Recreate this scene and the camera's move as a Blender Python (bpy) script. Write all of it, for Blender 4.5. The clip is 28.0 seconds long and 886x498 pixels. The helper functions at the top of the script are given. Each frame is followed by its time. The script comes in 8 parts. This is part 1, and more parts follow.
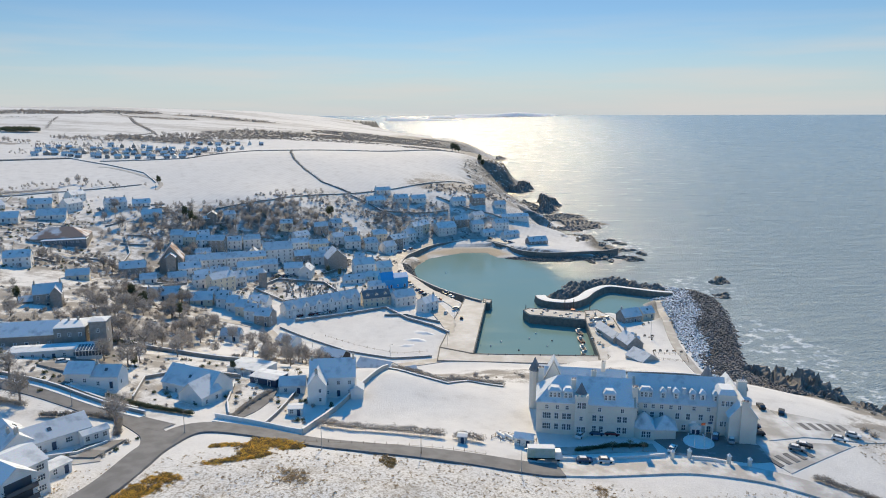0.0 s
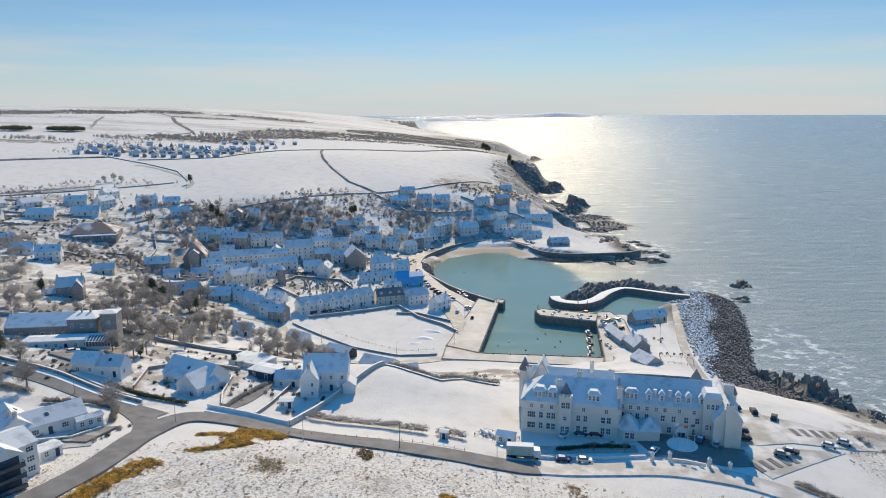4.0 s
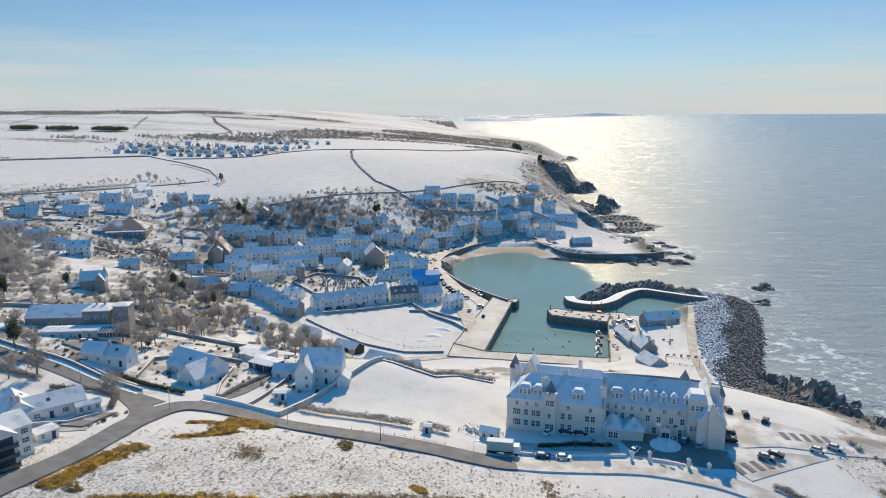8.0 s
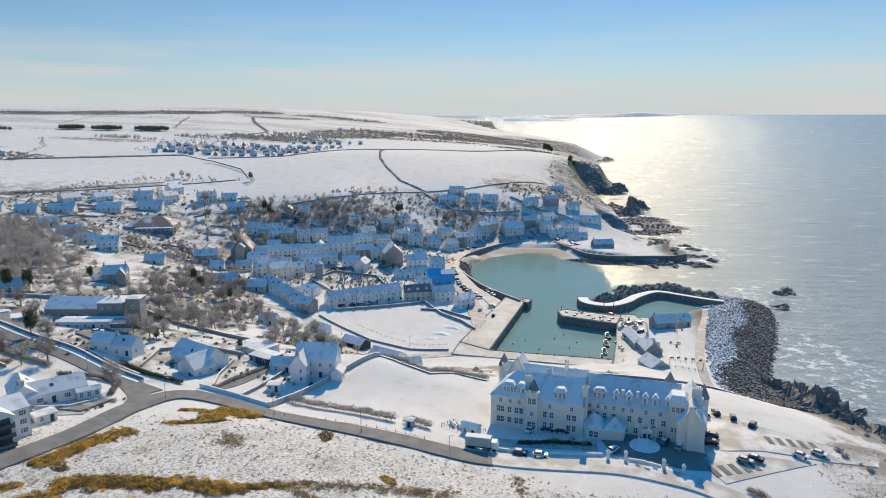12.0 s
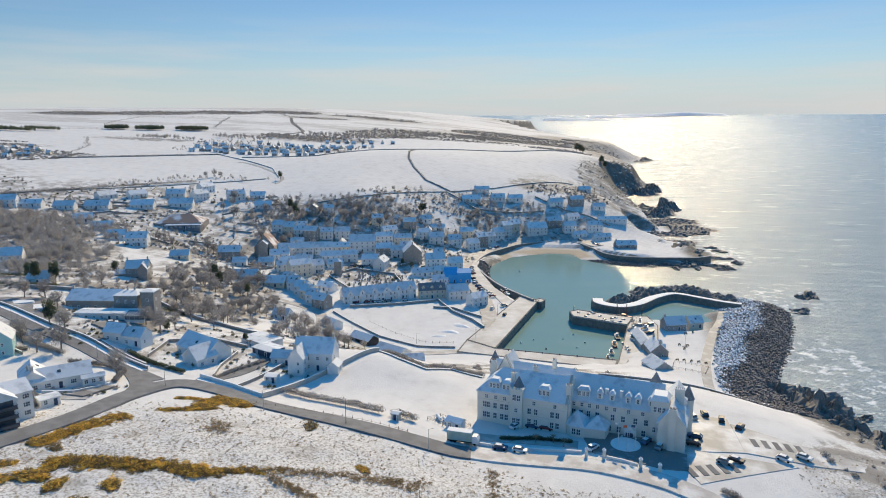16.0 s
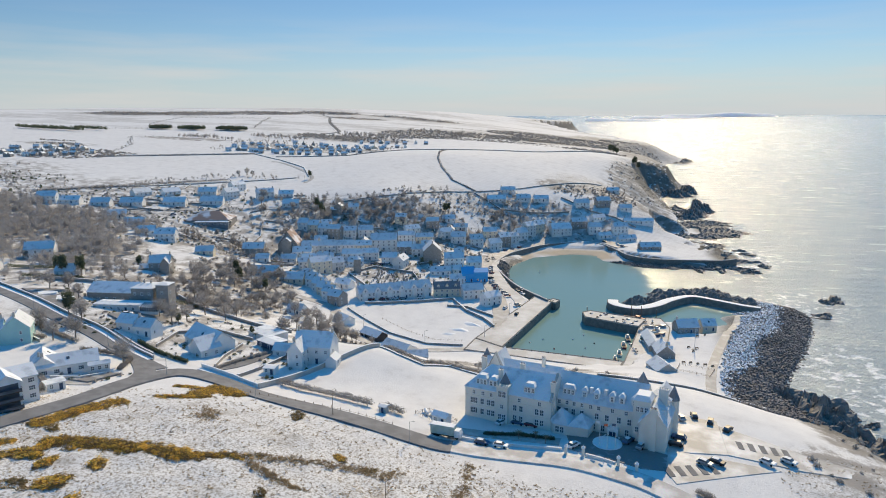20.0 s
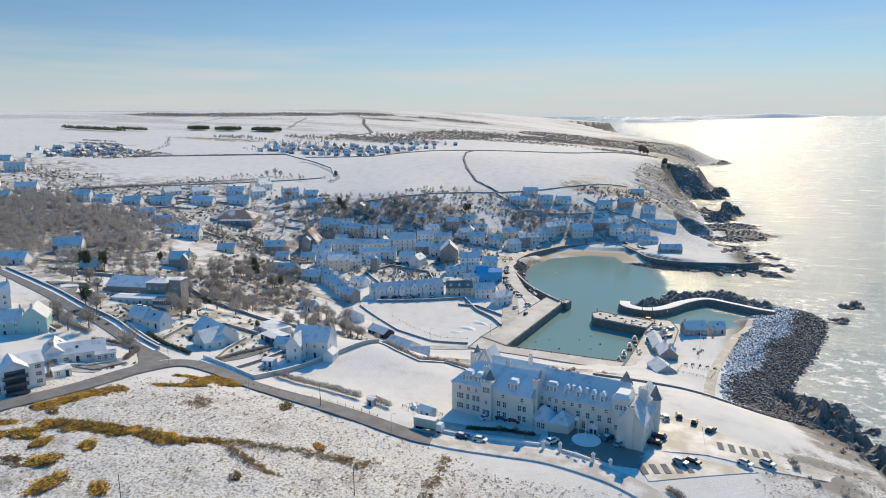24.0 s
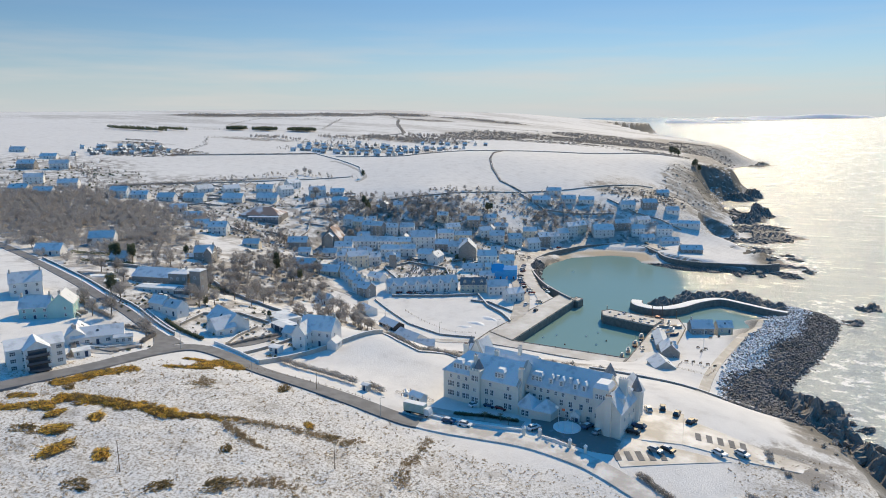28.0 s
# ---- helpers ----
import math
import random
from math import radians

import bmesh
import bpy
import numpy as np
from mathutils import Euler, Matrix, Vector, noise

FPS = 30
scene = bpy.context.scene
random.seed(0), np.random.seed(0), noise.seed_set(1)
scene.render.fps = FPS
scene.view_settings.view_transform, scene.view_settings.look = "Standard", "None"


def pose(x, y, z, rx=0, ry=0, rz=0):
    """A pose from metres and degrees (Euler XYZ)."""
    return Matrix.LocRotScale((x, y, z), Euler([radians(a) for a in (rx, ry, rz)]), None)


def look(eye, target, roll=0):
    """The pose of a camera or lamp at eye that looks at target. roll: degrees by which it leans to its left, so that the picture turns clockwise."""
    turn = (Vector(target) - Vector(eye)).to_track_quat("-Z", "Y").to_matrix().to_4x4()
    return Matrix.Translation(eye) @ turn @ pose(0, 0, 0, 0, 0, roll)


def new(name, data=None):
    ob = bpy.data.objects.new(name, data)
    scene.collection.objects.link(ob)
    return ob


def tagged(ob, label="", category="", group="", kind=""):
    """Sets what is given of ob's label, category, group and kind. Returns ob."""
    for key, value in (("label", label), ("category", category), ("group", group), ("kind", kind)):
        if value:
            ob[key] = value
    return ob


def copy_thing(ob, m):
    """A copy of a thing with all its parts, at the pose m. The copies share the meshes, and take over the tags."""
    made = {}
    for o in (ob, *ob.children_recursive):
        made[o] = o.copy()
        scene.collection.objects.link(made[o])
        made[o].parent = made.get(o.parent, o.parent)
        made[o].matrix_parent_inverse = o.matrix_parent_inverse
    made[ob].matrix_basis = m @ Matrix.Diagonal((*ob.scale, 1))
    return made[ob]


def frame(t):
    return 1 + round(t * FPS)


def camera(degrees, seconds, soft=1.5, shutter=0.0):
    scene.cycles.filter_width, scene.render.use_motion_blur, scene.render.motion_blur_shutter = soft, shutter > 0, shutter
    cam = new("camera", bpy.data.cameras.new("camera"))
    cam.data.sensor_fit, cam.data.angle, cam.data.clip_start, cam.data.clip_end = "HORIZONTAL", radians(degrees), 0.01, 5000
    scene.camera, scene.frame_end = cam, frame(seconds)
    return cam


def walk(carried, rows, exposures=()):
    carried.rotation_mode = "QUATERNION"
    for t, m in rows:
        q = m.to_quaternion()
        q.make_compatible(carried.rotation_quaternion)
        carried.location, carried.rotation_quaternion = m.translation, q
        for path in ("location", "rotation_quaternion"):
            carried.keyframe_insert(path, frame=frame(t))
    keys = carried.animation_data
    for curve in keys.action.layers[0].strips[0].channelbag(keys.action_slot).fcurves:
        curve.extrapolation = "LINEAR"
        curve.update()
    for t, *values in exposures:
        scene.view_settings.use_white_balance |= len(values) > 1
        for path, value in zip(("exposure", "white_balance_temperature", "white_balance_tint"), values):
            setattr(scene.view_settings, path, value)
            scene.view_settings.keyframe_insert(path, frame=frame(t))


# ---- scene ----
cam = camera(66.2, 28.0, soft=1.0)
PATH = [
    (0, (-4.90, -8.23, 113.88), (-0.20, 89.71, 94.22), -0.20),
    (1.5, (0.34, -10.00, 114.01), (2.99, 88.02, 94.41), -0.20),
    (3, (6.34, -11.19, 114.25), (6.74, 86.86, 94.60), -0.20),
    (5.5, (16.18, -13.21, 114.40), (12.78, 84.78, 94.75), -0.20),
    (7, (22.13, -14.41, 114.51), (16.53, 83.48, 94.86), -0.30),
    (8.5, (28.11, -15.57, 114.69), (20.22, 82.15, 94.99), -0.30),
    (10, (34.32, -16.77, 114.92), (24.21, 80.76, 95.27), -0.30),
    (11.5, (40.58, -17.75, 115.05), (28.28, 79.53, 95.39), -0.30),
    (12.5, (44.56, -18.29, 115.14), (30.81, 78.80, 95.49), -0.20),
    (14.5, (52.89, -19.38, 115.25), (36.14, 77.23, 95.60), -0.30),
    (16, (59.06, -20.04, 115.45), (40.11, 76.16, 95.80), -0.30),
    (17.5, (65.38, -20.32, 115.32), (44.13, 75.41, 95.72), -0.30),
    (19, (71.63, -20.49, 115.33), (48.13, 74.72, 95.78), -0.30),
    (20.5, (77.89, -20.51, 115.35), (52.18, 74.13, 95.79), -0.30),
    (21.5, (82.13, -20.60, 115.38), (55.03, 73.65, 95.83), -0.40),
    (23.5, (90.39, -20.83, 115.51), (60.63, 72.63, 96.06), -0.30),
    (24.5, (94.94, -21.57, 115.39), (63.79, 71.46, 96.05), -0.40),
    (25.5, (99.38, -22.76, 115.33), (66.87, 69.82, 96.02), -0.40),
    (26.5, (103.76, -24.08, 115.19), (69.91, 68.02, 95.94), -0.30),
    (28, (110.12, -25.79, 115.11), (74.32, 65.57, 95.85), -0.30),
]
walk(cam, [(t, look(eye, aim, roll)) for t, eye, aim, roll in PATH])
# ---- light ----
SUN_ELEVATION, SUN_AZIMUTH = radians(33.5), radians(5)      # azimuth from +y towards +x
world = bpy.data.worlds.new("sky")
scene.world = world
world.use_nodes = True
wn, wl = world.node_tree.nodes, world.node_tree.links
wn.clear()
sky = wn.new("ShaderNodeTexSky")
sky.sky_type, sky.sun_disc = "NISHITA", False
sky.sun_elevation, sky.sun_rotation = SUN_ELEVATION, SUN_AZIMUTH
sky.altitude, sky.air_density, sky.dust_density, sky.ozone_density = 400, 1.0, 0.0, 3.0
# thin bright haze that whitens the clear sky towards the horizon
up = wn.new("ShaderNodeTexCoord")
updot = wn.new("ShaderNodeSeparateXYZ")
wl.new(up.outputs["Generated"], updot.inputs[0])
hazy = wn.new("ShaderNodeMapRange")
hazy.interpolation_type = "SMOOTHERSTEP"
hazy.inputs[1].default_value, hazy.inputs[2].default_value, hazy.inputs[3].default_value, hazy.inputs[4].default_value = -0.06, 0.15, 1.0, 0.0
wl.new(updot.outputs[2], hazy.inputs[0])
gain = wn.new("ShaderNodeMapRange")
gain.inputs[1].default_value, gain.inputs[2].default_value, gain.inputs[3].default_value, gain.inputs[4].default_value = 0.15, 0.8, 1.0, 2.45
wl.new(updot.outputs[2], gain.inputs[0])
tint = wn.new("ShaderNodeVectorMath")
tint.operation = "MULTIPLY"
wl.new(sky.outputs[0], tint.inputs[0])
shade = wn.new("ShaderNodeMapRange")
shade.data_type = "FLOAT_VECTOR"
shade.inputs[7].default_value, shade.inputs[8].default_value = (0.15,) * 3, (0.45,) * 3
shade.inputs[9].default_value, shade.inputs[10].default_value = (0.060, 0.0715, 0.080), (0.015, 0.077, 0.096)
wl.new(updot.outputs[2], shade.inputs[6])
wl.new(shade.outputs[1], tint.inputs[1])
strength = wn.new("ShaderNodeVectorMath")
strength.operation = "SCALE"
wl.new(tint.outputs[0], strength.inputs[0])
wl.new(gain.outputs[0], strength.inputs["Scale"])
veil = wn.new("ShaderNodeMix")
veil.data_type = "RGBA"
veil.inputs[7].default_value = (0.565, 0.60, 0.64, 1)
wl.new(hazy.outputs[0], veil.inputs[0])
wl.new(strength.outputs[0], veil.inputs[6])
backg = wn.new("ShaderNodeBackground")
backg.inputs[1].default_value = 1.0
wout = wn.new("ShaderNodeOutputWorld")
# thin warm cloud streaks low over the sea
streak_map = wn.new("ShaderNodeMapping")
streak_map.inputs["Scale"].default_value = (2.2, 2.2, 26)
wl.new(up.outputs["Generated"], streak_map.inputs[0])
streaks = wn.new("ShaderNodeTexNoise")
streaks.inputs["Scale"].default_value, streaks.inputs["Detail"].default_value = 1.6, 5
wl.new(streak_map.outputs[0], streaks.inputs["Vector"])
thin = wn.new("ShaderNodeMapRange")
thin.inputs[1].default_value, thin.inputs[2].default_value, thin.inputs[4].default_value = 0.44, 0.68, 0.5
wl.new(streaks.outputs[0], thin.inputs[0])
low = wn.new("ShaderNodeMapRange")
low.interpolation_type = "SMOOTHSTEP"
low.inputs[1].default_value, low.inputs[2].default_value, low.inputs[3].default_value, low.inputs[4].default_value = 0.03, 0.16, 1.0, 0.0
wl.new(updot.outputs[2], low.inputs[0])
cloudy = wn.new("ShaderNodeMath")
cloudy.operation = "MULTIPLY"
wl.new(thin.outputs[0], cloudy.inputs[0])
wl.new(low.outputs[0], cloudy.inputs[1])
clouds = wn.new("ShaderNodeMix")
clouds.data_type = "RGBA"
clouds.inputs[7].default_value = (0.70, 0.66, 0.63, 1)
wl.new(cloudy.outputs[0], clouds.inputs[0])
wl.new(veil.outputs[2], clouds.inputs[6])
wl.new(clouds.outputs[2], backg.inputs[0])
wl.new(backg.outputs[0], wout.inputs[0])
sun_data = bpy.data.lights.new("sun", "SUN")
sun_data.energy, sun_data.angle, sun_data.color = 4.85, radians(0.5), (1.0, 0.78, 0.46)
sun = new("sun", sun_data)
sd = Vector((math.sin(SUN_AZIMUTH) * math.cos(SUN_ELEVATION), math.cos(SUN_AZIMUTH) * math.cos(SUN_ELEVATION), math.sin(SUN_ELEVATION)))
sun.matrix_world = look(sd * 400, (0, 0, 0))
scene.view_settings.exposure = 0.0
# ---- building helpers ----
class Geo:
    """Collects corners and faces of one mesh."""

    def __init__(self):
        self.v, self.f, self.m = [], [], []

    def face(self, pts, mat=0):
        n = len(self.v)
        self.v += [tuple(p) for p in pts]
        self.f.append(tuple(range(n, n + len(pts))))
        self.m.append(mat)
        return self

    def prism(self, poly, z0, z1, mat=0, top=None):
        """An upright prism on a flat outline, counter-clockwise."""
        n, k = len(self.v), len(poly)
        upper = top or poly
        self.v += [(x, y, z0) for x, y in poly] + [(x, y, z1) for x, y in upper]
        self.f += [tuple(range(n + k - 1, n - 1, -1)), tuple(range(n + k, n + 2 * k))]
        self.f += [(n + i, n + (i + 1) % k, n + k + (i + 1) % k, n + k + i) for i in range(k)]
        self.m += [mat] * (k + 2)
        return self

    def box(self, x0, x1, y0, y1, z0, z1, mat=0):
        return self.prism([(x0, y0), (x1, y0), (x1, y1), (x0, y1)], z0, z1, mat)

    def solid(self, a, b, mat=0):
        """A solid between two like outlines in space."""
        n, k = len(self.v), len(a)
        self.v += [tuple(p) for p in a] + [tuple(p) for p in b]
        self.f += [tuple(range(n + k - 1, n - 1, -1)), tuple(range(n + k, n + 2 * k))]
        self.f += [(n + i, n + (i + 1) % k, n + k + (i + 1) % k, n + k + i) for i in range(k)]
        self.m += [mat] * (k + 2)
        return self

    def tube(self, x, y, z0, z1, r0, r1, n=8, mat=0):
        ring = [(math.cos(2 * math.pi * i / n), math.sin(2 * math.pi * i / n)) for i in range(n)]
        return self.prism([(x + r0 * c, y + r0 * s) for c, s in ring], z0, z1, mat, [(x + r1 * c, y + r1 * s) for c, s in ring])

    def beam(self, p, q, r0, r1, n=5, mat=0):
        """A tapered round bar from p to q."""
        p, q = Vector(p), Vector(q)
        d = (q - p).normalized()
        a = d.orthogonal().normalized()
        b = d.cross(a)
        ring = [a * math.cos(2 * math.pi * i / n) + b * math.sin(2 * math.pi * i / n) for i in range(n)]
        return self.solid([p + c * r0 for c in ring], [q + c * r1 for c in ring], mat)

    def mesh(self, name, mats, smooth=False):
        me = bpy.data.meshes.new(name)
        me.from_pydata(self.v, [], self.f)
        for m in mats if isinstance(mats, (list, tuple)) else [mats]:
            me.materials.append(m)
        if any(self.m):
            me.polygons.foreach_set("material_index", self.m)
        if smooth:
            me.polygons.foreach_set("use_smooth", [True] * len(self.f))
        me.update()
        return me


def part(name, geo, mats, parent=None, label="", at=None, smooth=False):
    """Links a geometry (or a mesh that is shared) as one object under a thing or a part."""
    ob = new(name, geo if isinstance(geo, bpy.types.Mesh) else geo.mesh(name, mats, smooth))
    if parent:
        ob.parent = parent
    if at is not None:
        ob.matrix_basis = at
    if label:
        ob["label"] = label
    return ob


def thing(name, at, label, category, group=""):
    """An empty at a thing's base, which carries its parts."""
    ob = new(name)
    ob.empty_display_size = 0.5
    ob.matrix_basis = at
    return tagged(ob, label, category, group)


def smoothstep(a, b, x):
    t = np.clip((x - a) / (b - a), 0, 1)
    return t * t * (3 - 2 * t)


# ---- materials ----
def material(name, colour, rough=0.8, metal=0.0, second=None, scale=1.0, amount=0.5, fine=12.0, bump=0.2, vary=0.0, spec=0.3, edge=(0.4, 0.6), local=False, sheer=0.0):
    """A surface with two scales of variation: blotches of a second colour and a fine grain, with relief."""
    m = bpy.data.materials.new(name)
    m.use_nodes = True
    n, l = m.node_tree.nodes, m.node_tree.links
    bsdf = n["Principled BSDF"]
    bsdf.inputs["Roughness"].default_value, bsdf.inputs["Metallic"].default_value = rough, metal
    bsdf.inputs["Specular IOR Level"].default_value = spec
    co = n.new("ShaderNodeTexCoord").outputs["Object"] if local else n.new("ShaderNodeNewGeometry").outputs["Position"]
    big, small = n.new("ShaderNodeTexNoise"), n.new("ShaderNodeTexNoise")
    for tex, s, d in ((big, scale, 4), (small, fine, 3)):
        tex.inputs["Scale"].default_value, tex.inputs["Detail"].default_value = s, d
        l.new(co, tex.inputs["Vector"])
    ramp = n.new("ShaderNodeMapRange")
    ramp.inputs[1].default_value, ramp.inputs[2].default_value = edge
    ramp.inputs[4].default_value = amount
    l.new(big.outputs[0], ramp.inputs[0])
    mix = n.new("ShaderNodeMix")
    mix.data_type = "RGBA"
    mix.inputs[6].default_value = (*colour, 1)
    mix.inputs[7].default_value = (*(second or [c * 0.75 for c in colour]), 1)
    l.new(ramp.outputs[0], mix.inputs[0])
    grain = n.new("ShaderNodeMix")
    grain.data_type, grain.blend_type = "RGBA", "MULTIPLY"
    grain.inputs[0].default_value = 0.35
    l.new(mix.outputs[2], grain.inputs[6])
    l.new(small.outputs[1], grain.inputs[7])
    last = grain.outputs[2]
    bright = n.new("ShaderNodeHueSaturation")
    bright.inputs["Value"].default_value = 1.25
    bright.inputs["Saturation"].default_value = 0.95
    l.new(last, bright.inputs["Color"])
    if vary:
        info = n.new("ShaderNodeObjectInfo")
        r = n.new("ShaderNodeMapRange")
        r.inputs[3].default_value, r.inputs[4].default_value = 1.25 - vary, 1.25 + vary
        l.new(info.outputs["Random"], r.inputs[0])
        l.new(r.outputs[0], bright.inputs["Value"])
    l.new(bright.outputs[0], bsdf.inputs["Base Color"])
    if bump:
        b = n.new("ShaderNodeBump")
        b.inputs["Strength"].default_value, b.inputs["Distance"].default_value = bump, 0.1
        l.new(small.outputs[0], b.inputs["Height"])
        l.new(b.outputs[0], bsdf.inputs["Normal"])
    if sheer:
        thin, both = n.new("ShaderNodeBsdfTranslucent"), n.new("ShaderNodeMixShader")
        both.inputs[0].default_value = sheer
        l.new(bright.outputs[0], thin.inputs["Color"])
        l.new(bsdf.outputs[0], both.inputs[1])
        l.new(thin.outputs[0], both.inputs[2])
        l.new(both.outputs[0], n["Material Output"].inputs["Surface"])
    return m


SNOW = material("snow", (0.78, 0.78, 0.78), 0.75, second=(0.71, 0.71, 0.72), scale=0.15, fine=3.0, bump=0.25)
ROOF_SNOW = material("snowy_slate", (0.66, 0.685, 0.71), 0.7, second=(0.28, 0.31, 0.35), scale=0.35, amount=0.7, edge=(0.52, 0.75), fine=4.0, vary=0.12)
SLATE = material("slate", (0.17, 0.185, 0.205), 0.6, second=(0.38, 0.40, 0.43), scale=0.6, fine=6.0, edge=(0.55, 0.75))
WHITE = material("white_render", (0.75, 0.74, 0.725), 0.85, second=(0.64, 0.63, 0.60), scale=0.4, fine=8.0, vary=0.1, bump=0.1)
CREAM = material("cream_render", (0.68, 0.60, 0.47), 0.85, second=(0.60, 0.53, 0.42), scale=0.3, fine=8.0, bump=0.1)
STONE = material("grey_stone", (0.27, 0.25, 0.23), 0.9, second=(0.37, 0.35, 0.32), scale=0.9, fine=5.0, vary=0.12, bump=0.5)
ASPHALT = material("asphalt", (0.15, 0.15, 0.155), 0.85, second=(0.24, 0.24, 0.245), scale=0.25, fine=6.0)
ROADSNOW = material("slushy_road", (0.36, 0.34, 0.32), 0.7, second=(0.64, 0.64, 0.64), scale=0.2, fine=2.0, edge=(0.48, 0.72), amount=0.6)
QUAY = material("quay_stone", (0.17, 0.16, 0.145), 0.9, second=(0.28, 0.26, 0.23), scale=0.5, fine=3.0, bump=0.6)
LANE = material("thawing_road", (0.42, 0.40, 0.385), 0.75, second=(0.68, 0.68, 0.68), scale=0.22, fine=2.0, edge=(0.44, 0.64), amount=0.75)
COURTYARD = material("swept_court", (0.20, 0.19, 0.185), 0.7, second=(0.55, 0.56, 0.57), scale=0.25, fine=2.0, edge=(0.55, 0.72), amount=0.7)
CARPARK = material("car_park", (0.36, 0.345, 0.33), 0.62, second=(0.72, 0.72, 0.72), scale=0.11, fine=3.0, edge=(0.46, 0.66), amount=0.85)
DECK = material("quay_deck", (0.44, 0.42, 0.40), 0.72, second=(0.64, 0.64, 0.64), scale=0.12, fine=2.0, edge=(0.40, 0.70), amount=0.7)
PALE_STONE = material("pale_wall", (0.46, 0.44, 0.40), 0.9, second=(0.36, 0.34, 0.31), scale=0.5, fine=4.0)
ROCK = material("sea_rock", (0.17, 0.155, 0.14), 0.8, second=(0.30, 0.27, 0.235), scale=0.5, fine=1.6, bump=0.9)
BOULDER = material("shore_boulder", (0.15, 0.135, 0.125), 0.85, second=(0.29, 0.265, 0.245), scale=0.15, fine=2.0, bump=0.5)
SNOWSTONE = material("snowy_boulder", (0.12, 0.11, 0.105), 0.85, second=(0.78, 0.80, 0.83), scale=0.9, fine=2.0, edge=(0.42, 0.52), amount=1.0)
GLASS = material("window_glass", (0.09, 0.11, 0.135), 0.08, scale=0.3, fine=1.0, bump=0, spec=0.6)
FRAME = material("white_frame", (0.75, 0.75, 0.74), 0.5, scale=2, fine=10, bump=0)
DARK = material("dark_paint", (0.03, 0.032, 0.036), 0.5, scale=2, fine=10, bump=0)
BLUEDOOR_AND_SHADE = material("blue_door_and_shade", (0.03, 0.06, 0.12), 0.5, scale=2, fine=10, bump=0)
HOTELWALL = material("hotel_render", (0.72, 0.675, 0.60), 0.85, second=(0.63, 0.59, 0.525), scale=0.25, fine=6.0, bump=0.1)
TEAL = material("teal_render", (0.36, 0.58, 0.56), 0.85, second=(0.30, 0.50, 0.50), scale=0.3, fine=6.0, bump=0.1)
BLUETARP = material("blue_sheeting", (0.01, 0.32, 0.68), 0.5, second=(0.02, 0.38, 0.74), scale=0.5, fine=3.0)
RUST = material("rusty_roof", (0.30, 0.20, 0.16), 0.8, second=(0.7, 0.7, 0.72), scale=0.12, fine=2.0, edge=(0.45, 0.6), amount=0.85)
BARK = material("bark", (0.26, 0.215, 0.18), 0.95, scale=1.0, fine=8.0)
TWIG = material("bare_twigs", (0.365, 0.34, 0.32), 0.95, second=(0.455, 0.425, 0.40), scale=0.4, fine=3.0, vary=0.2, bump=0, sheer=0.3)
GRASS = material("dry_grass", (0.34, 0.26, 0.16), 0.95, second=(0.42, 0.33, 0.21), scale=0.6, fine=3.0, bump=0, sheer=0.45)
LEAF = material("evergreen_leaves", (0.12, 0.145, 0.09), 0.8, second=(0.19, 0.20, 0.125), scale=0.8, fine=4.0, vary=0.2, bump=0, sheer=0.35)
GORSE = material("gorse_flowers", (0.80, 0.52, 0.08), 0.8, second=(0.32, 0.24, 0.09), scale=0.8, fine=5.0, edge=(0.5, 0.68), amount=0.8, bump=0, sheer=0.4)
GORSE_DULL = material("gorse_stems", (0.24, 0.18, 0.10), 0.9, second=(0.34, 0.23, 0.06), scale=0.9, fine=5.0, bump=0, sheer=0.4)
CAR_WHITE = material("white_car_paint", (0.75, 0.76, 0.77), 0.5, scale=1, fine=8, bump=0, spec=0.5)
CAR_SILVER = material("silver_car_paint", (0.36, 0.38, 0.40), 0.5, metal=0.4, scale=1, fine=8, bump=0, spec=0.5)
CAR_BLACK = material("black_car_paint", (0.025, 0.026, 0.03), 0.5, scale=1, fine=8, bump=0, spec=0.5)
CAR_BLUE = material("blue_car_paint", (0.04, 0.09, 0.18), 0.5, scale=1, fine=8, bump=0, spec=0.5)
CAR_RED = material("red_car_paint", (0.22, 0.03, 0.03), 0.5, scale=1, fine=8, bump=0, spec=0.5)
RUBBER = material("tyre_rubber", (0.02, 0.02, 0.02), 0.9, scale=2, fine=10, bump=0)
ORANGE = material("orange_paint", (0.65, 0.14, 0.04), 0.45, scale=1, fine=8, bump=0)
METAL = material("galvanised_metal", (0.42, 0.43, 0.44), 0.5, metal=0.6, scale=2, fine=10, bump=0)
# rock lightened in its base colour to stand for distance haze
HAZE_ROCK = material("hazed_far_hills", (0.66, 0.68, 0.70), 0.9, second=(0.80, 0.81, 0.82), scale=0.01, fine=0.05, bump=0)
BLUEROOF = material("blue_metal_roof", (0.25, 0.42, 0.60), 0.5, second=(0.6, 0.66, 0.72), scale=0.3, fine=4.0)
TIMBER = material("weathered_timber", (0.22, 0.16, 0.11), 0.85, scale=0.8, fine=8)
LORRY = material("lorry_body", (0.42, 0.50, 0.40), 0.6, second=(0.6, 0.63, 0.6), scale=0.5, fine=5, bump=0)


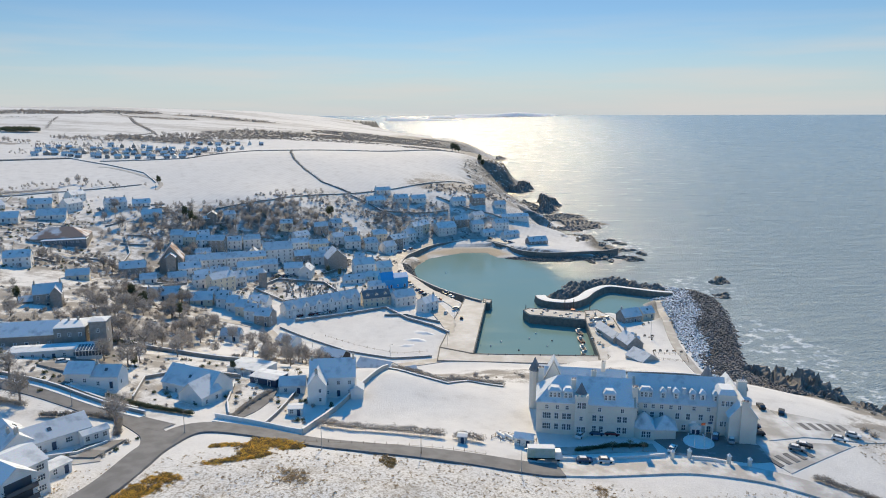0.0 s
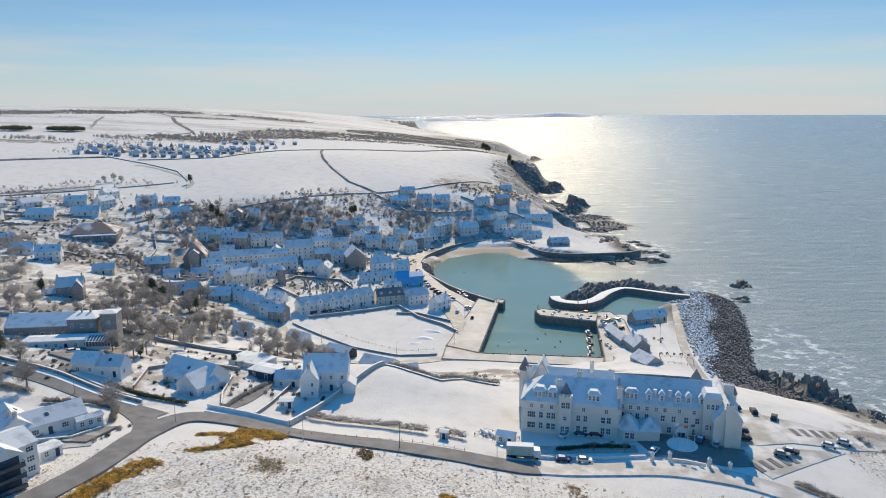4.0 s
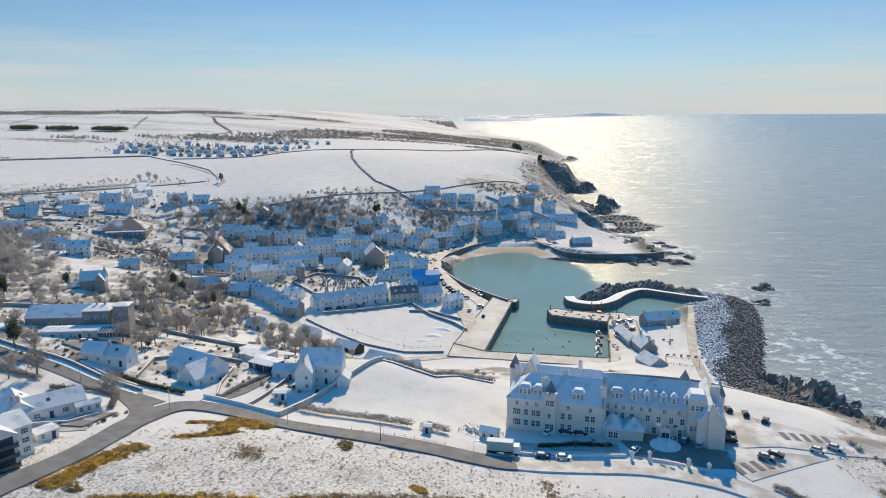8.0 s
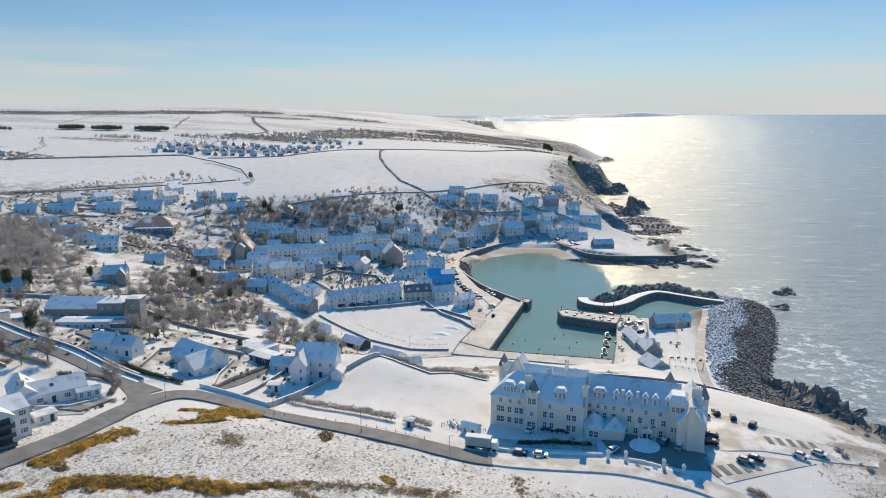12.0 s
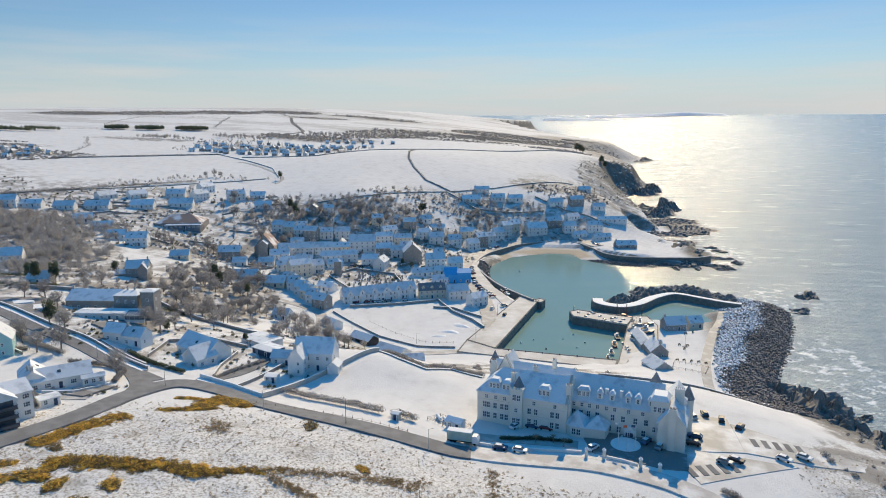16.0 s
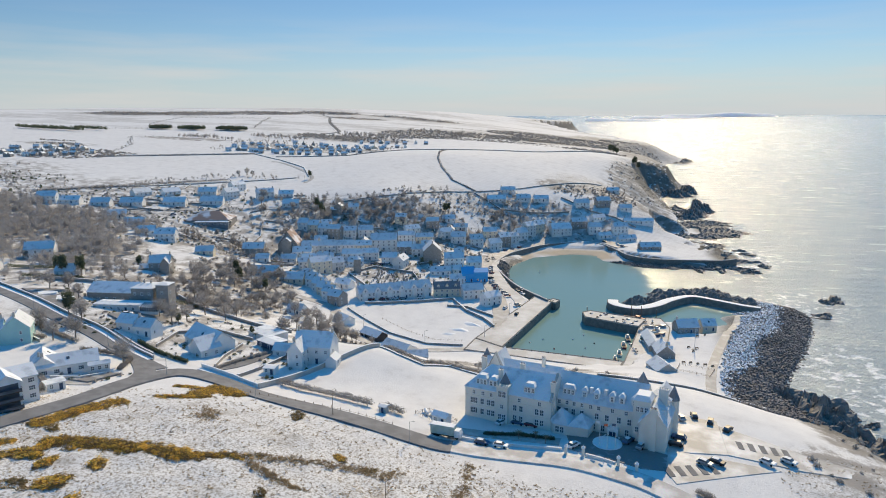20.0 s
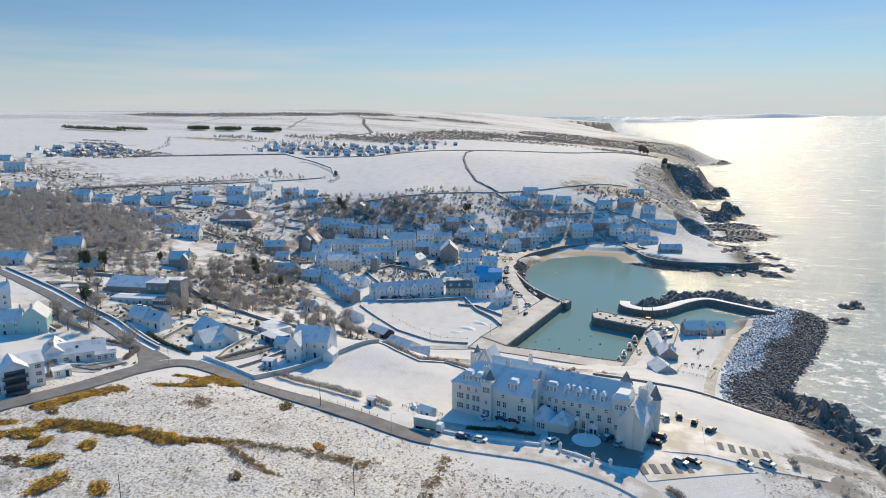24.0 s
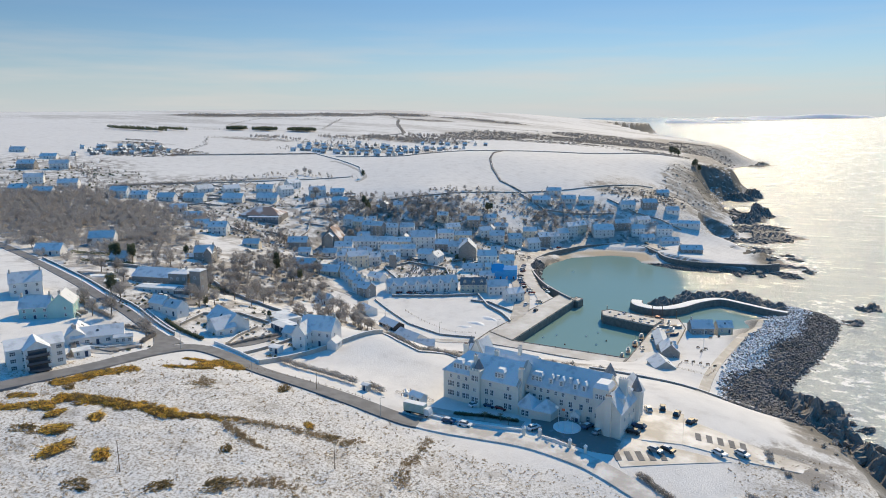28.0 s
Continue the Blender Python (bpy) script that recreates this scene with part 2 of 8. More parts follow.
def ground_material():
    """Snow with dry grass, scrub, stones, sand and bare rock on steep faces."""
    m = bpy.data.materials.new("snowy_ground")
    m.use_nodes = True
    n, l = m.node_tree.nodes, m.node_tree.links
    bsdf = n["Principled BSDF"]
    bsdf.inputs["Roughness"].default_value, bsdf.inputs["Specular IOR Level"].default_value = 0.85, 0.2
    geo = n.new("ShaderNodeNewGeometry")
    att = n.new("ShaderNodeAttribute")
    att.attribute_name = "cover"
    rgb = n.new("ShaderNodeSeparateColor")
    l.new(att.outputs["Color"], rgb.inputs[0])

    def noise_at(scale, detail=4, rough=0.6):
        t = n.new("ShaderNodeTexNoise")
        t.inputs["Scale"].default_value, t.inputs["Detail"].default_value, t.inputs["Roughness"].default_value = scale, detail, rough
        l.new(geo.outputs["Position"], t.inputs["Vector"])
        return t.outputs[0]

    def remap(sock, a, b, lo=0.0, hi=1.0):
        r = n.new("ShaderNodeMapRange")
        for i, v in enumerate((a, b, lo, hi)):
            r.inputs[i + 1].default_value = v
        l.new(sock, r.inputs[0])
        return r.outputs[0]

    def maths(op, a, b):
        r = n.new("ShaderNodeMath")
        r.operation = op
        for i, v in enumerate((a, b)):
            if isinstance(v, (int, float)):
                r.inputs[i].default_value = v
            else:
                l.new(v, r.inputs[i])
        return r.outputs[0]

    def blend(fac, a, b):
        r = n.new("ShaderNodeMix")
        r.data_type = "RGBA"
        l.new(fac, r.inputs[0])
        for i, v in ((6, a), (7, b)):
            if isinstance(v, tuple):
                r.inputs[i].default_value = (*v, 1)
            else:
                l.new(v, r.inputs[i])
        return r.outputs[2]

    broad, mid, fine = noise_at(0.012, 5), noise_at(0.11, 5), noise_at(1.5, 6, 0.75)
    snow = blend(remap(mid, 0.4, 0.65), (0.715, 0.705, 0.695), (0.645, 0.635, 0.63))
    furrow = n.new("ShaderNodeTexWave")
    furrow.inputs["Scale"].default_value, furrow.inputs["Distortion"].default_value, furrow.inputs["Detail"].default_value, furrow.inputs["Detail Scale"].default_value = 0.07, 1.6, 3, 0.4
    turn = n.new("ShaderNodeMapping")
    turn.inputs["Rotation"].default_value = (0, 0, 0.32)
    l.new(geo.outputs["Position"], turn.inputs[0])
    l.new(turn.outputs[0], furrow.inputs["Vector"])
    place = n.new("ShaderNodeSeparateXYZ")
    l.new(geo.outputs["Position"], place.inputs[0])
    worked = maths("MULTIPLY", remap(place.outputs[1], 480, 580), remap(place.outputs[1], 1000, 900))
    snow = blend(maths("MULTIPLY", maths("MULTIPLY", furrow.outputs[1], worked), remap(broad, 0.35, 0.6, 0.1, 0.5)), snow, (0.60, 0.585, 0.57))
    grass = blend(fine, (0.36, 0.32, 0.265), (0.20, 0.175, 0.14))
    brush = blend(fine, (0.21, 0.195, 0.18), (0.385, 0.36, 0.33))
    # thin grass through the snow, more of it on heath
    tuft = maths("MULTIPLY", remap(fine, 0.475, 0.58), remap(att.outputs["Alpha"], 0.0, 1.0, 0.05, 0.85))
    col = blend(tuft, snow, grass)
    patch = maths("MULTIPLY", remap(mid, 0.58, 0.66), remap(att.outputs["Alpha"], 0.0, 1.0, 0.1, 0.45))
    col = blend(patch, col, grass)
    wide = n.new("ShaderNodeTexNoise")
    stretch = n.new("ShaderNodeMapping")
    stretch.inputs["Scale"].default_value = (0.5, 1.3, 1)
    l.new(geo.outputs["Position"], stretch.inputs[0])
    l.new(stretch.outputs[0], wide.inputs["Vector"])
    wide.inputs["Scale"].default_value, wide.inputs["Detail"].default_value, wide.inputs["Roughness"].default_value = 0.006, 8, 0.68
    farp = maths("MULTIPLY", remap(wide.outputs[0], 0.475, 0.54), remap(noise_at(0.05, 5, 0.7), 0.36, 0.56, 0.3, 1.0))
    sep = n.new("ShaderNodeSeparateXYZ")
    l.new(geo.outputs["Position"], sep.inputs[0])
    col = blend(maths("MULTIPLY", farp, remap(sep.outputs[1], 960, 1100, 0.0, 0.5)), col, brush)
    rag = maths("ADD", maths("MULTIPLY", mid, 0.7), maths("MULTIPLY", fine, 0.4))
    scrub = maths("MULTIPLY", remap(rgb.outputs[0], 0.0, 0.55), remap(maths("ADD", rag, maths("MULTIPLY", rgb.outputs[0], 0.1)), 0.55, 0.66))
    moor = maths("MULTIPLY", maths("MULTIPLY", rgb.outputs[0], remap(sep.outputs[1], 940, 1040)), remap(noise_at(0.035, 7, 0.72), 0.40, 0.56, 0.15, 0.95))
    col = blend(maths("MAXIMUM", scrub, moor), col, brush)
    stone = blend(fine, (0.05, 0.045, 0.04), (0.20, 0.19, 0.17))
    col = blend(maths("MULTIPLY", rgb.outputs[1], remap(fine, 0.3, 0.5, 0.55, 1.0)), col, stone)
    col = blend(maths("MULTIPLY", rgb.outputs[2], remap(sep.outputs[2], 1.2, 2.4, 1.0, 0.0)), col, (0.40, 0.34, 0.27))
    nz = n.new("ShaderNodeSeparateXYZ")
    l.new(geo.outputs["True Normal"], nz.inputs[0])
    steep = remap(maths("ADD", nz.outputs[2], maths("MULTIPLY", fine, 0.16)), 0.92, 0.80)
    rock = blend(mid, (0.10, 0.095, 0.085), (0.24, 0.22, 0.19))
    col = blend(steep, col, rock)
    l.new(col, bsdf.inputs["Base Color"])
    b = n.new("ShaderNodeBump")
    b.inputs["Strength"].default_value, b.inputs["Distance"].default_value = 0.55, 0.35
    l.new(fine, b.inputs["Height"])
    l.new(b.outputs[0], bsdf.inputs["Normal"])
    return m


def sea_material():
    """Green water with fine ripples at two scales, glossy enough to glitter."""
    m = bpy.data.materials.new("sea_water")
    m.use_nodes = True
    n, l = m.node_tree.nodes, m.node_tree.links
    bsdf = n["Principled BSDF"]
    bsdf.inputs["Roughness"].default_value = 0.22
    bsdf.inputs["IOR"].default_value = 1.33
    bsdf.inputs["Specular IOR Level"].default_value = 0.2
    # bluish tint, not water's own, that whitens the warm sun's glare
    bsdf.inputs["Specular Tint"].default_value = (0.76, 0.9, 1.0, 1)
    geo = n.new("ShaderNodeNewGeometry")
    h = []
    for scale, w, stretch in ((0.8, 0.8, (0.8, 1.2, 1)), (0.10, 1.4, (0.5, 1.4, 1)), (0.02, 0.6, (0.4, 1.6, 1))):
        mp = n.new("ShaderNodeMapping")
        mp.inputs["Scale"].default_value = stretch
        l.new(geo.outputs["Position"], mp.inputs[0])
        t = n.new("ShaderNodeTexNoise")
        t.inputs["Scale"].default_value, t.inputs["Detail"].default_value = scale, 2.0
        l.new(mp.outputs[0], t.inputs["Vector"])
        k = n.new("ShaderNodeMath")
        k.operation = "MULTIPLY"
        k.inputs[1].default_value = w
        l.new(t.outputs[0], k.inputs[0])
        h.append((k.outputs[0], t.outputs[0]))
    s1 = n.new("ShaderNodeMath")
    l.new(h[0][0], s1.inputs[0])
    l.new(h[1][0], s1.inputs[1])
    att = n.new("ShaderNodeAttribute")
    att.attribute_name = "calm"
    rgb = n.new("ShaderNodeSeparateColor")
    l.new(att.outputs["Color"], rgb.inputs[0])
    wave = n.new("ShaderNodeMapRange")
    wave.inputs[3].default_value, wave.inputs[4].default_value = 1.0, 0.05
    l.new(rgb.outputs[0], wave.inputs[0])
    b = n.new("ShaderNodeBump")
    b.inputs["Distance"].default_value = 1.0
    l.new(wave.outputs[0], b.inputs["Strength"])
    l.new(s1.outputs[0], b.inputs["Height"])
    l.new(b.outputs[0], bsdf.inputs["Normal"])
    mix = n.new("ShaderNodeMix")
    mix.data_type = "RGBA"
    # open water painted paler to hold the sheen of unresolved waves
    mix.inputs[6].default_value, mix.inputs[7].default_value = (0.285, 0.335, 0.345, 1), (0.35, 0.395, 0.40, 1)
    l.new(h[2][1], mix.inputs[0])
    green = n.new("ShaderNodeMix")
    green.data_type = "RGBA"
    green.inputs[7].default_value = (0.19, 0.295, 0.27, 1)
    l.new(rgb.outputs[0], green.inputs[0])
    l.new(mix.outputs[2], green.inputs[6])
    # broken surf along the rocks
    foam_noise = n.new("ShaderNodeTexNoise")
    foam_noise.inputs["Scale"].default_value, foam_noise.inputs["Detail"].default_value = 0.16, 6
    foam_noise.inputs["Roughness"].default_value = 0.7
    l.new(geo.outputs["Position"], foam_noise.inputs["Vector"])
    fr = n.new("ShaderNodeMapRange")
    fr.inputs[1].default_value, fr.inputs[2].default_value = 0.52, 0.60
    l.new(foam_noise.outputs[0], fr.inputs[0])
    fm = n.new("ShaderNodeMath")
    fm.operation = "MULTIPLY"
    l.new(fr.outputs[0], fm.inputs[0])
    l.new(rgb.outputs[1], fm.inputs[1])
    foam = n.new("ShaderNodeMix")
    foam.data_type = "RGBA"
    foam.inputs[7].default_value = (0.75, 0.77, 0.78, 1)
    l.new(fm.outputs[0], foam.inputs[0])
    l.new(green.outputs[2], foam.inputs[6])
    l.new(foam.outputs[2], bsdf.inputs["Base Color"])
    rr = n.new("ShaderNodeMapRange")
    rr.inputs[3].default_value, rr.inputs[4].default_value = 0.20, 0.10
    l.new(rgb.outputs[0], rr.inputs[0])
    # wind-ruffled patches between smoother lanes
    ruffle = n.new("ShaderNodeTexNoise")
    ruffle.inputs["Scale"].default_value, ruffle.inputs["Detail"].default_value, ruffle.inputs["Roughness"].default_value = 0.05, 8, 0.72
    lanes = n.new("ShaderNodeMapping")
    lanes.inputs["Scale"].default_value = (0.45, 1.5, 1)
    l.new(geo.outputs["Position"], lanes.inputs[0])
    l.new(lanes.outputs[0], ruffle.inputs["Vector"])
    spread = n.new("ShaderNodeMapRange")
    spread.inputs[1].default_value, spread.inputs[2].default_value, spread.inputs[3].default_value, spread.inputs[4].default_value = 0.35, 0.65, 0.6, 1.5
    l.new(ruffle.outputs[0], spread.inputs[0])
    both = n.new("ShaderNodeMath")
    both.operation = "MULTIPLY"
    l.new(rr.outputs[0], both.inputs[0])
    l.new(spread.outputs[0], both.inputs[1])
    l.new(both.outputs[0], bsdf.inputs["Roughness"])
    return m


GROUND, SEA = ground_material(), sea_material()
# ---- land and sea ----
FAR_COAST = [(-2500, 4700), (-900, 4700), (-420, 4560), (-170, 4330), (-420, 4000), (-330, 3600), (-120, 3300), (-170, 3050), (-330, 2700), (-210, 2350), (-40, 2150), (90, 1990), (214, 1860), (226, 1760), (214, 1655), (163, 1590), (128, 1430), (122, 1290), (150, 1160),
             (172, 1050), (160, 1000), (128, 952), (124, 905), (150, 890), (168, 862), (160, 800), (150, 762), (124, 738), (120, 715), (160, 700), (158, 652), (128, 640), (126, 622), (148, 600), (172, 562), (170, 536), (146, 511), (98, 503)]
NEAR_COAST = [(64, 521), (57, 540), (36, 540), (10, 521), (-1, 495), (-4, 478), (0, 447), (14, 404), (29, 380), (17, 293), (79, 281), (92, 335), (94, 355), (101, 357), (115, 353), (136, 368),
              (134, 381), (150, 396), (156, 424), (178, 408), (182, 393), (176, 364), (165, 329), (152, 297), (142, 266), (149, 246), (158, 230), (168, 204), (185, 120), (200, -400), (-2500, -400)]
COAST = FAR_COAST + NEAR_COAST
# gently shelving stretches of shore: centre, reach, slope
SHELVES = [(30, 545, 55, 0.10), (160, 560, 55, 0.10), (160, 690, 80, 0.07), (160, 330, 60, 0.16), (165, 400, 40, 0.2), (90, 510, 40, 0.12), (190, 1700, 330, 0.28), (120, 1350, 160, 0.45)]
NEAR_SPOTS = [(90, 164, 22.4), (31, 176, 21.6), (108, 183, 21.3), (60, 150, 22.8), (30, 150, 23.6), (12, 160, 25.5), (-13, 219, 25.3), (-26, 214, 26), (5, 190, 23), (-35, 166, 28), (-35, 148, 32), (-33, 110, 36),
              (5, 100, 33), (60, 110, 25), (100, 120, 20), (-77, 167, 32.3), (-109, 190, 35), (-95, 187, 32.5), (-81, 194, 30.4), (-61, 178, 30), (-88, 145, 35), (-83, 118, 37), (-139, 177, 36),
              (140, 195, 16.5), (116, 224, 15.2), (130, 207, 16.5), (123, 246, 6), (136, 246, 4), (131, 262, 4), (172, 372, 4), (160, 400, 5), (176, 394, 3.5), (157, 330, 4.5), (146, 298, 4.5), (117, 264, 6.5), (146, 222, 9), (60, 235, 15), (-30, 200, 26), (-8, 246, 11), (-60, 225, 25), (-160, 190, 39)]
VILLAGE_SPOTS = [(-161, 288, 31), (-222, 274, 36), (-158, 423, 15), (-234, 459, 33), (-72, 340, 7), (-37, 369, 5), (14, 322, 4), (-71, 322, 6.5), (25, 280, 4.2), (60, 275, 4.2), (115, 300, 5), (-119, 552, 44),
                 (10, 402, 5), (116, 592, 7), (-60, 440, 9), (-20, 450, 6), (-110, 480, 18), (-70, 540, 27), (-8, 588, 22), (-24, 500, 6.3), (-14, 540, 6.3), (20, 568, 6.5), (60, 578, 7), (85, 545, 6.3), (-40, 270, 8), (-110, 260, 22), (-120, 340, 13), (-190, 350, 27)]
HILL_SPOTS = [(-73, 613, 43), (-138, 774, 68), (-230, 611, 51), (1, 782, 57), (66, 832, 50), (100, 712, 20), (125, 760, 5), (126, 830, 5), (122, 890, 6), (98, 800, 28), (94, 870, 40), (108, 725, 10), (64, 636, 29), (-350, 700, 62), (-420, 500, 58), (-330, 330, 44), (-500, 300, 55), (-900, 600, 85),
              (-409, 744, 68), (-247, 759, 65), (-553, 1051, 88), (-740, 1040, 91), (-300, 930, 66), (-160, 960, 66), (61, 998, 56), (100, 930, 44), (-20, 900, 62), (-420, 1000, 78),
              (100, 1150, 46), (60, 1330, 48), (120, 1500, 42), (150, 1720, 36), (0, 1750, 56), (-200, 1300, 76), (-700, 1400, 108), (-1000, 1300, 112), (-350, 1650, 94), (-60, 2050, 58),
              (-900, 2000, 131), (-1600, 2000, 128), (-1700, 1300, 129), (-500, 2200, 117), (-250, 2250, 94), (-160, 2100, 74), (-350, 2900, 70), (-240, 3150, 52), (-420, 3300, 60), (-800, 2900, 80), (-1500, 3000, 70), (-2500, 2500, 68), (-2500, 1500, 100), (-500, 3800, 18), (-1500, 4300, 0)]
SPOTS = NEAR_SPOTS + VILLAGE_SPOTS + HILL_SPOTS


def coast_distance(x, y):
    """Distance to the coast, positive on land."""
    best, inside = np.full(x.shape, 1e9), np.zeros(x.shape, bool)
    for (ax, ay), (bx, by) in zip(COAST, COAST[1:] + COAST[:1]):
        dx, dy = bx - ax, by - ay
        t = np.clip(((x - ax) * dx + (y - ay) * dy) / (dx * dx + dy * dy), 0, 1)
        best = np.minimum(best, np.hypot(x - ax - t * dx, y - ay - t * dy))
        if ay != by:
            cross = (ay > y) != (by > y)
            inside ^= cross & (x < ax + (y - ay) * dx / dy)
    return np.where(inside, best, -best)


def lift(x, y):
    """The far country rises slightly, so that the horizon lies where the round earth has it."""
    r = np.hypot(x, y)
    return np.where(r > 4880, 115 - 21 * r / 4880, 94 * np.clip((r - 2000) / 2880, 0, 1) ** 1.3)


def spot_weights():
    """A smooth surface through all the spot heights."""
    p = np.array(SPOTS, float)
    n = len(p)
    a = np.zeros((n + 3, n + 3))
    a[:n, :n] = np.sqrt((p[:, None, 0] - p[None, :, 0]) ** 2 + (p[:, None, 1] - p[None, :, 1]) ** 2 + 400)
    a[:n, n], a[:n, n + 1], a[:n, n + 2] = 1, p[:, 0] / 1000, p[:, 1] / 1000
    a[n:, :n] = a[:n, n:].T
    return np.linalg.solve(a, np.append(p[:, 2], [0, 0, 0]))


SPOT_WEIGHTS = spot_weights()


def height(x, y):
    x, y = np.asarray(x, float), np.asarray(y, float)
    h = np.full(x.shape, SPOT_WEIGHTS[-3]) + SPOT_WEIGHTS[-2] * x / 1000 + SPOT_WEIGHTS[-1] * y / 1000
    for (sx, sy, sz), w in zip(SPOTS, SPOT_WEIGHTS):
        h = h + w * np.sqrt((x - sx) ** 2 + (y - sy) ** 2 + 400)
    d = coast_distance(x, y)
    slope = np.full(x.shape, 0.9)
    for cx, cy, r, k in SHELVES:
        w = 1 - smoothstep(0.7, 1.0, np.hypot(x - cx, y - cy) / r)
        slope = slope * (1 - w) + k * w
    shore = np.where(d > 0, 0.15 + d * slope + np.maximum(d - 18, 0) * np.where(y > 1100, 0.8 * slope, 0.8), -0.25 + d * 0.3)
    return np.minimum(h, shore) + lift(x, y)


def z_at(x, y):
    return float(height(np.array([float(x)]), np.array([float(y)]))[0])


def heights(places):
    p = np.array([q[:2] for q in places], float)
    return height(p[:, 0], p[:, 1])


def blobs(x, y, spots):
    """How far a place lies within any of some soft-edged ovals: centre, half sizes."""
    m = np.zeros(np.shape(x))
    for cx, cy, rx, ry in spots:
        m = np.maximum(m, 1 - smoothstep(0.6, 1.15, np.hypot((x - cx) / rx, (y - cy) / ry)))
    return m


def axis(a, b, fine0, fine1, step, grow):
    left, right, s = [], [], step
    p = fine0
    while p > a:
        s *= grow
        p -= s
        left.append(max(p, a))
    p, s = fine1, step
    while p < b:
        s *= grow
        p += s
        right.append(min(p, b))
    return np.array(left[::-1] + list(np.arange(fine0, fine1 + step / 2, step)) + right)


def sheet(name, xs, ys, fz, mat):
    X, Y = np.meshgrid(xs, ys)
    Z = fz(X, Y)
    n, k = len(xs), len(ys)
    me = bpy.data.meshes.new(name)
    idx = np.arange(n * k).reshape(k, n)
    quads = np.stack([idx[:-1, :-1], idx[:-1, 1:], idx[1:, 1:], idx[1:, :-1]], -1).reshape(-1, 4)
    me.from_pydata(np.stack([X, Y, Z], -1).reshape(-1, 3).tolist(), [], quads.tolist())
    me.polygons.foreach_set("use_smooth", [True] * len(quads))
    me.materials.append(mat)
    return new(name, me)


SCRUB = [(-200, 295, 46, 36), (-172, 262, 28, 18), (-130, 290, 45, 60), (-150, 345, 40, 35), (-280, 320, 85, 60), (-90, 520, 70, 38), (-10, 570, 45, 25), (-175, 500, 40, 40), (70, 690, 40, 45), (95, 800, 40, 110), (-45, 255, 35, 14), (30, 245, 60, 22),
         (-200, 395, 45, 25), (150, 215, 12, 40), (140, 175, 16, 14), (-170, 440, 20, 40), (-360, 270, 90, 70), (110, 1130, 45, 110), (-220, 1235, 150, 62), (-70, 1270, 140, 90), (-390, 1640, 90, 50), (-490, 1690, 100, 50), (-540, 1520, 80, 45), (-1090, 1400, 120, 90), (-950, 1480, 120, 85), (-820, 1590, 110, 85), (-700, 1720, 100, 85), (-650, 735, 50, 26), (-280, 1200, 90, 110), (-110, 1450, 110, 120), (-360, 1030, 110, 46), (30, 1480, 120, 150), (-560, 880, 80, 22), (-140, 495, 70, 55), (-330, 350, 100, 65), (90, 700, 55, 60), (30, 680, 42, 26), (-340, 850, 120, 60), (60, 1640, 110, 120)]
GARDENS = [(-95, 440, 90, 75), (-275, 445, 90, 75), (-105, 208, 75, 42), (20, 600, 75, 40), (-200, 250, 60, 40), (-440, 420, 110, 70), (-60, 470, 120, 80), (-190, 430, 90, 90), (-330, 480, 90, 80), (-480, 450, 120, 90), (-560, 520, 120, 70)]
STONY = [(168, 552, 24, 34), (172, 690, 28, 50), (150, 320, 26, 95), (90, 508, 60, 14), (160, 225, 20, 40), (158, 830, 20, 66)]
SAND = [(22, 550, 45, 22), (60, 540, 30, 20), (-2, 505, 16, 45)]
CRAGS = [(128, 1000, 30, 60), (138, 830, 26, 50), (110, 930, 22, 30), (150, 585, 12, 30)]
HEATH = [(-10, 100, 95, 52), (90, 90, 90, 50), (150, 150, 30, 40), (50, 705, 55, 50), (-40, 595, 70, 30), (92, 850, 34, 110), (100, 640, 36, 36), (60, 990, 70, 40), (60, 1250, 110, 230), (130, 1650, 120, 190), (-150, 1250, 170, 150)]


def cover(ob):
    """What lies on the ground from place to place: scrub, stones, sand, heath."""
    me = ob.data
    co = np.empty(len(me.vertices) * 3)
    me.vertices.foreach_get("co", co)
    x, y = co[0::3], co[1::3]
    c = np.stack([np.maximum(blobs(x, y, SCRUB), 0.5 * blobs(x, y, GARDENS)), blobs(x, y, STONY), blobs(x, y, SAND), blobs(x, y, HEATH)], -1)
    at = me.attributes.new("cover", "FLOAT_COLOR", "POINT")
    at.data.foreach_set("color", c.astype(np.float32).ravel())
    return ob


def rough_height(x, y):
    """The land's height with the small unevenness of heath and scrub."""
    h = height(x, y)
    wild = np.maximum(blobs(x, y, HEATH), blobs(x, y, SCRUB))
    bumps = np.sin(x * 0.31 + 1.3 * np.sin(y * 0.23)) * np.sin(y * 0.37 + np.sin(x * 0.19)) * 0.35 + np.sin(x * 0.83 + y * 0.41) * np.sin(y * 0.9 - x * 0.3) * 0.15
    ridge = np.abs(np.sin(x * 0.13 + 1.6 * np.sin(y * 0.06))) + 0.6 * np.abs(np.sin(x * 0.31 - y * 0.17 + np.sin(y * 0.4))) + 0.4 * np.abs(np.sin(y * 0.53 + x * 0.2))
    return h + bumps * wild + (ridge - 1.1) * 4.5 * blobs(x, y, CRAGS)


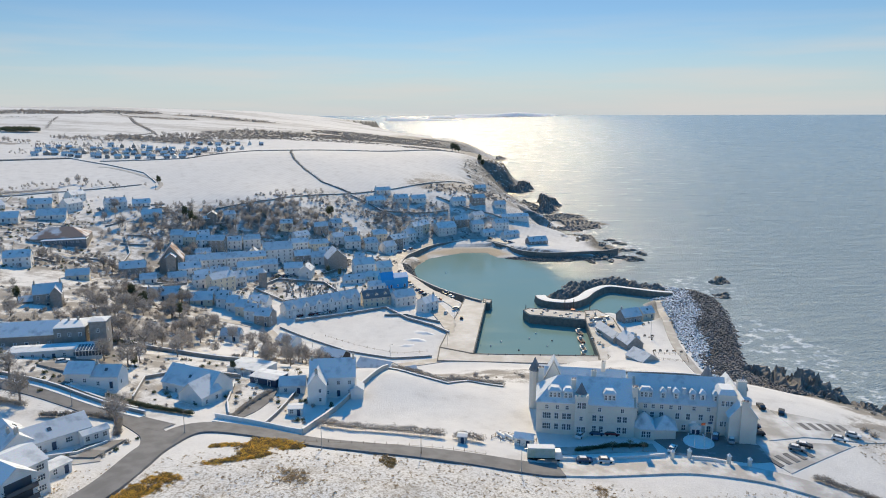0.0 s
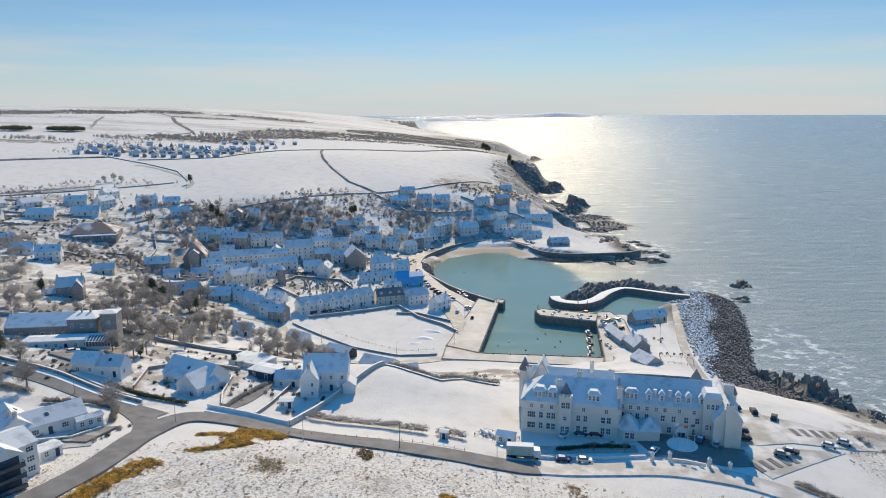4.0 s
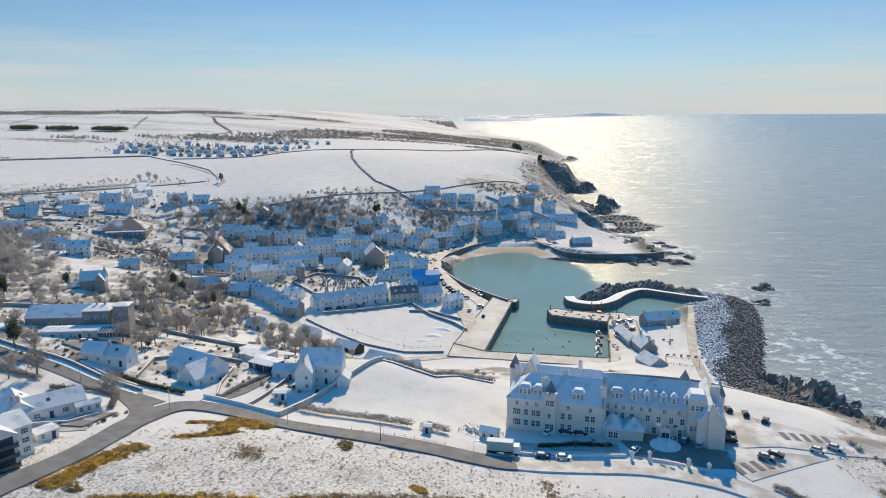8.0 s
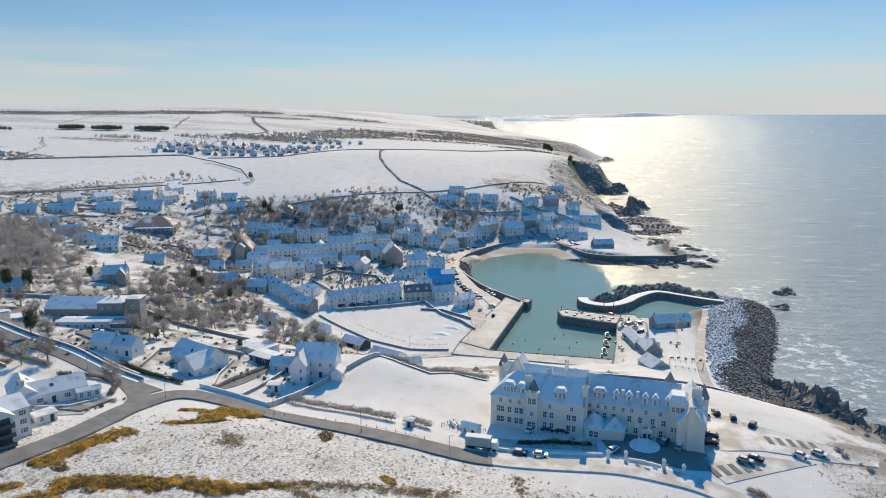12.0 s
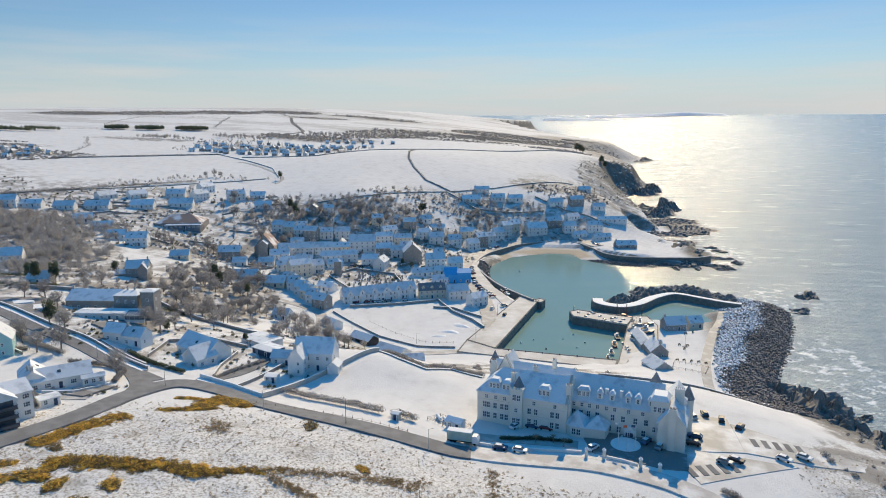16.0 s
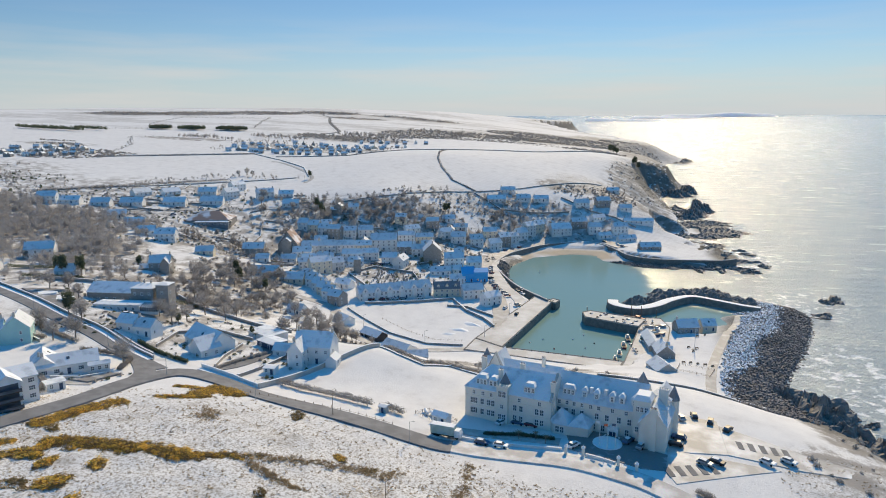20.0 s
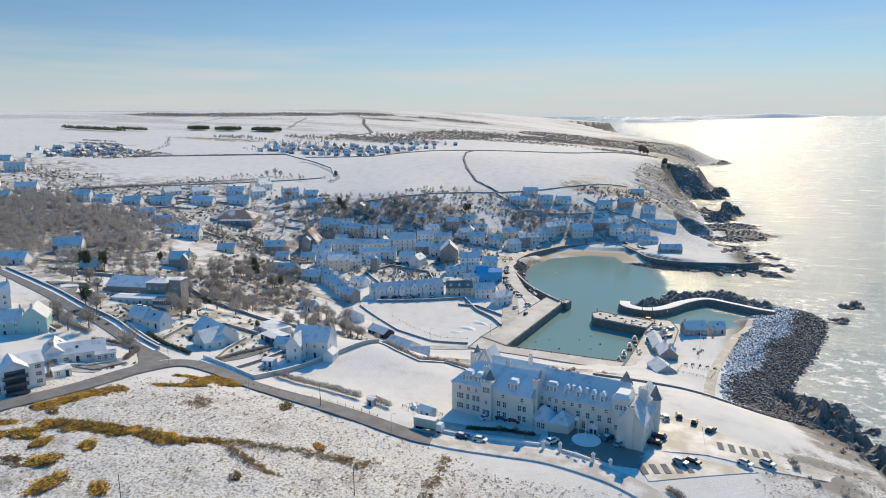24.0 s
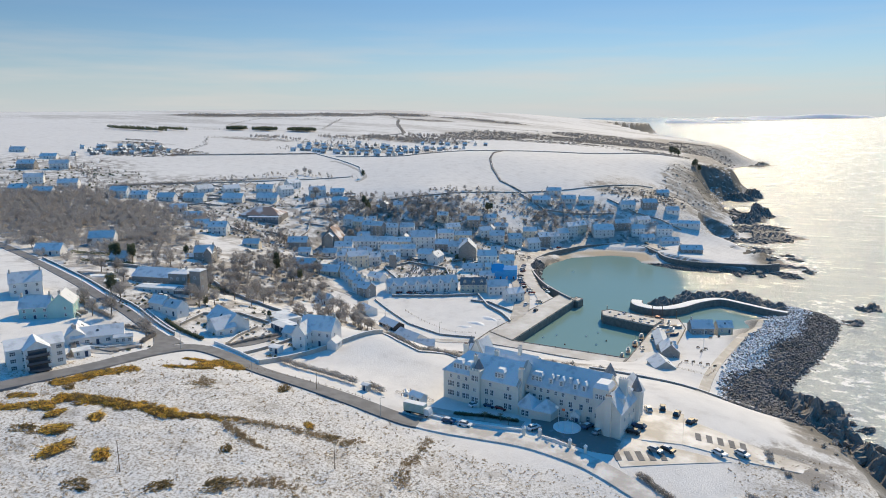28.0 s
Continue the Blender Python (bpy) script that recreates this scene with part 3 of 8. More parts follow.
ground = cover(sheet("ground", axis(-3500, 400, -260, 215, 2.5, 1.08), axis(-300, 4850, 60, 1060, 2.5, 1.025), rough_height, GROUND))
tagged(ground, "snow covered coastal hills and village ground with dry grass", "ground", kind="structure")
water = sheet("water", axis(-4000, 4500, -50, 300, 10, 1.15), axis(-600, 4880, 150, 700, 10, 1.15), lambda x, y: lift(x, y), SEA)
tagged(water, "calm grey green sea glittering in low sun", "sea", kind="structure")
co = np.empty(len(water.data.vertices) * 3)
water.data.vertices.foreach_get("co", co)
wx, wy = co[0::3], co[1::3]
calm = np.clip(sum(np.exp(-((wx - cx) / rx) ** 2 - ((wy - cy) / ry) ** 2) for cx, cy, rx, ry in ((45, 325, 45, 60), (30, 420, 60, 80), (95, 380, 40, 25), (15, 500, 50, 60), (45, 490, 45, 60), (60, 440, 34, 45), (75, 315, 34, 40), (120, 378, 32, 22))), 0, 1)
surf = blobs(co[0::3], co[1::3], [(185, 420, 30, 40), (178, 300, 26, 60), (180, 560, 25, 50), (165, 690, 40, 80), (185, 220, 25, 40)])
water.data.attributes.new("calm", "FLOAT_COLOR", "POINT").data.foreach_set("color", np.stack([calm, surf, calm * 0, calm * 0], -1).astype(np.float32).ravel())


def along(pts, step):
    """Even steps along a line: places and the direction there."""
    out = []
    for (ax, ay), (bx, by) in zip(pts, pts[1:]):
        n = max(1, round(math.hypot(bx - ax, by - ay) / step))
        out += [(ax + (bx - ax) * i / n, ay + (by - ay) * i / n) for i in range(n)]
    out.append(pts[-1])
    res = []
    for i, p in enumerate(out):
        a, b = out[max(i - 1, 0)], out[min(i + 1, len(out) - 1)]
        l = math.hypot(b[0] - a[0], b[1] - a[1]) or 1
        res.append((p[0], p[1], (b[0] - a[0]) / l, (b[1] - a[1]) / l))
    return res


def curve(pts, n=6):
    """A smooth line through some places."""
    p = [pts[0]] + list(pts) + [pts[-1]]
    out = []
    for a, b, c, d in zip(p, p[1:], p[2:], p[3:]):
        for i in range(n):
            t = i / n
            out.append(tuple(0.5 * (2 * b[k] + (c[k] - a[k]) * t + (2 * a[k] - 5 * b[k] + 4 * c[k] - d[k]) * t * t + (3 * b[k] - a[k] - 3 * c[k] + d[k]) * t ** 3) for k in (0, 1)))
    return out + [tuple(pts[-1])]


def strip(name, pts, width, mat, label, lift_by=0.22, category="road", kind="structure"):
    """A road or path laid over the land, with a low edge."""
    g = Geo()
    rows = along(curve(pts), 2.5)
    across = (-0.54, -0.5, -0.25, 0, 0.25, 0.5, 0.54)
    flat = [(x - dy * s * width, y + dx * s * width, s) for x, y, dx, dy in rows for s in across]
    for (px, py, s), zz in zip(flat, heights(flat)):
        g.v.append((px, py, zz + (lift_by if abs(s) < 0.52 else -0.4)))
    for i in range(len(rows) - 1):
        for j in range(6):
            a = i * 7 + j
            g.f.append((a + 1, a, a + 7, a + 8))
            g.m.append(0)
    return tagged(part(name, g, mat, smooth=False), label, category, kind=kind)


def wall_line(name, pts, h, thick, mat, label, cope=None, base=0.0, step=4.0):
    """A free-standing wall that follows the land, with a coping of its own."""
    g, c = Geo(), Geo()
    rows = along(pts, step)
    zs = heights(rows)
    for (x, y, dx, dy), (x2, y2, dx2, dy2), z, z2 in zip(rows, rows[1:], zs + base, zs[1:] + base):
        t = thick / 2
        def ring(px, py, ex, ey, lo, hi, k):
            return [(px - ey * k, py + ex * k, lo), (px + ey * k, py - ex * k, lo), (px + ey * k, py - ex * k, hi), (px - ey * k, py + ex * k, hi)]
        g.solid(ring(x, y, dx, dy, z - 1, z + h, t), ring(x2, y2, dx2, dy2, z2 - 1, z2 + h, t))
        c.solid(ring(x, y, dx, dy, z + h, z + h + 0.12, t + 0.05), ring(x2, y2, dx2, dy2, z2 + h, z2 + h + 0.12, t + 0.05))
    ob = tagged(part(name, g, mat), label, "wall", kind="structure")
    part("coping", c, cope or SNOW, ob)
    return ob


STONEWALL = "dry stone wall with snow along its coping"
strip("road", [(-90, 70), (-78.5, 103), (-70.5, 126), (-68, 148), (-62.5, 162), (-48, 163), (-27, 156), (-2, 152), (25, 150), (33, 150.5)], 7.4, ASPHALT, "wet grey asphalt road cleared of snow", lift_by=0.5)
strip("road", [(33, 150.5), (53, 151), (66, 151), (78, 148.5), (87, 145.5), (100, 138), (118, 126)], 6.8, LANE, "drying asphalt road with thin snow before the hotel", lift_by=0.45)
strip("road", [(-70, 162), (-85, 169), (-107, 179), (-139, 192), (-176, 206), (-246, 236), (-330, 262)], 6.0, ASPHALT, "wet grey asphalt road cleared of snow")
strip("road", [(-160, 345), (-115, 331), (-80, 323), (-66, 297), (-38, 272), (-12, 277), (14, 285), (40, 281)], 6.0, ROADSNOW, "asphalt road round the green with thin slush")
strip("road", [(20, 292), (16, 330), (6, 375), (-8, 415), (-18, 458), (-19, 480), (-16, 503), (-10, 521), (9, 556), (37, 576.5), (62, 574), (79, 550)], 9.0, ROADSNOW, "promenade road with thin slush along the seawall", lift_by=0.45)
strip("pavement", [(30, 302), (27, 340), (22, 366), (13, 388), (4, 405), (-4, 428), (-12, 455), (-14.5, 478), (-12, 500)], 7.0, DECK, "broad seafront pavement beside the promenade road", lift_by=0.4, category="pavement")
strip("road", [(-160, 330), (-135, 372), (-122, 420), (-70, 450), (-32, 474), (-22, 480)], 5.0, ROADSNOW, "village street with trodden snow")
strip("road", [(-22, 480), (-60, 490), (-120, 460), (-170, 455)], 4.5, ROADSNOW, "village street with trodden snow")
strip("road", [(-330, 420), (-290, 445), (-255, 475), (-215, 500), (-180, 520)], 5.0, ROADSNOW, "estate road with trodden snow")
strip("road", [(-255, 475), (-275, 520), (-300, 570)], 4.5, ROADSNOW, "estate road with trodden snow")
strip("road", [(-320, 700), (-300, 690), (-236, 628), (-225, 590)], 3.5, ROADSNOW, "farm track between the white fields")
strip("road", [(-590, 1475), (-520, 1320), (-450, 1190), (-417, 1120), (-428, 1050), (-434, 985)], 6, ASPHALT, "distant country road between snowy fields", lift_by=0.6)
strip("path", [(112, 231), (113.5, 246), (115, 262), (118, 282), (123, 305), (131, 335), (140, 366), (145, 384)], 4.0, ROADSNOW, "curved service track beside the shingle bank", category="path")

VERGE = "snowy verge shaded blue by the roadside wall"
strip("road", [(-86, 171), (-78, 164), (-71, 156), (-68, 146)], 6.5, ASPHALT, "wide bend of wet asphalt at the road junction", lift_by=0.2)
strip("verge", [(-79, 169.4), (-108, 182.4), (-140, 195.4), (-176, 209.4), (-225, 230.4)], 2.2, SNOW, VERGE, lift_by=0.34, category="verge")
strip("verge", [(-60, 169.4), (-47, 167), (-36, 163.2)], 1.9, SNOW, VERGE, lift_by=0.34, category="verge")
strip("drive", [(-57, 170), (-52, 182), (-50, 197), (-55, 207), (-50, 213)], 4.0, ASPHALT, "brown garden drive cleared of snow", category="drive")
strip("drive", [(-112, 186), (-108, 200), (-112, 214), (-122, 216)], 6.0, ASPHALT, "gravel forecourt of the rambling house", category="drive")
strip("drive", [(-150, 200), (-146, 207), (-152, 214), (-162, 212), (-160, 204), (-150, 200)], 4.0, ASPHALT, "looped garden drive round snowy lawns", category="drive")
strip("drive", [(-78, 142), (-84, 140), (-90, 139)], 5.0, ROADSNOW, "snowy drive beside the bungalow", category="drive")
strip("drive", [(-108, 214), (-112, 232), (-126, 236)], 5.0, ASPHALT, "gravel forecourt of the rambling house", category="drive")
wall_line("garden_wall", [(-46, 170), (-44, 182), (-42, 196), (-46, 208)], 1.1, 0.35, STONE, STONEWALL)
wall_line("garden_wall", [(-57, 174), (-60, 184), (-62, 200)], 1.0, 0.35, STONE, STONEWALL)
wall_line("garden_wall", [(-87, 183), (-90, 200), (-80, 212), (-62, 208)], 1.1, 0.35, STONE, STONEWALL)
wall_line("garden_wall", [(-150, 170), (-138, 174), (-124, 168)], 1.1, 0.35, STONE, STONEWALL)
wall_line("garden_wall", [(-80, 150), (-84, 143), (-92, 140)], 1.0, 0.3, WHITE, "white rendered garden wall capped with snow")
wall_line("garden_wall", [(-290, 425), (-255, 405), (-215, 395)], 1.2, 0.4, STONE, STONEWALL)
wall_line("garden_wall", [(-340, 440), (-300, 462), (-260, 490)], 1.2, 0.4, STONE, STONEWALL)
wall_line("garden_wall", [(-205, 470), (-190, 440), (-185, 410)], 1.4, 0.4, STONE, STONEWALL)
wall_line("garden_wall", [(-140, 396), (-150, 380), (-135, 366)], 1.4, 0.4, STONE, STONEWALL)
wall_line("garden_wall", [(-20, 352), (-8, 352), (10, 338)], 1.2, 0.4, STONE, STONEWALL)
wall_line("garden_wall", [(-60, 612), (-30, 590), (0, 600), (30, 615)], 1.4, 0.4, STONE, STONEWALL)
wall_line("garden_wall", [(20, 640), (50, 620), (72, 616), (90, 606)], 1.4, 0.4, STONE, STONEWALL)

# quays, piers and the curved breakwater
def quay(name, poly, top, label):
    """A stone quay: wall below, deck above, kerb stones along its edge."""
    ob = tagged(part(name, Geo().prism(poly, -4, top - 0.35), QUAY), label, "quay", kind="structure")
    part("deck", Geo().prism(poly, top - 0.35, top), DECK, ob, "concrete deck with thin snow")
    kerb = Geo()
    for (ax, ay), (bx, by) in zip(poly, poly[1:] + poly[:1]):
        l = math.hypot(bx - ax, by - ay)
        dx, dy = (bx - ax) / l, (by - ay) / l
        kerb.prism([(ax, ay), (bx, by), (bx - dy * 0.5, by + dx * 0.5), (ax - dy * 0.5, ay + dx * 0.5)], top, top + 0.22)
    part("kerb", kerb, QUAY, ob)
    return ob


quay("quay", [(39.5, 380), (27, 386), (8, 300), (23.5, 290)], 4.3, "weathered stone harbour quay with snow dusted deck")
quay("quay", [(23.5, 290), (8, 300), (6, 282), (78, 272), (80.5, 284)], 4.32, "weathered stone harbour quay with snow dusted deck")
quay("quay", [(80.5, 284), (78, 272), (97, 272), (104, 340), (100, 357), (92, 356), (88, 337)], 4.34, "weathered stone harbour quay with snow dusted deck")
quay("pier", [(88, 337), (92, 351), (62, 361), (57.5, 357), (59.5, 348)], 4.9, "short dark stone pier with snow on top")
quay("quay", [(37, 376), (41, 374), (43, 381), (38, 384)], 4.4, "weathered stone quay head")
ARM = curve([(74, 391), (74.5, 384), (79, 379), (88, 377), (98, 385), (108, 400), (121, 411), (134, 405), (147, 397), (157, 393)], 5)
g, deck = Geo(), Geo()
rows = along(ARM, 3)
for i, ((x, y, dx, dy), (x2, y2, ex, ey)) in enumerate(zip(rows, rows[1:])):
    def ring(px, py, a, b, lo, hi, k0, k1):
        return [(px - b * k0, py + a * k0, lo), (px + b * k0, py - a * k0, lo), (px + b * k1, py - a * k1, hi), (px - b * k1, py + a * k1, hi)]
    t0, t1 = [1 - 0.5 * smoothstep(0.45, 0.75, q / len(rows)) for q in (i, i + 1)]
    g.solid(ring(x, y, dx, dy, -3, 4.0, 4.2 * t0, 3.4 * t0), ring(x2, y2, ex, ey, -3, 4.0, 4.2 * t1, 3.4 * t1))
    deck.solid(ring(x, y, dx, dy, 4.0, 4.2, 3.0 * t0, 3.0 * t0), ring(x2, y2, ex, ey, 4.0, 4.2, 3.0 * t1, 3.0 * t1))
arm = tagged(part("breakwater", g, QUAY), "curved dark stone breakwater with snowy walkway on top", "breakwater", kind="structure")
part("walkway", deck, SNOW, arm)
SEAWALL = curve([(36, 377), (20, 397), (7, 418), (-11, 460), (-12.5, 480), (-9.6, 503), (-3.4, 520), (15, 552), (41, 570), (60, 567), (73, 546), (85, 522), (106, 513), (142, 517), (152, 519), (163, 527)], 5)
g, cap = Geo(), Geo()
rows = along(SEAWALL, 3)
for (x, y, dx, dy), (x2, y2, ex, ey) in zip(rows, rows[1:]):
    g.solid(ring(x, y, dx, dy, -2, 5.2, 1.0, 0.6), ring(x2, y2, ex, ey, -2, 5.2, 1.0, 0.6))
    cap.solid(ring(x, y, dx, dy, 5.2, 5.5, 0.45, 0.45), ring(x2, y2, ex, ey, 5.2, 5.5, 0.45, 0.45))
seawall = tagged(part("seawall", g, QUAY), "dark stone seawall curving round the sandy bay", "wall", kind="structure")
part("parapet", cap, DECK, seawall)

# walls round fields, gardens and the green
wall_line("garden_wall", [(-60, 171), (-47, 168.5), (-35, 164.5)], 1.5, 0.4, WHITE, "white rendered roadside wall capped with snow")
wall_line("garden_wall", [(-35, 164.5), (-33, 172), (-24, 196), (-13.5, 219.5)], 1.7, 0.5, PALE_STONE, "long pale concrete wall beside the snowy field")
wall_line("garden_wall", [(-79, 171), (-108, 184), (-140, 197), (-176, 211), (-225, 232)], 1.3, 0.4, STONE, STONEWALL)
wall_line("garden_wall", [(-83, 176), (-108, 187)], 0.4, 0.4, STONE, STONEWALL)
wall_line("garden_wall", [(-13.5, 219.5), (-4, 214), (7, 211), (15, 220), (27, 216)], 0.5, 0.5, STONE, STONEWALL)
wall_line("garden_wall", [(-187, 240), (-153, 252), (-140, 262), (-118, 252), (-94, 245), (-74, 236), (-60, 236)], 1.6, 0.5, STONE, STONEWALL)
wall_line("green_wall", [(-72, 327), (-56, 313), (-36, 296), (-14, 287), (4, 289)], 0.9, 0.5, STONE, "low dark wall between the green and the road")
wall_line("green_wall", [(-66, 338), (-20, 366), (-7, 345), (6, 332), (14, 320)], 1.4, 0.5, STONE, STONEWALL)
wall_line("churchyard_wall", [(-78, 372), (-60, 384), (-48, 392), (-60, 414), (-90, 418), (-100, 396), (-78, 372)], 1.4, 0.5, STONE, STONEWALL)
wall_line("field_wall", [(-245, 612), (-300, 562), (-375, 480), (-400, 440)], 0.8, 0.5, STONE, STONEWALL, step=10)
wall_line("field_wall", [(-160, 531), (-119, 552), (-84, 597), (-60, 616), (-20, 648), (25, 692), (55, 728)], 0.9, 0.6, STONE, STONEWALL, step=8)
wall_line("field_wall", [(-60, 618), (-88, 640), (-112, 690), (-130, 740), (-144, 800), (-155, 878)], 0.9, 0.7, STONE, STONEWALL, step=8)
wall_line("field_wall", [(-335, 738), (-250, 762), (-205, 870), (-155, 880), (-60, 905), (62, 966)], 0.9, 0.8, STONE, STONEWALL, step=10)
wall_line("field_wall", [(-236, 622), (-262, 665), (-317, 714), (-372, 752), (-510, 640)], 0.8, 0.6, STONE, STONEWALL, step=10)
wall_line("lawn_wall", [(70, 238), (94, 234), (118, 238), (128, 240), (134, 236)], 0.9, 0.5, STONE, "low stone wall round the hotel lawn")
wall_line("hotel_wall", [(30, 157.5), (50, 157.5), (63, 158)], 0.7, 0.35, WHITE, "low white wall before the hotel forecourt")
wall_line("hotel_wall", [(69.6, 156), (73.5, 155), (77.6, 153.3)], 0.7, 0.35, WHITE, "low white wall before the hotel forecourt")

# the far capes beyond the bay, with the distance haze in their rock colour
def cape(x0, x1, y, tall, mat, label):
    g = Geo()
    n = 40
    base = float(lift(np.array((x0 + x1) / 2), np.array(float(y)))) - 2
    for i in range(n + 1):
        u = i / n
        x = x0 + (x1 - x0) * u
        h = tall * (0.55 + 0.2 * math.sin(u * 5 + x0) + 0.08 * math.sin(u * 13)) * min(1, (1 - u) * 14, u * 20 + 0.5)
        g.v += [(x, y - 60, base), (x, y - 25, base + 0.6 * h), (x, y, base + h), (x, y + 60, base)]
    for i in range(n):
        for j in range(3):
            a = i * 4 + j
            g.f.append((a, a + 4, a + 5, a + 1))
            g.m.append(0)
    return tagged(part("far_cape", g, mat, smooth=True), label, "headland", kind="structure")


cape(300, 1010, 4700, 34, HAZE_ROCK, "far headland across the bay, paled by painted haze")
cape(120, 640, 4520, 20, HAZE_ROCK, "far headland across the bay, paled by painted haze")
cape(-150, 330, 4200, 26, HAZE_ROCK, "far headland across the bay, paled by painted haze")

yards = random.Random(3)
for k in range(46):
    x, y, a, l = yards.uniform(-160, -30), yards.uniform(385, 520), radians(yards.choice((18, 18, 108, 108, 60))), yards.uniform(7, 16)
    if not (-105 < x < -40 and 368 < y < 425):
        wall_line("garden_wall", [(x, y), (x + l * math.cos(a), y + l * math.sin(a))], 1.2, 0.35, STONE, STONEWALL)
for k in range(26):
    x, y, a, l = yards.uniform(-340, -200), yards.uniform(390, 540), radians(yards.choice((18, 108, 60))), yards.uniform(10, 22)
    wall_line("garden_wall", [(x, y), (x + l * math.cos(a), y + l * math.sin(a))], 1.1, 0.35, STONE, STONEWALL)
# ---- houses ----
def window_mesh(w, h, bars):
    """A window in one piece: white frame, sill and bars round sunk dark panes."""
    t, b = 0.13, 0.09
    xs = [-w / 2, -w / 2 + t]
    for i in range(1, bars):
        c = -w / 2 + w * i / bars
        xs += [c - b / 2, c + b / 2]
    xs += [w / 2 - t, w / 2]
    zs = [0, t, h / 2 - b / 2, h / 2 + b / 2, h - t, h]
    v, f, m = [], [], []
    known = {}

    def at(x, y, z):
        k = (round(x, 4), y, round(z, 4))
        if k not in known:
            known[k] = len(v)
            v.append(k)
        return known[k]

    out, deep = -0.08, -0.01
    hole = lambda i, j: 0 <= i < len(xs) - 1 and 0 <= j < len(zs) - 1 and i % 2 == 1 and j % 2 == 1
    for i in range(len(xs) - 1):
        for j in range(len(zs) - 1):
            y = deep if hole(i, j) else out
            x0, x1, z0, z1 = xs[i], xs[i + 1], zs[j], zs[j + 1]
            f.append((at(x0, y, z0), at(x1, y, z0), at(x1, y, z1), at(x0, y, z1)))
            m.append(1 if hole(i, j) else 0)
            if hole(i, j):
                for p, q in (((x0, z0), (x1, z0)), ((x1, z0), (x1, z1)), ((x1, z1), (x0, z1)), ((x0, z1), (x0, z0))):
                    f.append((at(p[0], out, p[1]), at(q[0], out, q[1]), at(q[0], deep, q[1]), at(p[0], deep, p[1])))
                    m.append(0)
    for p, q in (((xs[0], 0), (xs[-1], 0)), ((xs[-1], 0), (xs[-1], h)), ((xs[-1], h), (xs[0], h)), ((xs[0], h), (xs[0], 0))):
        f.append((at(p[0], out, p[1]), at(p[0], 0.05, p[1]), at(q[0], 0.05, q[1]), at(q[0], out, q[1])))
        m.append(0)
    g = Geo()
    g.v, g.f, g.m = v, f, m
    return g.mesh("window", [FRAME, GLASS])


WIN = {k: window_mesh(*k) for k in ((0.9, 1.3, 1), (1.1, 1.4, 2), (1.7, 1.4, 3), (0.7, 1.0, 1), (1.0, 1.7, 2), (1.3, 2.0, 2), (0.9, 1.6, 2))}
DOOR = Geo().box(-0.5, 0.5, -0.08, 0.1, 0, 2.05).box(-0.62, -0.5, -0.12, 0.1, 0, 2.15, 1).box(0.5, 0.62, -0.12, 0.1, 0, 2.15, 1).box(-0.62, 0.62, -0.12, 0.1, 2.05, 2.2, 1).mesh("door", [BLUEDOOR_AND_SHADE, FRAME])
CHIMNEY = Geo().box(-0.45, 0.45, -0.3, 0.3, -1.2, 1.1).box(-0.52, 0.52, -0.37, 0.37, 1.1, 1.25).tube(-0.2, 0, 1.25, 1.65, 0.12, 0.1, 6, 1).tube(0.2, 0, 1.25, 1.65, 0.12, 0.1, 6, 1).mesh("chimney", [PALE_STONE, RUST])
SKYLIGHT = Geo().box(-0.4, 0.4, -0.03, 0.05, 0, 1.0, 1).box(-0.45, -0.4, -0.06, 0.05, 0, 1.0).box(0.4, 0.45, -0.06, 0.05, 0, 1.0).box(-0.45, 0.45, -0.06, 0.05, 1.0, 1.06).mesh("skylight", [DARK, GLASS])


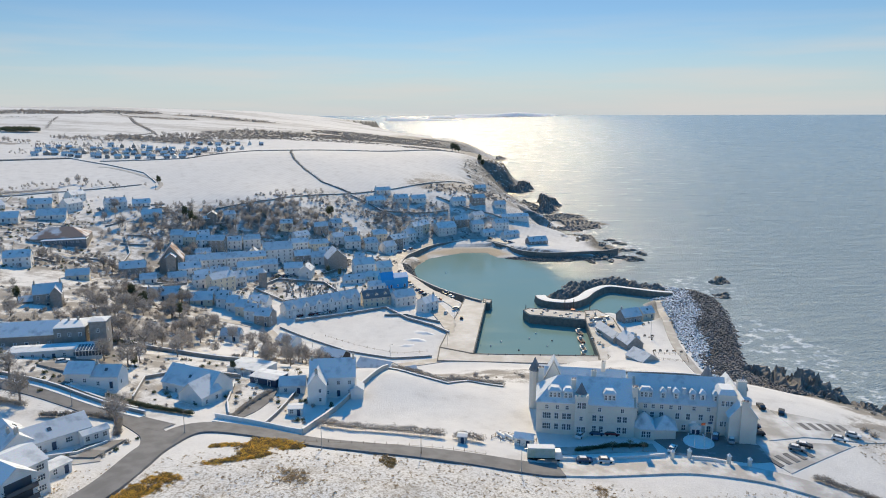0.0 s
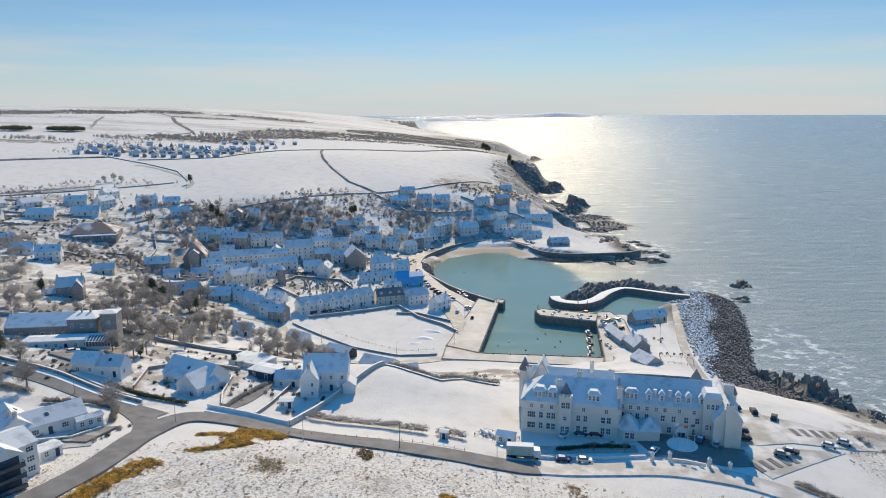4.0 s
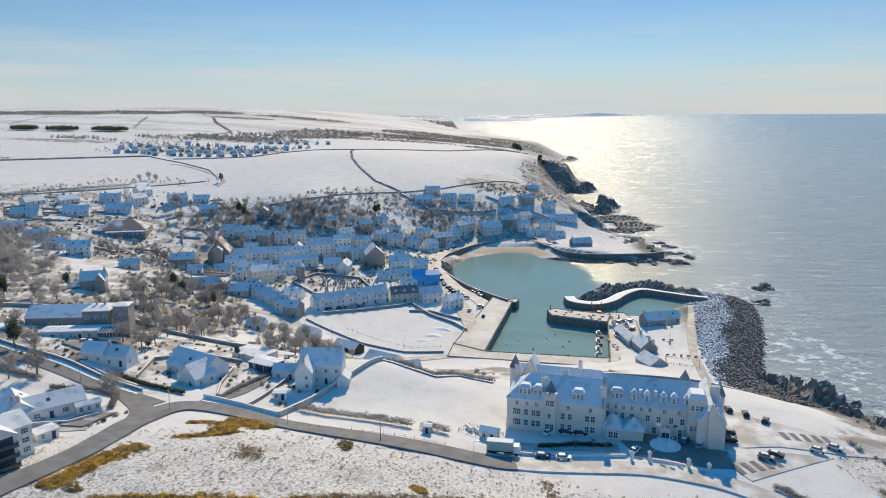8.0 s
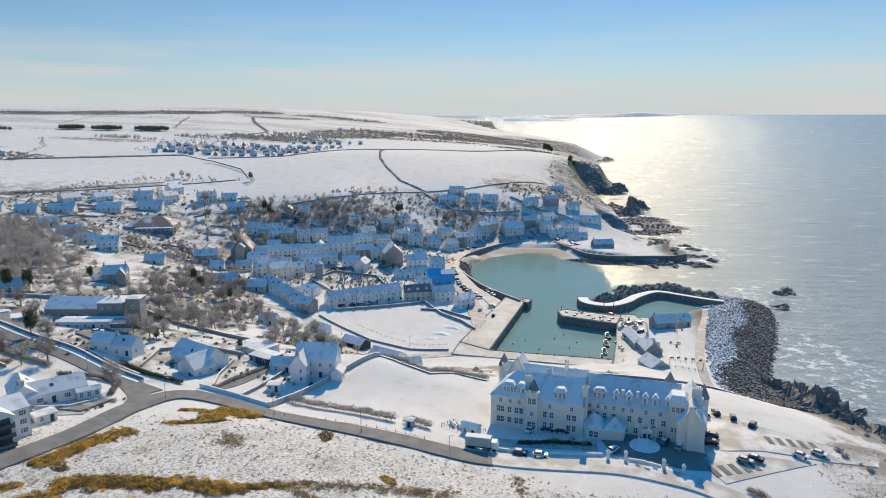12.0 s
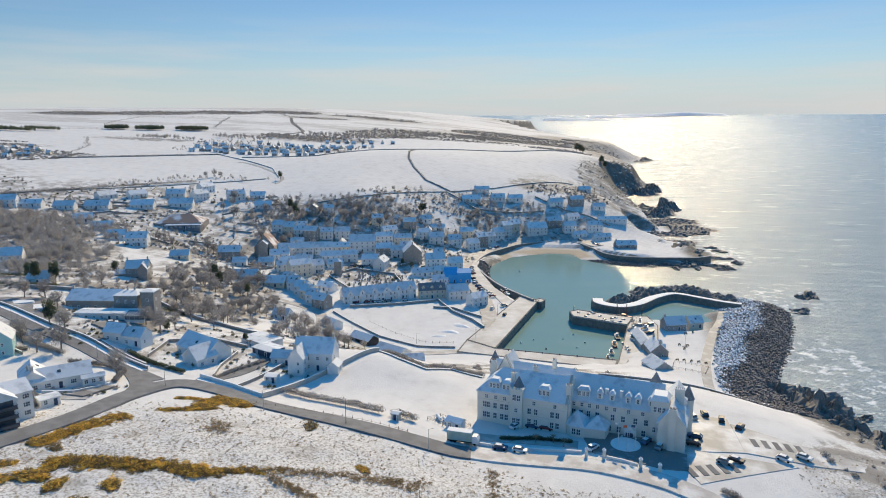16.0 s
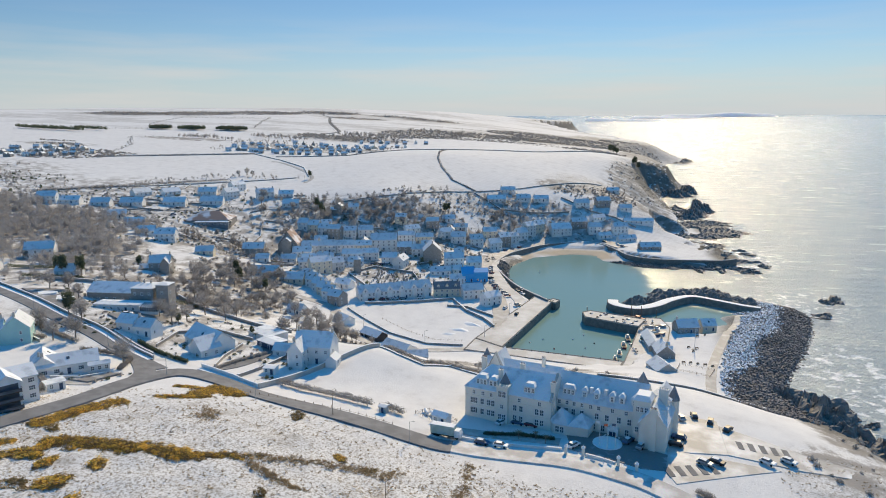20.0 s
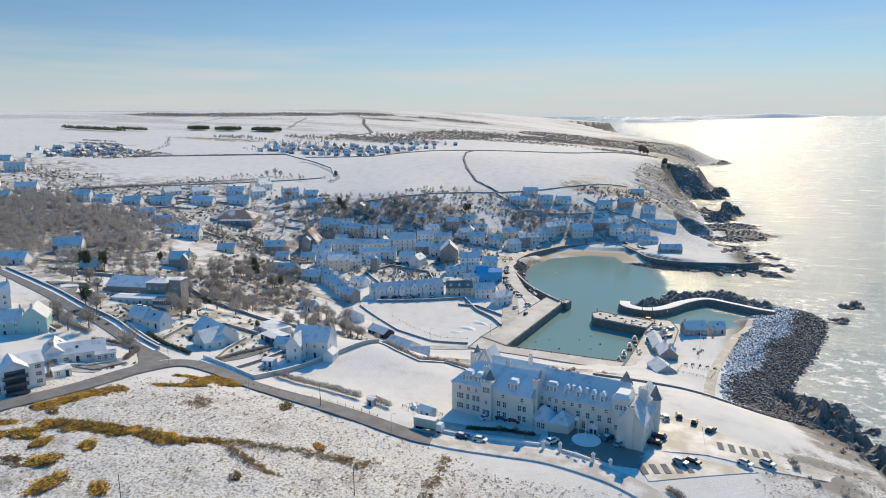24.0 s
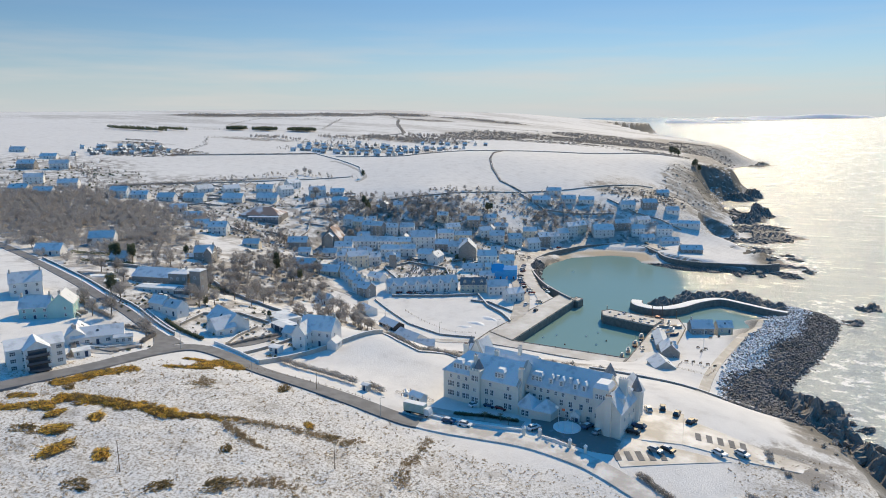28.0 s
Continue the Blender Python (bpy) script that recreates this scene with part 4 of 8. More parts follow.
def block(home, at, L, D, h, rise, wall, roof=None, fronts=3, storeys=2, ends=True, chimneys=2, door=True, over=0.3, hip=0.0, win=(1.1, 1.4, 2), dormers=0, lights=0):
    """One gabled or hipped volume of a house: wall, two roof slopes, windows, door, chimneys. The ridge runs along x; y- is the front."""
    a, b, roof = L / 2, D / 2, roof or ROOF_SNOW
    g = Geo()
    if hip:
        g.box(-a, a, -b, b, -3, h)
    else:
        g.solid([(-a, -b, -3), (-a, b, -3), (-a, b, h), (-a, 0, h + rise), (-a, -b, h)], [(a, -b, -3), (a, b, -3), (a, b, h), (a, 0, h + rise), (a, -b, h)])
    part("wall", g, wall, home, at=at)
    o, drop, t = over, over * rise / b, 0.22
    r = a - hip
    for s in (-1, 1):
        low, top = s * (b + o), h + rise + 0.06
        base = [(-a - o, low, h - drop + 0.06), (a + o, low, h - drop + 0.06), (r + (0 if hip else o), 0, top), (-r - (0 if hip else o), 0, top)]
        part("roof_slope", Geo().solid(base if s > 0 else base[::-1], [(x, y, z + t) for x, y, z in (base if s > 0 else base[::-1])]), roof, home, at=at)
    if hip:
        for s in (-1, 1):
            base = [(s * (a + o), -b - o, h - drop + 0.06), (s * (a + o), b + o, h - drop + 0.06), (s * r, 0, h + rise + 0.06)]
            part("roof_slope", Geo().solid(base if s < 0 else base[::-1], [(x, y, z + t) for x, y, z in (base if s < 0 else base[::-1])]), roof, home, at=at)
    mid = fronts // 2
    for k in range(storeys):
        z = 0.8 + k * (h - 0.3) / storeys
        for i in range(fronts):
            x = -a + L * (i + 0.5) / fronts
            if door and k == 0 and i == mid:
                part("door", DOOR, None, home, at=at @ pose(x, -b, 0.05))
            else:
                part("window", WIN[win], None, home, at=at @ pose(x, -b, z))
        if ends:
            for s in (-1, 1):
                part("window", WIN[(0.9, 1.3, 1)], None, home, at=at @ pose(s * a, -b * 0.35, z, 0, 0, 90 * s))
    for i in range(min(chimneys, 2)):
        part("chimney", CHIMNEY, None, home, at=at @ pose((1 if i else -1) * (r - 0.5), 0, h + rise + 0.2, 0, 0, 90))
    pitch = math.degrees(math.atan2(rise, b))
    for i in range(lights):
        part("skylight", SKYLIGHT, None, home, at=at @ pose(-a + L * (i + 0.6) / (lights + 0.2), -b * 0.6, h + rise * 0.4 + 0.32, -90 + pitch))
    for i in range(dormers):
        x = -a + L * (i + 0.5) / dormers
        m = at @ pose(x, -b * 0.55, h + rise * 0.1)
        d = part("dormer", Geo().solid([(-0.9, -0.9, 0), (0.9, -0.9, 0), (0.9, -0.9, 1.5), (0, -0.9, 2.4), (-0.9, -0.9, 1.5)], [(-0.9, b * 0.5, 0), (0.9, b * 0.5, 0), (0.9, b * 0.5, 1.5), (0, b * 0.5, 2.4), (-0.9, b * 0.5, 1.5)]), wall, home, at=m)
        part("dormer_roof", Geo().solid([(-1.1, -1.1, 1.3), (0, -1.1, 2.4), (0, -1.1, 2.6), (-1.1, -1.1, 1.5)], [(-1.1, b * 0.5, 1.3), (0, b * 0.5, 2.4), (0, b * 0.5, 2.6), (-1.1, b * 0.5, 1.5)])
             .solid([(0, -1.1, 2.4), (1.1, -1.1, 1.3), (1.1, -1.1, 1.5), (0, -1.1, 2.6)], [(0, b * 0.5, 2.4), (1.1, b * 0.5, 1.3), (1.1, b * 0.5, 1.5), (0, b * 0.5, 2.6)]), roof, d)
        part("window", WIN[(0.7, 1.0, 1)], None, d, at=pose(0, -0.92, 0.35))


WALLS = [WHITE, WHITE, WHITE, CREAM, WHITE, STONE]
rng = random.Random(7)
UPPER = [(-146, 435, 18, 12.8, 8, 2), (-135, 441, 18, 12.9, 8, 2), (-123, 447, 18, 12.9, 8, 2), (-111, 452, 18, 12.9, 8, 2), (-98, 462, 18, 19.6, 10, 3), (-80, 460, 14, 12.1, 8, 2),
         (-69, 459, 14, 11.1, 8, 2), (-111, 430, 18, 14.1, 7, 2), (-100, 437, 18, 12.5, 7, 2), (-118, 390, 43, 14.5, 8, 3), (-113, 403, 43, 11.3, 8, 2), (-105, 421, 28, 10.8, 7, 1), (-82, 431, 8, 11.6, 8, 2),
         (-73, 427, 88, 12, 8, 2)]
MIDDLE = [(-37, 438, 18, 13.7, 9, 3), (-24, 444, 18, 10.6, 8, 2), (-169, 473, -2, 8.8, 8, 2), (-160, 473, -2, 8.8, 8, 2), (-150, 471, -2, 9.7, 8, 2), (-140, 467, -2, 10.5, 8, 3), (-131, 475, 18, 10, 7, 2),
          (-120, 481, 18, 11.8, 7, 2), (-87, 484, 18, 13, 7, 2), (-73, 487, 18, 13.5, 7, 2), (-88, 502, 38, 12, 7, 1), (-75, 518, 18, 10.4, 7, 2), (-50, 505, 18, 12, 8, 2), (-37, 512, 28, 11, 8, 2)]
UPHILL = [(-61, 507, 33, 10, 7, 2), (-54, 531, 8, 11.6, 7, 1), (-66, 537, 18, 10.7, 7, 1), (-31, 540, 18, 11.4, 8, 2), (-188, 365, 18, 11.5, 7, 1), (-172, 399, 18, 14.6, 8, 2),
          (-145, 419, 18, 13.3, 8, 2), (-148, 404, 18, 10.5, 7, 1), (-133, 405, 28, 9.8, 7, 2), (-121, 357, 8, 14.7, 8, 1), (-139, 356, 8, 16.3, 9, 1)]
STEPPED = [(-113, 363, -17, 8.2, 8, 2), (-106, 356, -17, 8.2, 8, 2), (-99, 349.5, -17, 8.2, 8, 2), (-92.5, 343, -17, 8.2, 8, 2), (-86.5, 337, -17, 8.2, 8, 2), (-80, 331, -17, 8.4, 8, 2),
           (-90, 365, -17, 11.4, 6, 1), (-88, 296, -7, 8.7, 6, 1)]
ESTATE = [(-309, 448, 18, 18, 9, 1), (-285, 470, 18, 18, 9, 1), (-263, 490, 18, 19, 9, 1), (-326, 480, 70, 16, 8, 1), (-309, 497, 60, 15, 8, 1), (-284, 516, 18, 16, 8, 1), (-261, 515, 70, 14, 8, 2),
          (-270, 541, 70, 14, 8, 2), (-233, 526, 40, 15, 8, 2), (-201, 512, 28, 14, 7, 1), (-291, 408, 38, 13, 8, 1), (-268, 399, 18, 15, 8, 1), (-226, 377, 18, 13.6, 8, 2), (-246, 383, 28, 12.5, 8, 1), (-217, 536, 18, 13, 7, 1)]
OUTER = [(-326, 433, 18, 15, 8, 1), (-348, 425, 18, 16, 8, 1), (-427, 374, 21, 16, 8, 2), (-464, 417, 41, 16, 8, 2), (-518, 489, 41, 18, 8, 2), (-543, 472, 21, 18, 8, 2), (-419, 415, 31, 17, 8, 2),
         (-401, 376, 21, 16, 8, 2), (-597, 542, 21, 19, 8, 1), (-682, 569, 21, 19, 8, 1), (-361, 416, 21, 14.5, 8, 2), (-240, 286, 31, 15, 9, 2), (-236, 246, 21, 15, 8, 1), (-191, 254, 11, 11, 8, 1), (-167, 178, 51, 12.5, 9, 2)]
SEAFRONT = [(-10, 374, 28, 12.7, 8, 2), (4, 362, 48, 11, 7, 2), (-27, 406, 18, 10, 6, 1), (-42, 419, 18, 14, 6, 1), (-23, 517, 43, 11, 8, 2), (-18, 533, 43, 10.4, 8, 3), (-13, 546, 43, 10.6, 8, 2), (-7, 557, 43, 10.5, 8, 2),
            (-1, 567, 43, 9.8, 8, 3), (5, 577, 43, 9.9, 8, 2), (25, 580, 26, 18, 10, 2), (40, 595, 23, 14, 7, 2), (54, 590, 18, 11, 7, 2), (76, 594, 18, 13, 8, 2)]
HEADLAND = [(92, 616, 10, 26, 6, 1), (100, 546, 18, 17, 8, 1), (63, 581, 26, 12, 6, 1), (82, 574, 28, 16, 6, 1), (40, 630, 23, 13, 8, 1), (59, 634, 23, 13, 8, 2), (80, 636, 18, 11.5, 7, 1), (-37, 605, 18, 17, 8, 1),
            (-14, 620, 18, 13, 8, 1), (2, 626, 18, 14, 8, 1), (-31, 633, 18, 14, 7, 1), (67, 693, 18, 12, 7, 1), (56, 609, 38, 13, 7, 1)]


def village_house(x, y, rot, L, D, storeys, group, k):
    wall = STONE if (x, y) == (100, 546) or (group.startswith("distant") and k % 3) else WHITE if group.startswith(("headland", "estate", "houses at")) and k % 5 else WALLS[k % len(WALLS)] if storeys > 1 else WALLS[(k * 2) % 5]
    tone = {"white_render": "white rendered", "cream_render": "cream rendered", "grey_stone": "grey stone"}[wall.name]
    size = {1: "low single storey cottage", 2: "two storey house", 3: "tall three storey house"}[storeys]
    home = thing("house", pose(x, y, z_at(x, y) + 0.1, 0, 0, rot), tone + " " + size + " under a snowy slate roof", "house", group)
    block(home, pose(0, 0, 0), L, D, 2.7 * storeys, D * rng.uniform(0.36, 0.46), wall, fronts=max(2, min(6, round(L / 3.6))), storeys=storeys, chimneys=2 if storeys > 1 else 1, ends=storeys > 1, lights=rng.choice((0, 0, 1, 2)))
    if rng.random() < 0.45:
        block(home, pose(rng.uniform(-0.25, 0.25) * L, D * 0.62, 0, 0, 0, 90), D * 0.8, 4.5, 2.5 * max(1, storeys - 1), 1.7, wall, fronts=1, storeys=1, ends=False, chimneys=0, door=False)
    return home


for group, rows in (("houses of the upper village", UPPER), ("houses of the village centre", MIDDLE), ("houses on the village slope", UPHILL), ("stepped terrace cottages", STEPPED), ("estate bungalows", ESTATE),
                    ("houses at the village edge", OUTER), ("seafront houses", SEAFRONT), ("headland houses", HEADLAND)):
    for k, (x, y, rot, L, D, storeys) in enumerate(rows):
        village_house(x, y, rot, L, D, storeys, group, k)

# the cottages and gardens between the placed houses: smaller infill of the crowded centre
for k in range(62):
    x, y = rng.uniform(-165, -28), rng.uniform(385, 520)
    near = min(math.hypot(x - h[0], y - h[1]) for rows in (UPPER, MIDDLE, UPHILL, SEAFRONT, STEPPED) for h in rows)
    if near > 11.5 and not (-102 < x < -42 and 368 < y < 422) and math.hypot(x + 158, y - 425) > 18 and math.hypot(x + 57, y - 452) > 16 and not (x > -30 and y > 470):
        UPHILL.append((x, y, 18, 9, 7, 1))
        village_house(x, y, rng.choice((8, 18, 18, 28, 100)), rng.uniform(7, 10), 6.5, rng.choice((1, 1, 2)), "infill cottages", k)
ESTATE_ROWS = (((-600, 572), (-533, 662), 10), ((-622, 608), (-566, 690), 10), ((-655, 638), (-600, 716), 9), ((-424, 772), (-252, 770), 17), ((-440, 812), (-246, 808), 18), ((-452, 850), (-240, 858), 16), ((-400, 905), (-225, 925), 13), ((-330, 985), (-215, 1010), 8))
for (ax, ay), (bx, by), n in ESTATE_ROWS:
    for k in range(n):
        u = (k + rng.uniform(0.2, 0.8)) / n
        village_house(ax + (bx - ax) * u, ay + (by - ay) * u + rng.uniform(-8, 8), rng.choice((8, 18, 28, 100, 108)), rng.uniform(4.8, 7.5), 4.4, 1, "distant estate houses", k)

# long white terrace above the green, with a dormer and two bays for each house
terrace = thing("terrace", pose(-55, 358.5, z_at(-55, 355), 0, 0, 35), "long white two storey terrace with dormers above the green", "terrace")
block(terrace, pose(0, 0, 0), 45, 9, 5.6, 3.8, WHITE, fronts=18, storeys=2, chimneys=2, ends=True, door=True, win=(1.0, 1.7, 2))
for i in range(6):
    gab = part("gable", Geo().solid([(-1.7, -4.75, 4.6), (1.7, -4.75, 4.6), (1.7, -4.75, 6.4), (0, -4.75, 8.6), (-1.7, -4.75, 6.4)], [(-1.7, -0.6, 4.6), (1.7, -0.6, 4.6), (1.7, -0.6, 6.4), (0, -0.6, 8.6), (-1.7, -0.6, 6.4)]), WHITE, terrace, at=pose(-18.8 + 7.5 * i, 0, 0))
    for q in (-1, 1):
        ends = [[(q * 2.0, y, 6.1), (0, y, 8.7), (0, y, 8.95), (q * 2.0, y, 6.35)] for y in (-5.0, -0.5)]
        part("gable_roof", Geo().solid(*(ends if q < 0 else ends[::-1])), ROOF_SNOW, gab)
    part("window", WIN[(0.9, 1.3, 1)], None, gab, at=pose(0, -4.76, 5.9))
    part("chimney", CHIMNEY, None, terrace, at=pose(-15 + 7.5 * i, 0, 9.6, 0, 0, 90))
    part("bay", Geo().prism([(-1.4, 0), (-1.0, -1.0), (1.0, -1.0), (1.4, 0)], -1, 5.0), WHITE, terrace, at=pose(-18.8 + 7.5 * i, -4.5, 0))
    part("door", DOOR, None, terrace, at=pose(-16 + 7.5 * i, -4.52, 0))
cream = thing("cream_house", pose(-26, 374, z_at(-26, 374), 0, 0, 20), "cream stone house with gabled dormers and slate roof", "house")
block(cream, pose(0, 0, 0), 16, 8, 5.2, 3.6, CREAM, roof=SLATE, fronts=5, storeys=2, dormers=3)
tarp = thing("blue_clad_house", pose(-17, 412, z_at(-17, 412), 0, 0, 18), "house wrapped in bright blue sheeting and scaffold", "house")
block(tarp, pose(-4, 0, 0), 8, 9, 5.5, 4, BLUETARP, roof=BLUETARP, fronts=2, storeys=1, chimneys=1, ends=False)
block(tarp, pose(4.5, 0, 0), 9, 9, 6.5, 2.0, BLUETARP, roof=BLUETARP, fronts=2, storeys=1, chimneys=0, ends=False)
kirk = thing("stone_hall", pose(-57, 452, z_at(-57, 450), 0, 0, 108), "grey stone church hall with a tall gable", "church")
block(kirk, pose(0, 0, 0), 15, 13, 8, 6, STONE, fronts=4, storeys=1, chimneys=1, win=(1.0, 1.7, 2))
church = thing("church", pose(-158, 426, z_at(-158, 424), 0, 0, 105), "dark stone church with a steep snow dusted roof", "church")
block(church, pose(0, 0, 0), 17, 14, 8, 9, STONE, roof=RUST, fronts=4, storeys=1, chimneys=0, win=(1.0, 1.7, 2))
block(church, pose(-11, 0, 0), 6, 6, 11, 2.5, STONE, fronts=1, storeys=1, chimneys=0, door=False)
tower = thing("round_tower", pose(-96, 402, z_at(-96, 402)), "old round stone church tower with conical cap", "tower")
part("drum", Geo().tube(0, 0, -2, 9.5, 2.7, 2.4, 16), STONE, tower)
part("cap", Geo().tube(0, 0, 9.5, 11.6, 2.8, 0.3, 16), ROOF_SNOW, tower)
school = thing("school", pose(-236, 446, z_at(-236, 440), 0, 0, 15), "low school with a broad hipped rusty roof", "school")
block(school, pose(0, 0, 0), 34, 22, 3.4, 5.5, STONE, roof=RUST, fronts=10, storeys=1, hip=10, chimneys=0, win=(1.7, 1.4, 3))
block(school, pose(4, -9, -0.5), 26, 9, 2.8, 1.2, SLATE, roof=ROOF_SNOW, fronts=8, storeys=1, hip=3, chimneys=0, win=(1.7, 1.4, 3))

# ---- houses on the near hill ----
h = thing("cottage", pose(-101, 192, 33.4, 0, 0, -4), "long white roadside cottage under two snowy roof steps", "house", "near houses")
block(h, pose(-4, 0, 0.6), 8, 6.5, 3.6, 2.6, WHITE, fronts=2, storeys=1, chimneys=0, door=False, lights=0)
block(h, pose(4, 0, -0.3), 8, 6.5, 3.6, 2.6, WHITE, fronts=2, storeys=1, chimneys=1, door=True, lights=1)
h = thing("house", pose(-71.5, 191, 29.6, 0, 0, -28), "broad white house under one large blue-shadowed snowy roof", "house", "near houses")
block(h, pose(-1, 2, 0), 19, 10, 3.4, 4.2, WHITE, fronts=5, storeys=1, chimneys=0, lights=1)
block(h, pose(5.5, -3.5, 0, 0, 0, 90), 8, 9, 3.2, 3.8, WHITE, fronts=2, storeys=1, chimneys=0, door=False)
h = thing("gabled_house", pose(-31, 194, 26.4, 0, 0, 3), "tall white house with a cross gable and chimneys", "house", "near houses")
block(h, pose(1, 4, 0), 14, 8.5, 6.4, 4.6, WHITE, fronts=4, storeys=2, chimneys=2)
block(h, pose(-3.5, -1.5, 0, 0, 0, 90), 8, 5.5, 6.0, 3.6, WHITE, fronts=2, storeys=2, chimneys=1, door=False)
block(h, pose(8.5, 1.0, -0.4, 0, 0, 90), 5, 4, 2.6, 1.5, WHITE, fronts=1, storeys=1, chimneys=0, door=False, ends=False)
block(h, pose(-12, 6, 0), 8, 6, 2.8, 2.0, WHITE, fronts=2, storeys=1, chimneys=0)
h = thing("bungalow", pose(-92.5, 149.5, 35.0, 0, 0, 44), "white bungalow with a mansard roof and glazed porch", "house", "near houses")
block(h, pose(-1, 1, 0), 17, 9, 3.0, 2.6, WHITE, fronts=5, storeys=1, chimneys=1, win=(1.7, 1.4, 3), lights=1)
block(h, pose(-8, 3.5, 0, 0, 0, 90), 12, 7, 3.4, 2.8, WHITE, roof=ROOF_SNOW, fronts=2, storeys=1, chimneys=1, lights=2)
block(h, pose(7.5, -5.2, 0), 6, 3, 2.5, 0.6, WHITE, fronts=3, storeys=1, chimneys=0, door=False, ends=False)
h = thing("apartment_house", pose(-89.5, 121, 36.8, 0, 0, 58), "modern white three storey flats with glazed gable and balconies", "apartment house", "near houses")
block(h, pose(0, 0, 0), 16, 11, 7.2, 2.0, WHITE, fronts=5, storeys=3, chimneys=0, win=(1.7, 1.4, 3))
block(h, pose(0, -4.5, 0, 0, 0, 90), 9, 7, 7.4, 2.4, WHITE, fronts=2, storeys=3, chimneys=0, door=False, ends=False)
for k in range(3):
    b = part("balcony", Geo().box(-3.2, 3.2, -1.5, 0, -0.12, 0), DARK, h, at=pose(0, -9, 0.4 + 2.4 * k))
    part("rail", Geo().box(-3.2, 3.2, -1.5, -1.44, 0.95, 1.02).box(-3.2, -3.14, -1.5, 0, 0.95, 1.02).box(3.14, 3.2, -1.5, 0, 0.95, 1.02), DARK, b)
    part("pane", Geo().box(-3.1, 3.1, -1.48, -1.46, 0.08, 0.92), GLASS, b)
    part("glazing", Geo().box(-2.6, 2.6, -0.06, 0.02, 0.1, 2.1), GLASS, b)
h = thing("teal_house", pose(-134, 163, 35.6, 0, 0, 38), "tall pale teal rendered house with white windows", "house", "near houses")
block(h, pose(4, 3, 0, 0, 0, 90), 11, 9, 5.8, 4.2, TEAL, fronts=3, storeys=2, chimneys=1)
block(h, pose(-5.5, 2, 0), 11, 8, 5.2, 3.8, TEAL, fronts=3, storeys=2, chimneys=2)
h = thing("villa", pose(-165.5, 291, 30.6, 0, 0, 22), "dark stone villa with white quoins and bay windows", "villa", "near houses")
block(h, pose(0, 0, 0), 11, 8, 6.4, 3.6, STONE, fronts=3, storeys=2, chimneys=2, win=(1.0, 1.7, 2))
block(h, pose(3.2, -3, 0, 0, 0, 90), 6, 4.5, 6.2, 3.0, STONE, fronts=1, storeys=2, chimneys=0, door=False, ends=False)
block(h, pose(-8.5, 2, 0), 6, 6, 3.0, 1.8, STONE, fronts=2, storeys=1, chimneys=1, door=False)
h = thing("large_house", pose(-131, 222, 34.2, 0, 0, 8), "rambling old house with towers, flat roofs and conservatory", "house", "near houses")
block(h, pose(-9, 8, 0), 22, 12, 4.4, 3.4, STONE, fronts=6, storeys=1, chimneys=1)
block(h, pose(8, 4, 0), 10, 11, 7.5, 1.0, STONE, fronts=3, storeys=2, chimneys=2, hip=3, door=False)
block(h, pose(17, 2, 0), 5.5, 6, 9.0, 0.4, STONE, fronts=1, storeys=2, chimneys=0, hip=2, door=False)
block(h, pose(4, -7, -0.4), 26, 7, 3.0, 0.5, WHITE, fronts=8, storeys=1, chimneys=0, hip=2)
g = Geo()
for i in range(9):
    x = 13 + i * 1.0
    g.box(x - 0.07, x + 0.07, -12.5, -12.35, 0, 2.6).solid([(x - 0.07, -12.5, 2.6), (x + 0.07, -12.5, 2.6), (x + 0.07, -12.5, 2.72), (x - 0.07, -12.5, 2.72)], [(x - 0.07, -8.5, 3.6), (x + 0.07, -8.5, 3.6), (x + 0.07, -8.5, 3.72), (x - 0.07, -8.5, 3.72)])
part("conservatory_frame", g.box(13, 21, -12.5, -12.35, 2.5, 2.65).box(13, 21, -12.5, -12.35, -0.5, 0.8), FRAME, h)
part("conservatory_glass", Geo().box(13, 21, -12.42, -12.4, 0.6, 2.5).solid([(13, -12.4, 2.6), (21, -12.4, 2.6), (21, -12.4, 2.62), (13, -12.4, 2.62)], [(13, -8.5, 3.6), (21, -8.5, 3.6), (21, -8.5, 3.62), (13, -8.5, 3.62)]), GLASS, h)
for x, y, rot, L, D, hh, label in ((-84, 133.5, 58, 5, 4, 2.3, "small flat roofed garage beside the road"), (-39.5, 181, 3, 4, 3.5, 2.2, "white garden shed with a snowy flat roof"), (-52, 205, -25, 10, 7, 2.6, "blue shadowed flat roofed garage"),
                                   (-60, 216, -25, 14, 9, 2.5, "low flat roofed bungalow thick with snow"), (-20, 262, -28, 15, 9, 3.2, "pale boat shed with a plain snowy roof"), (-40, 283, -30, 13, 7, 2.6, "dark boarded hut beside the road"),
                                   (-8, 252, 20, 9, 7, 2.6, "low shed with a snowy gable roof"), (8.5, 163, -10, 2.2, 2.0, 2.1, "small brick substation hut beside the road"), (26, 166, -20, 5, 3, 2.5, "pale stone outhouse beside the hotel"),
                                   (-63, 300, -35, 10, 7, 2.8, "low cottage beside the bend in the road")):
    h = thing("shed", pose(x, y, z_at(x, y), 0, 0, rot), label, "shed", "sheds and garages")
    # the blue garage gets its shadow as dark blue wall colour
    block(h, pose(0, 0, 0), L, D, hh, 0.25 if "flat" in label or L < 3 else D * 0.3, {"b": BLUEDOOR_AND_SHADE, "d": DARK}.get(label[0], WHITE if L > 3 else PALE_STONE), fronts=2 if L > 3 else 1, storeys=1, chimneys=0, ends=False)

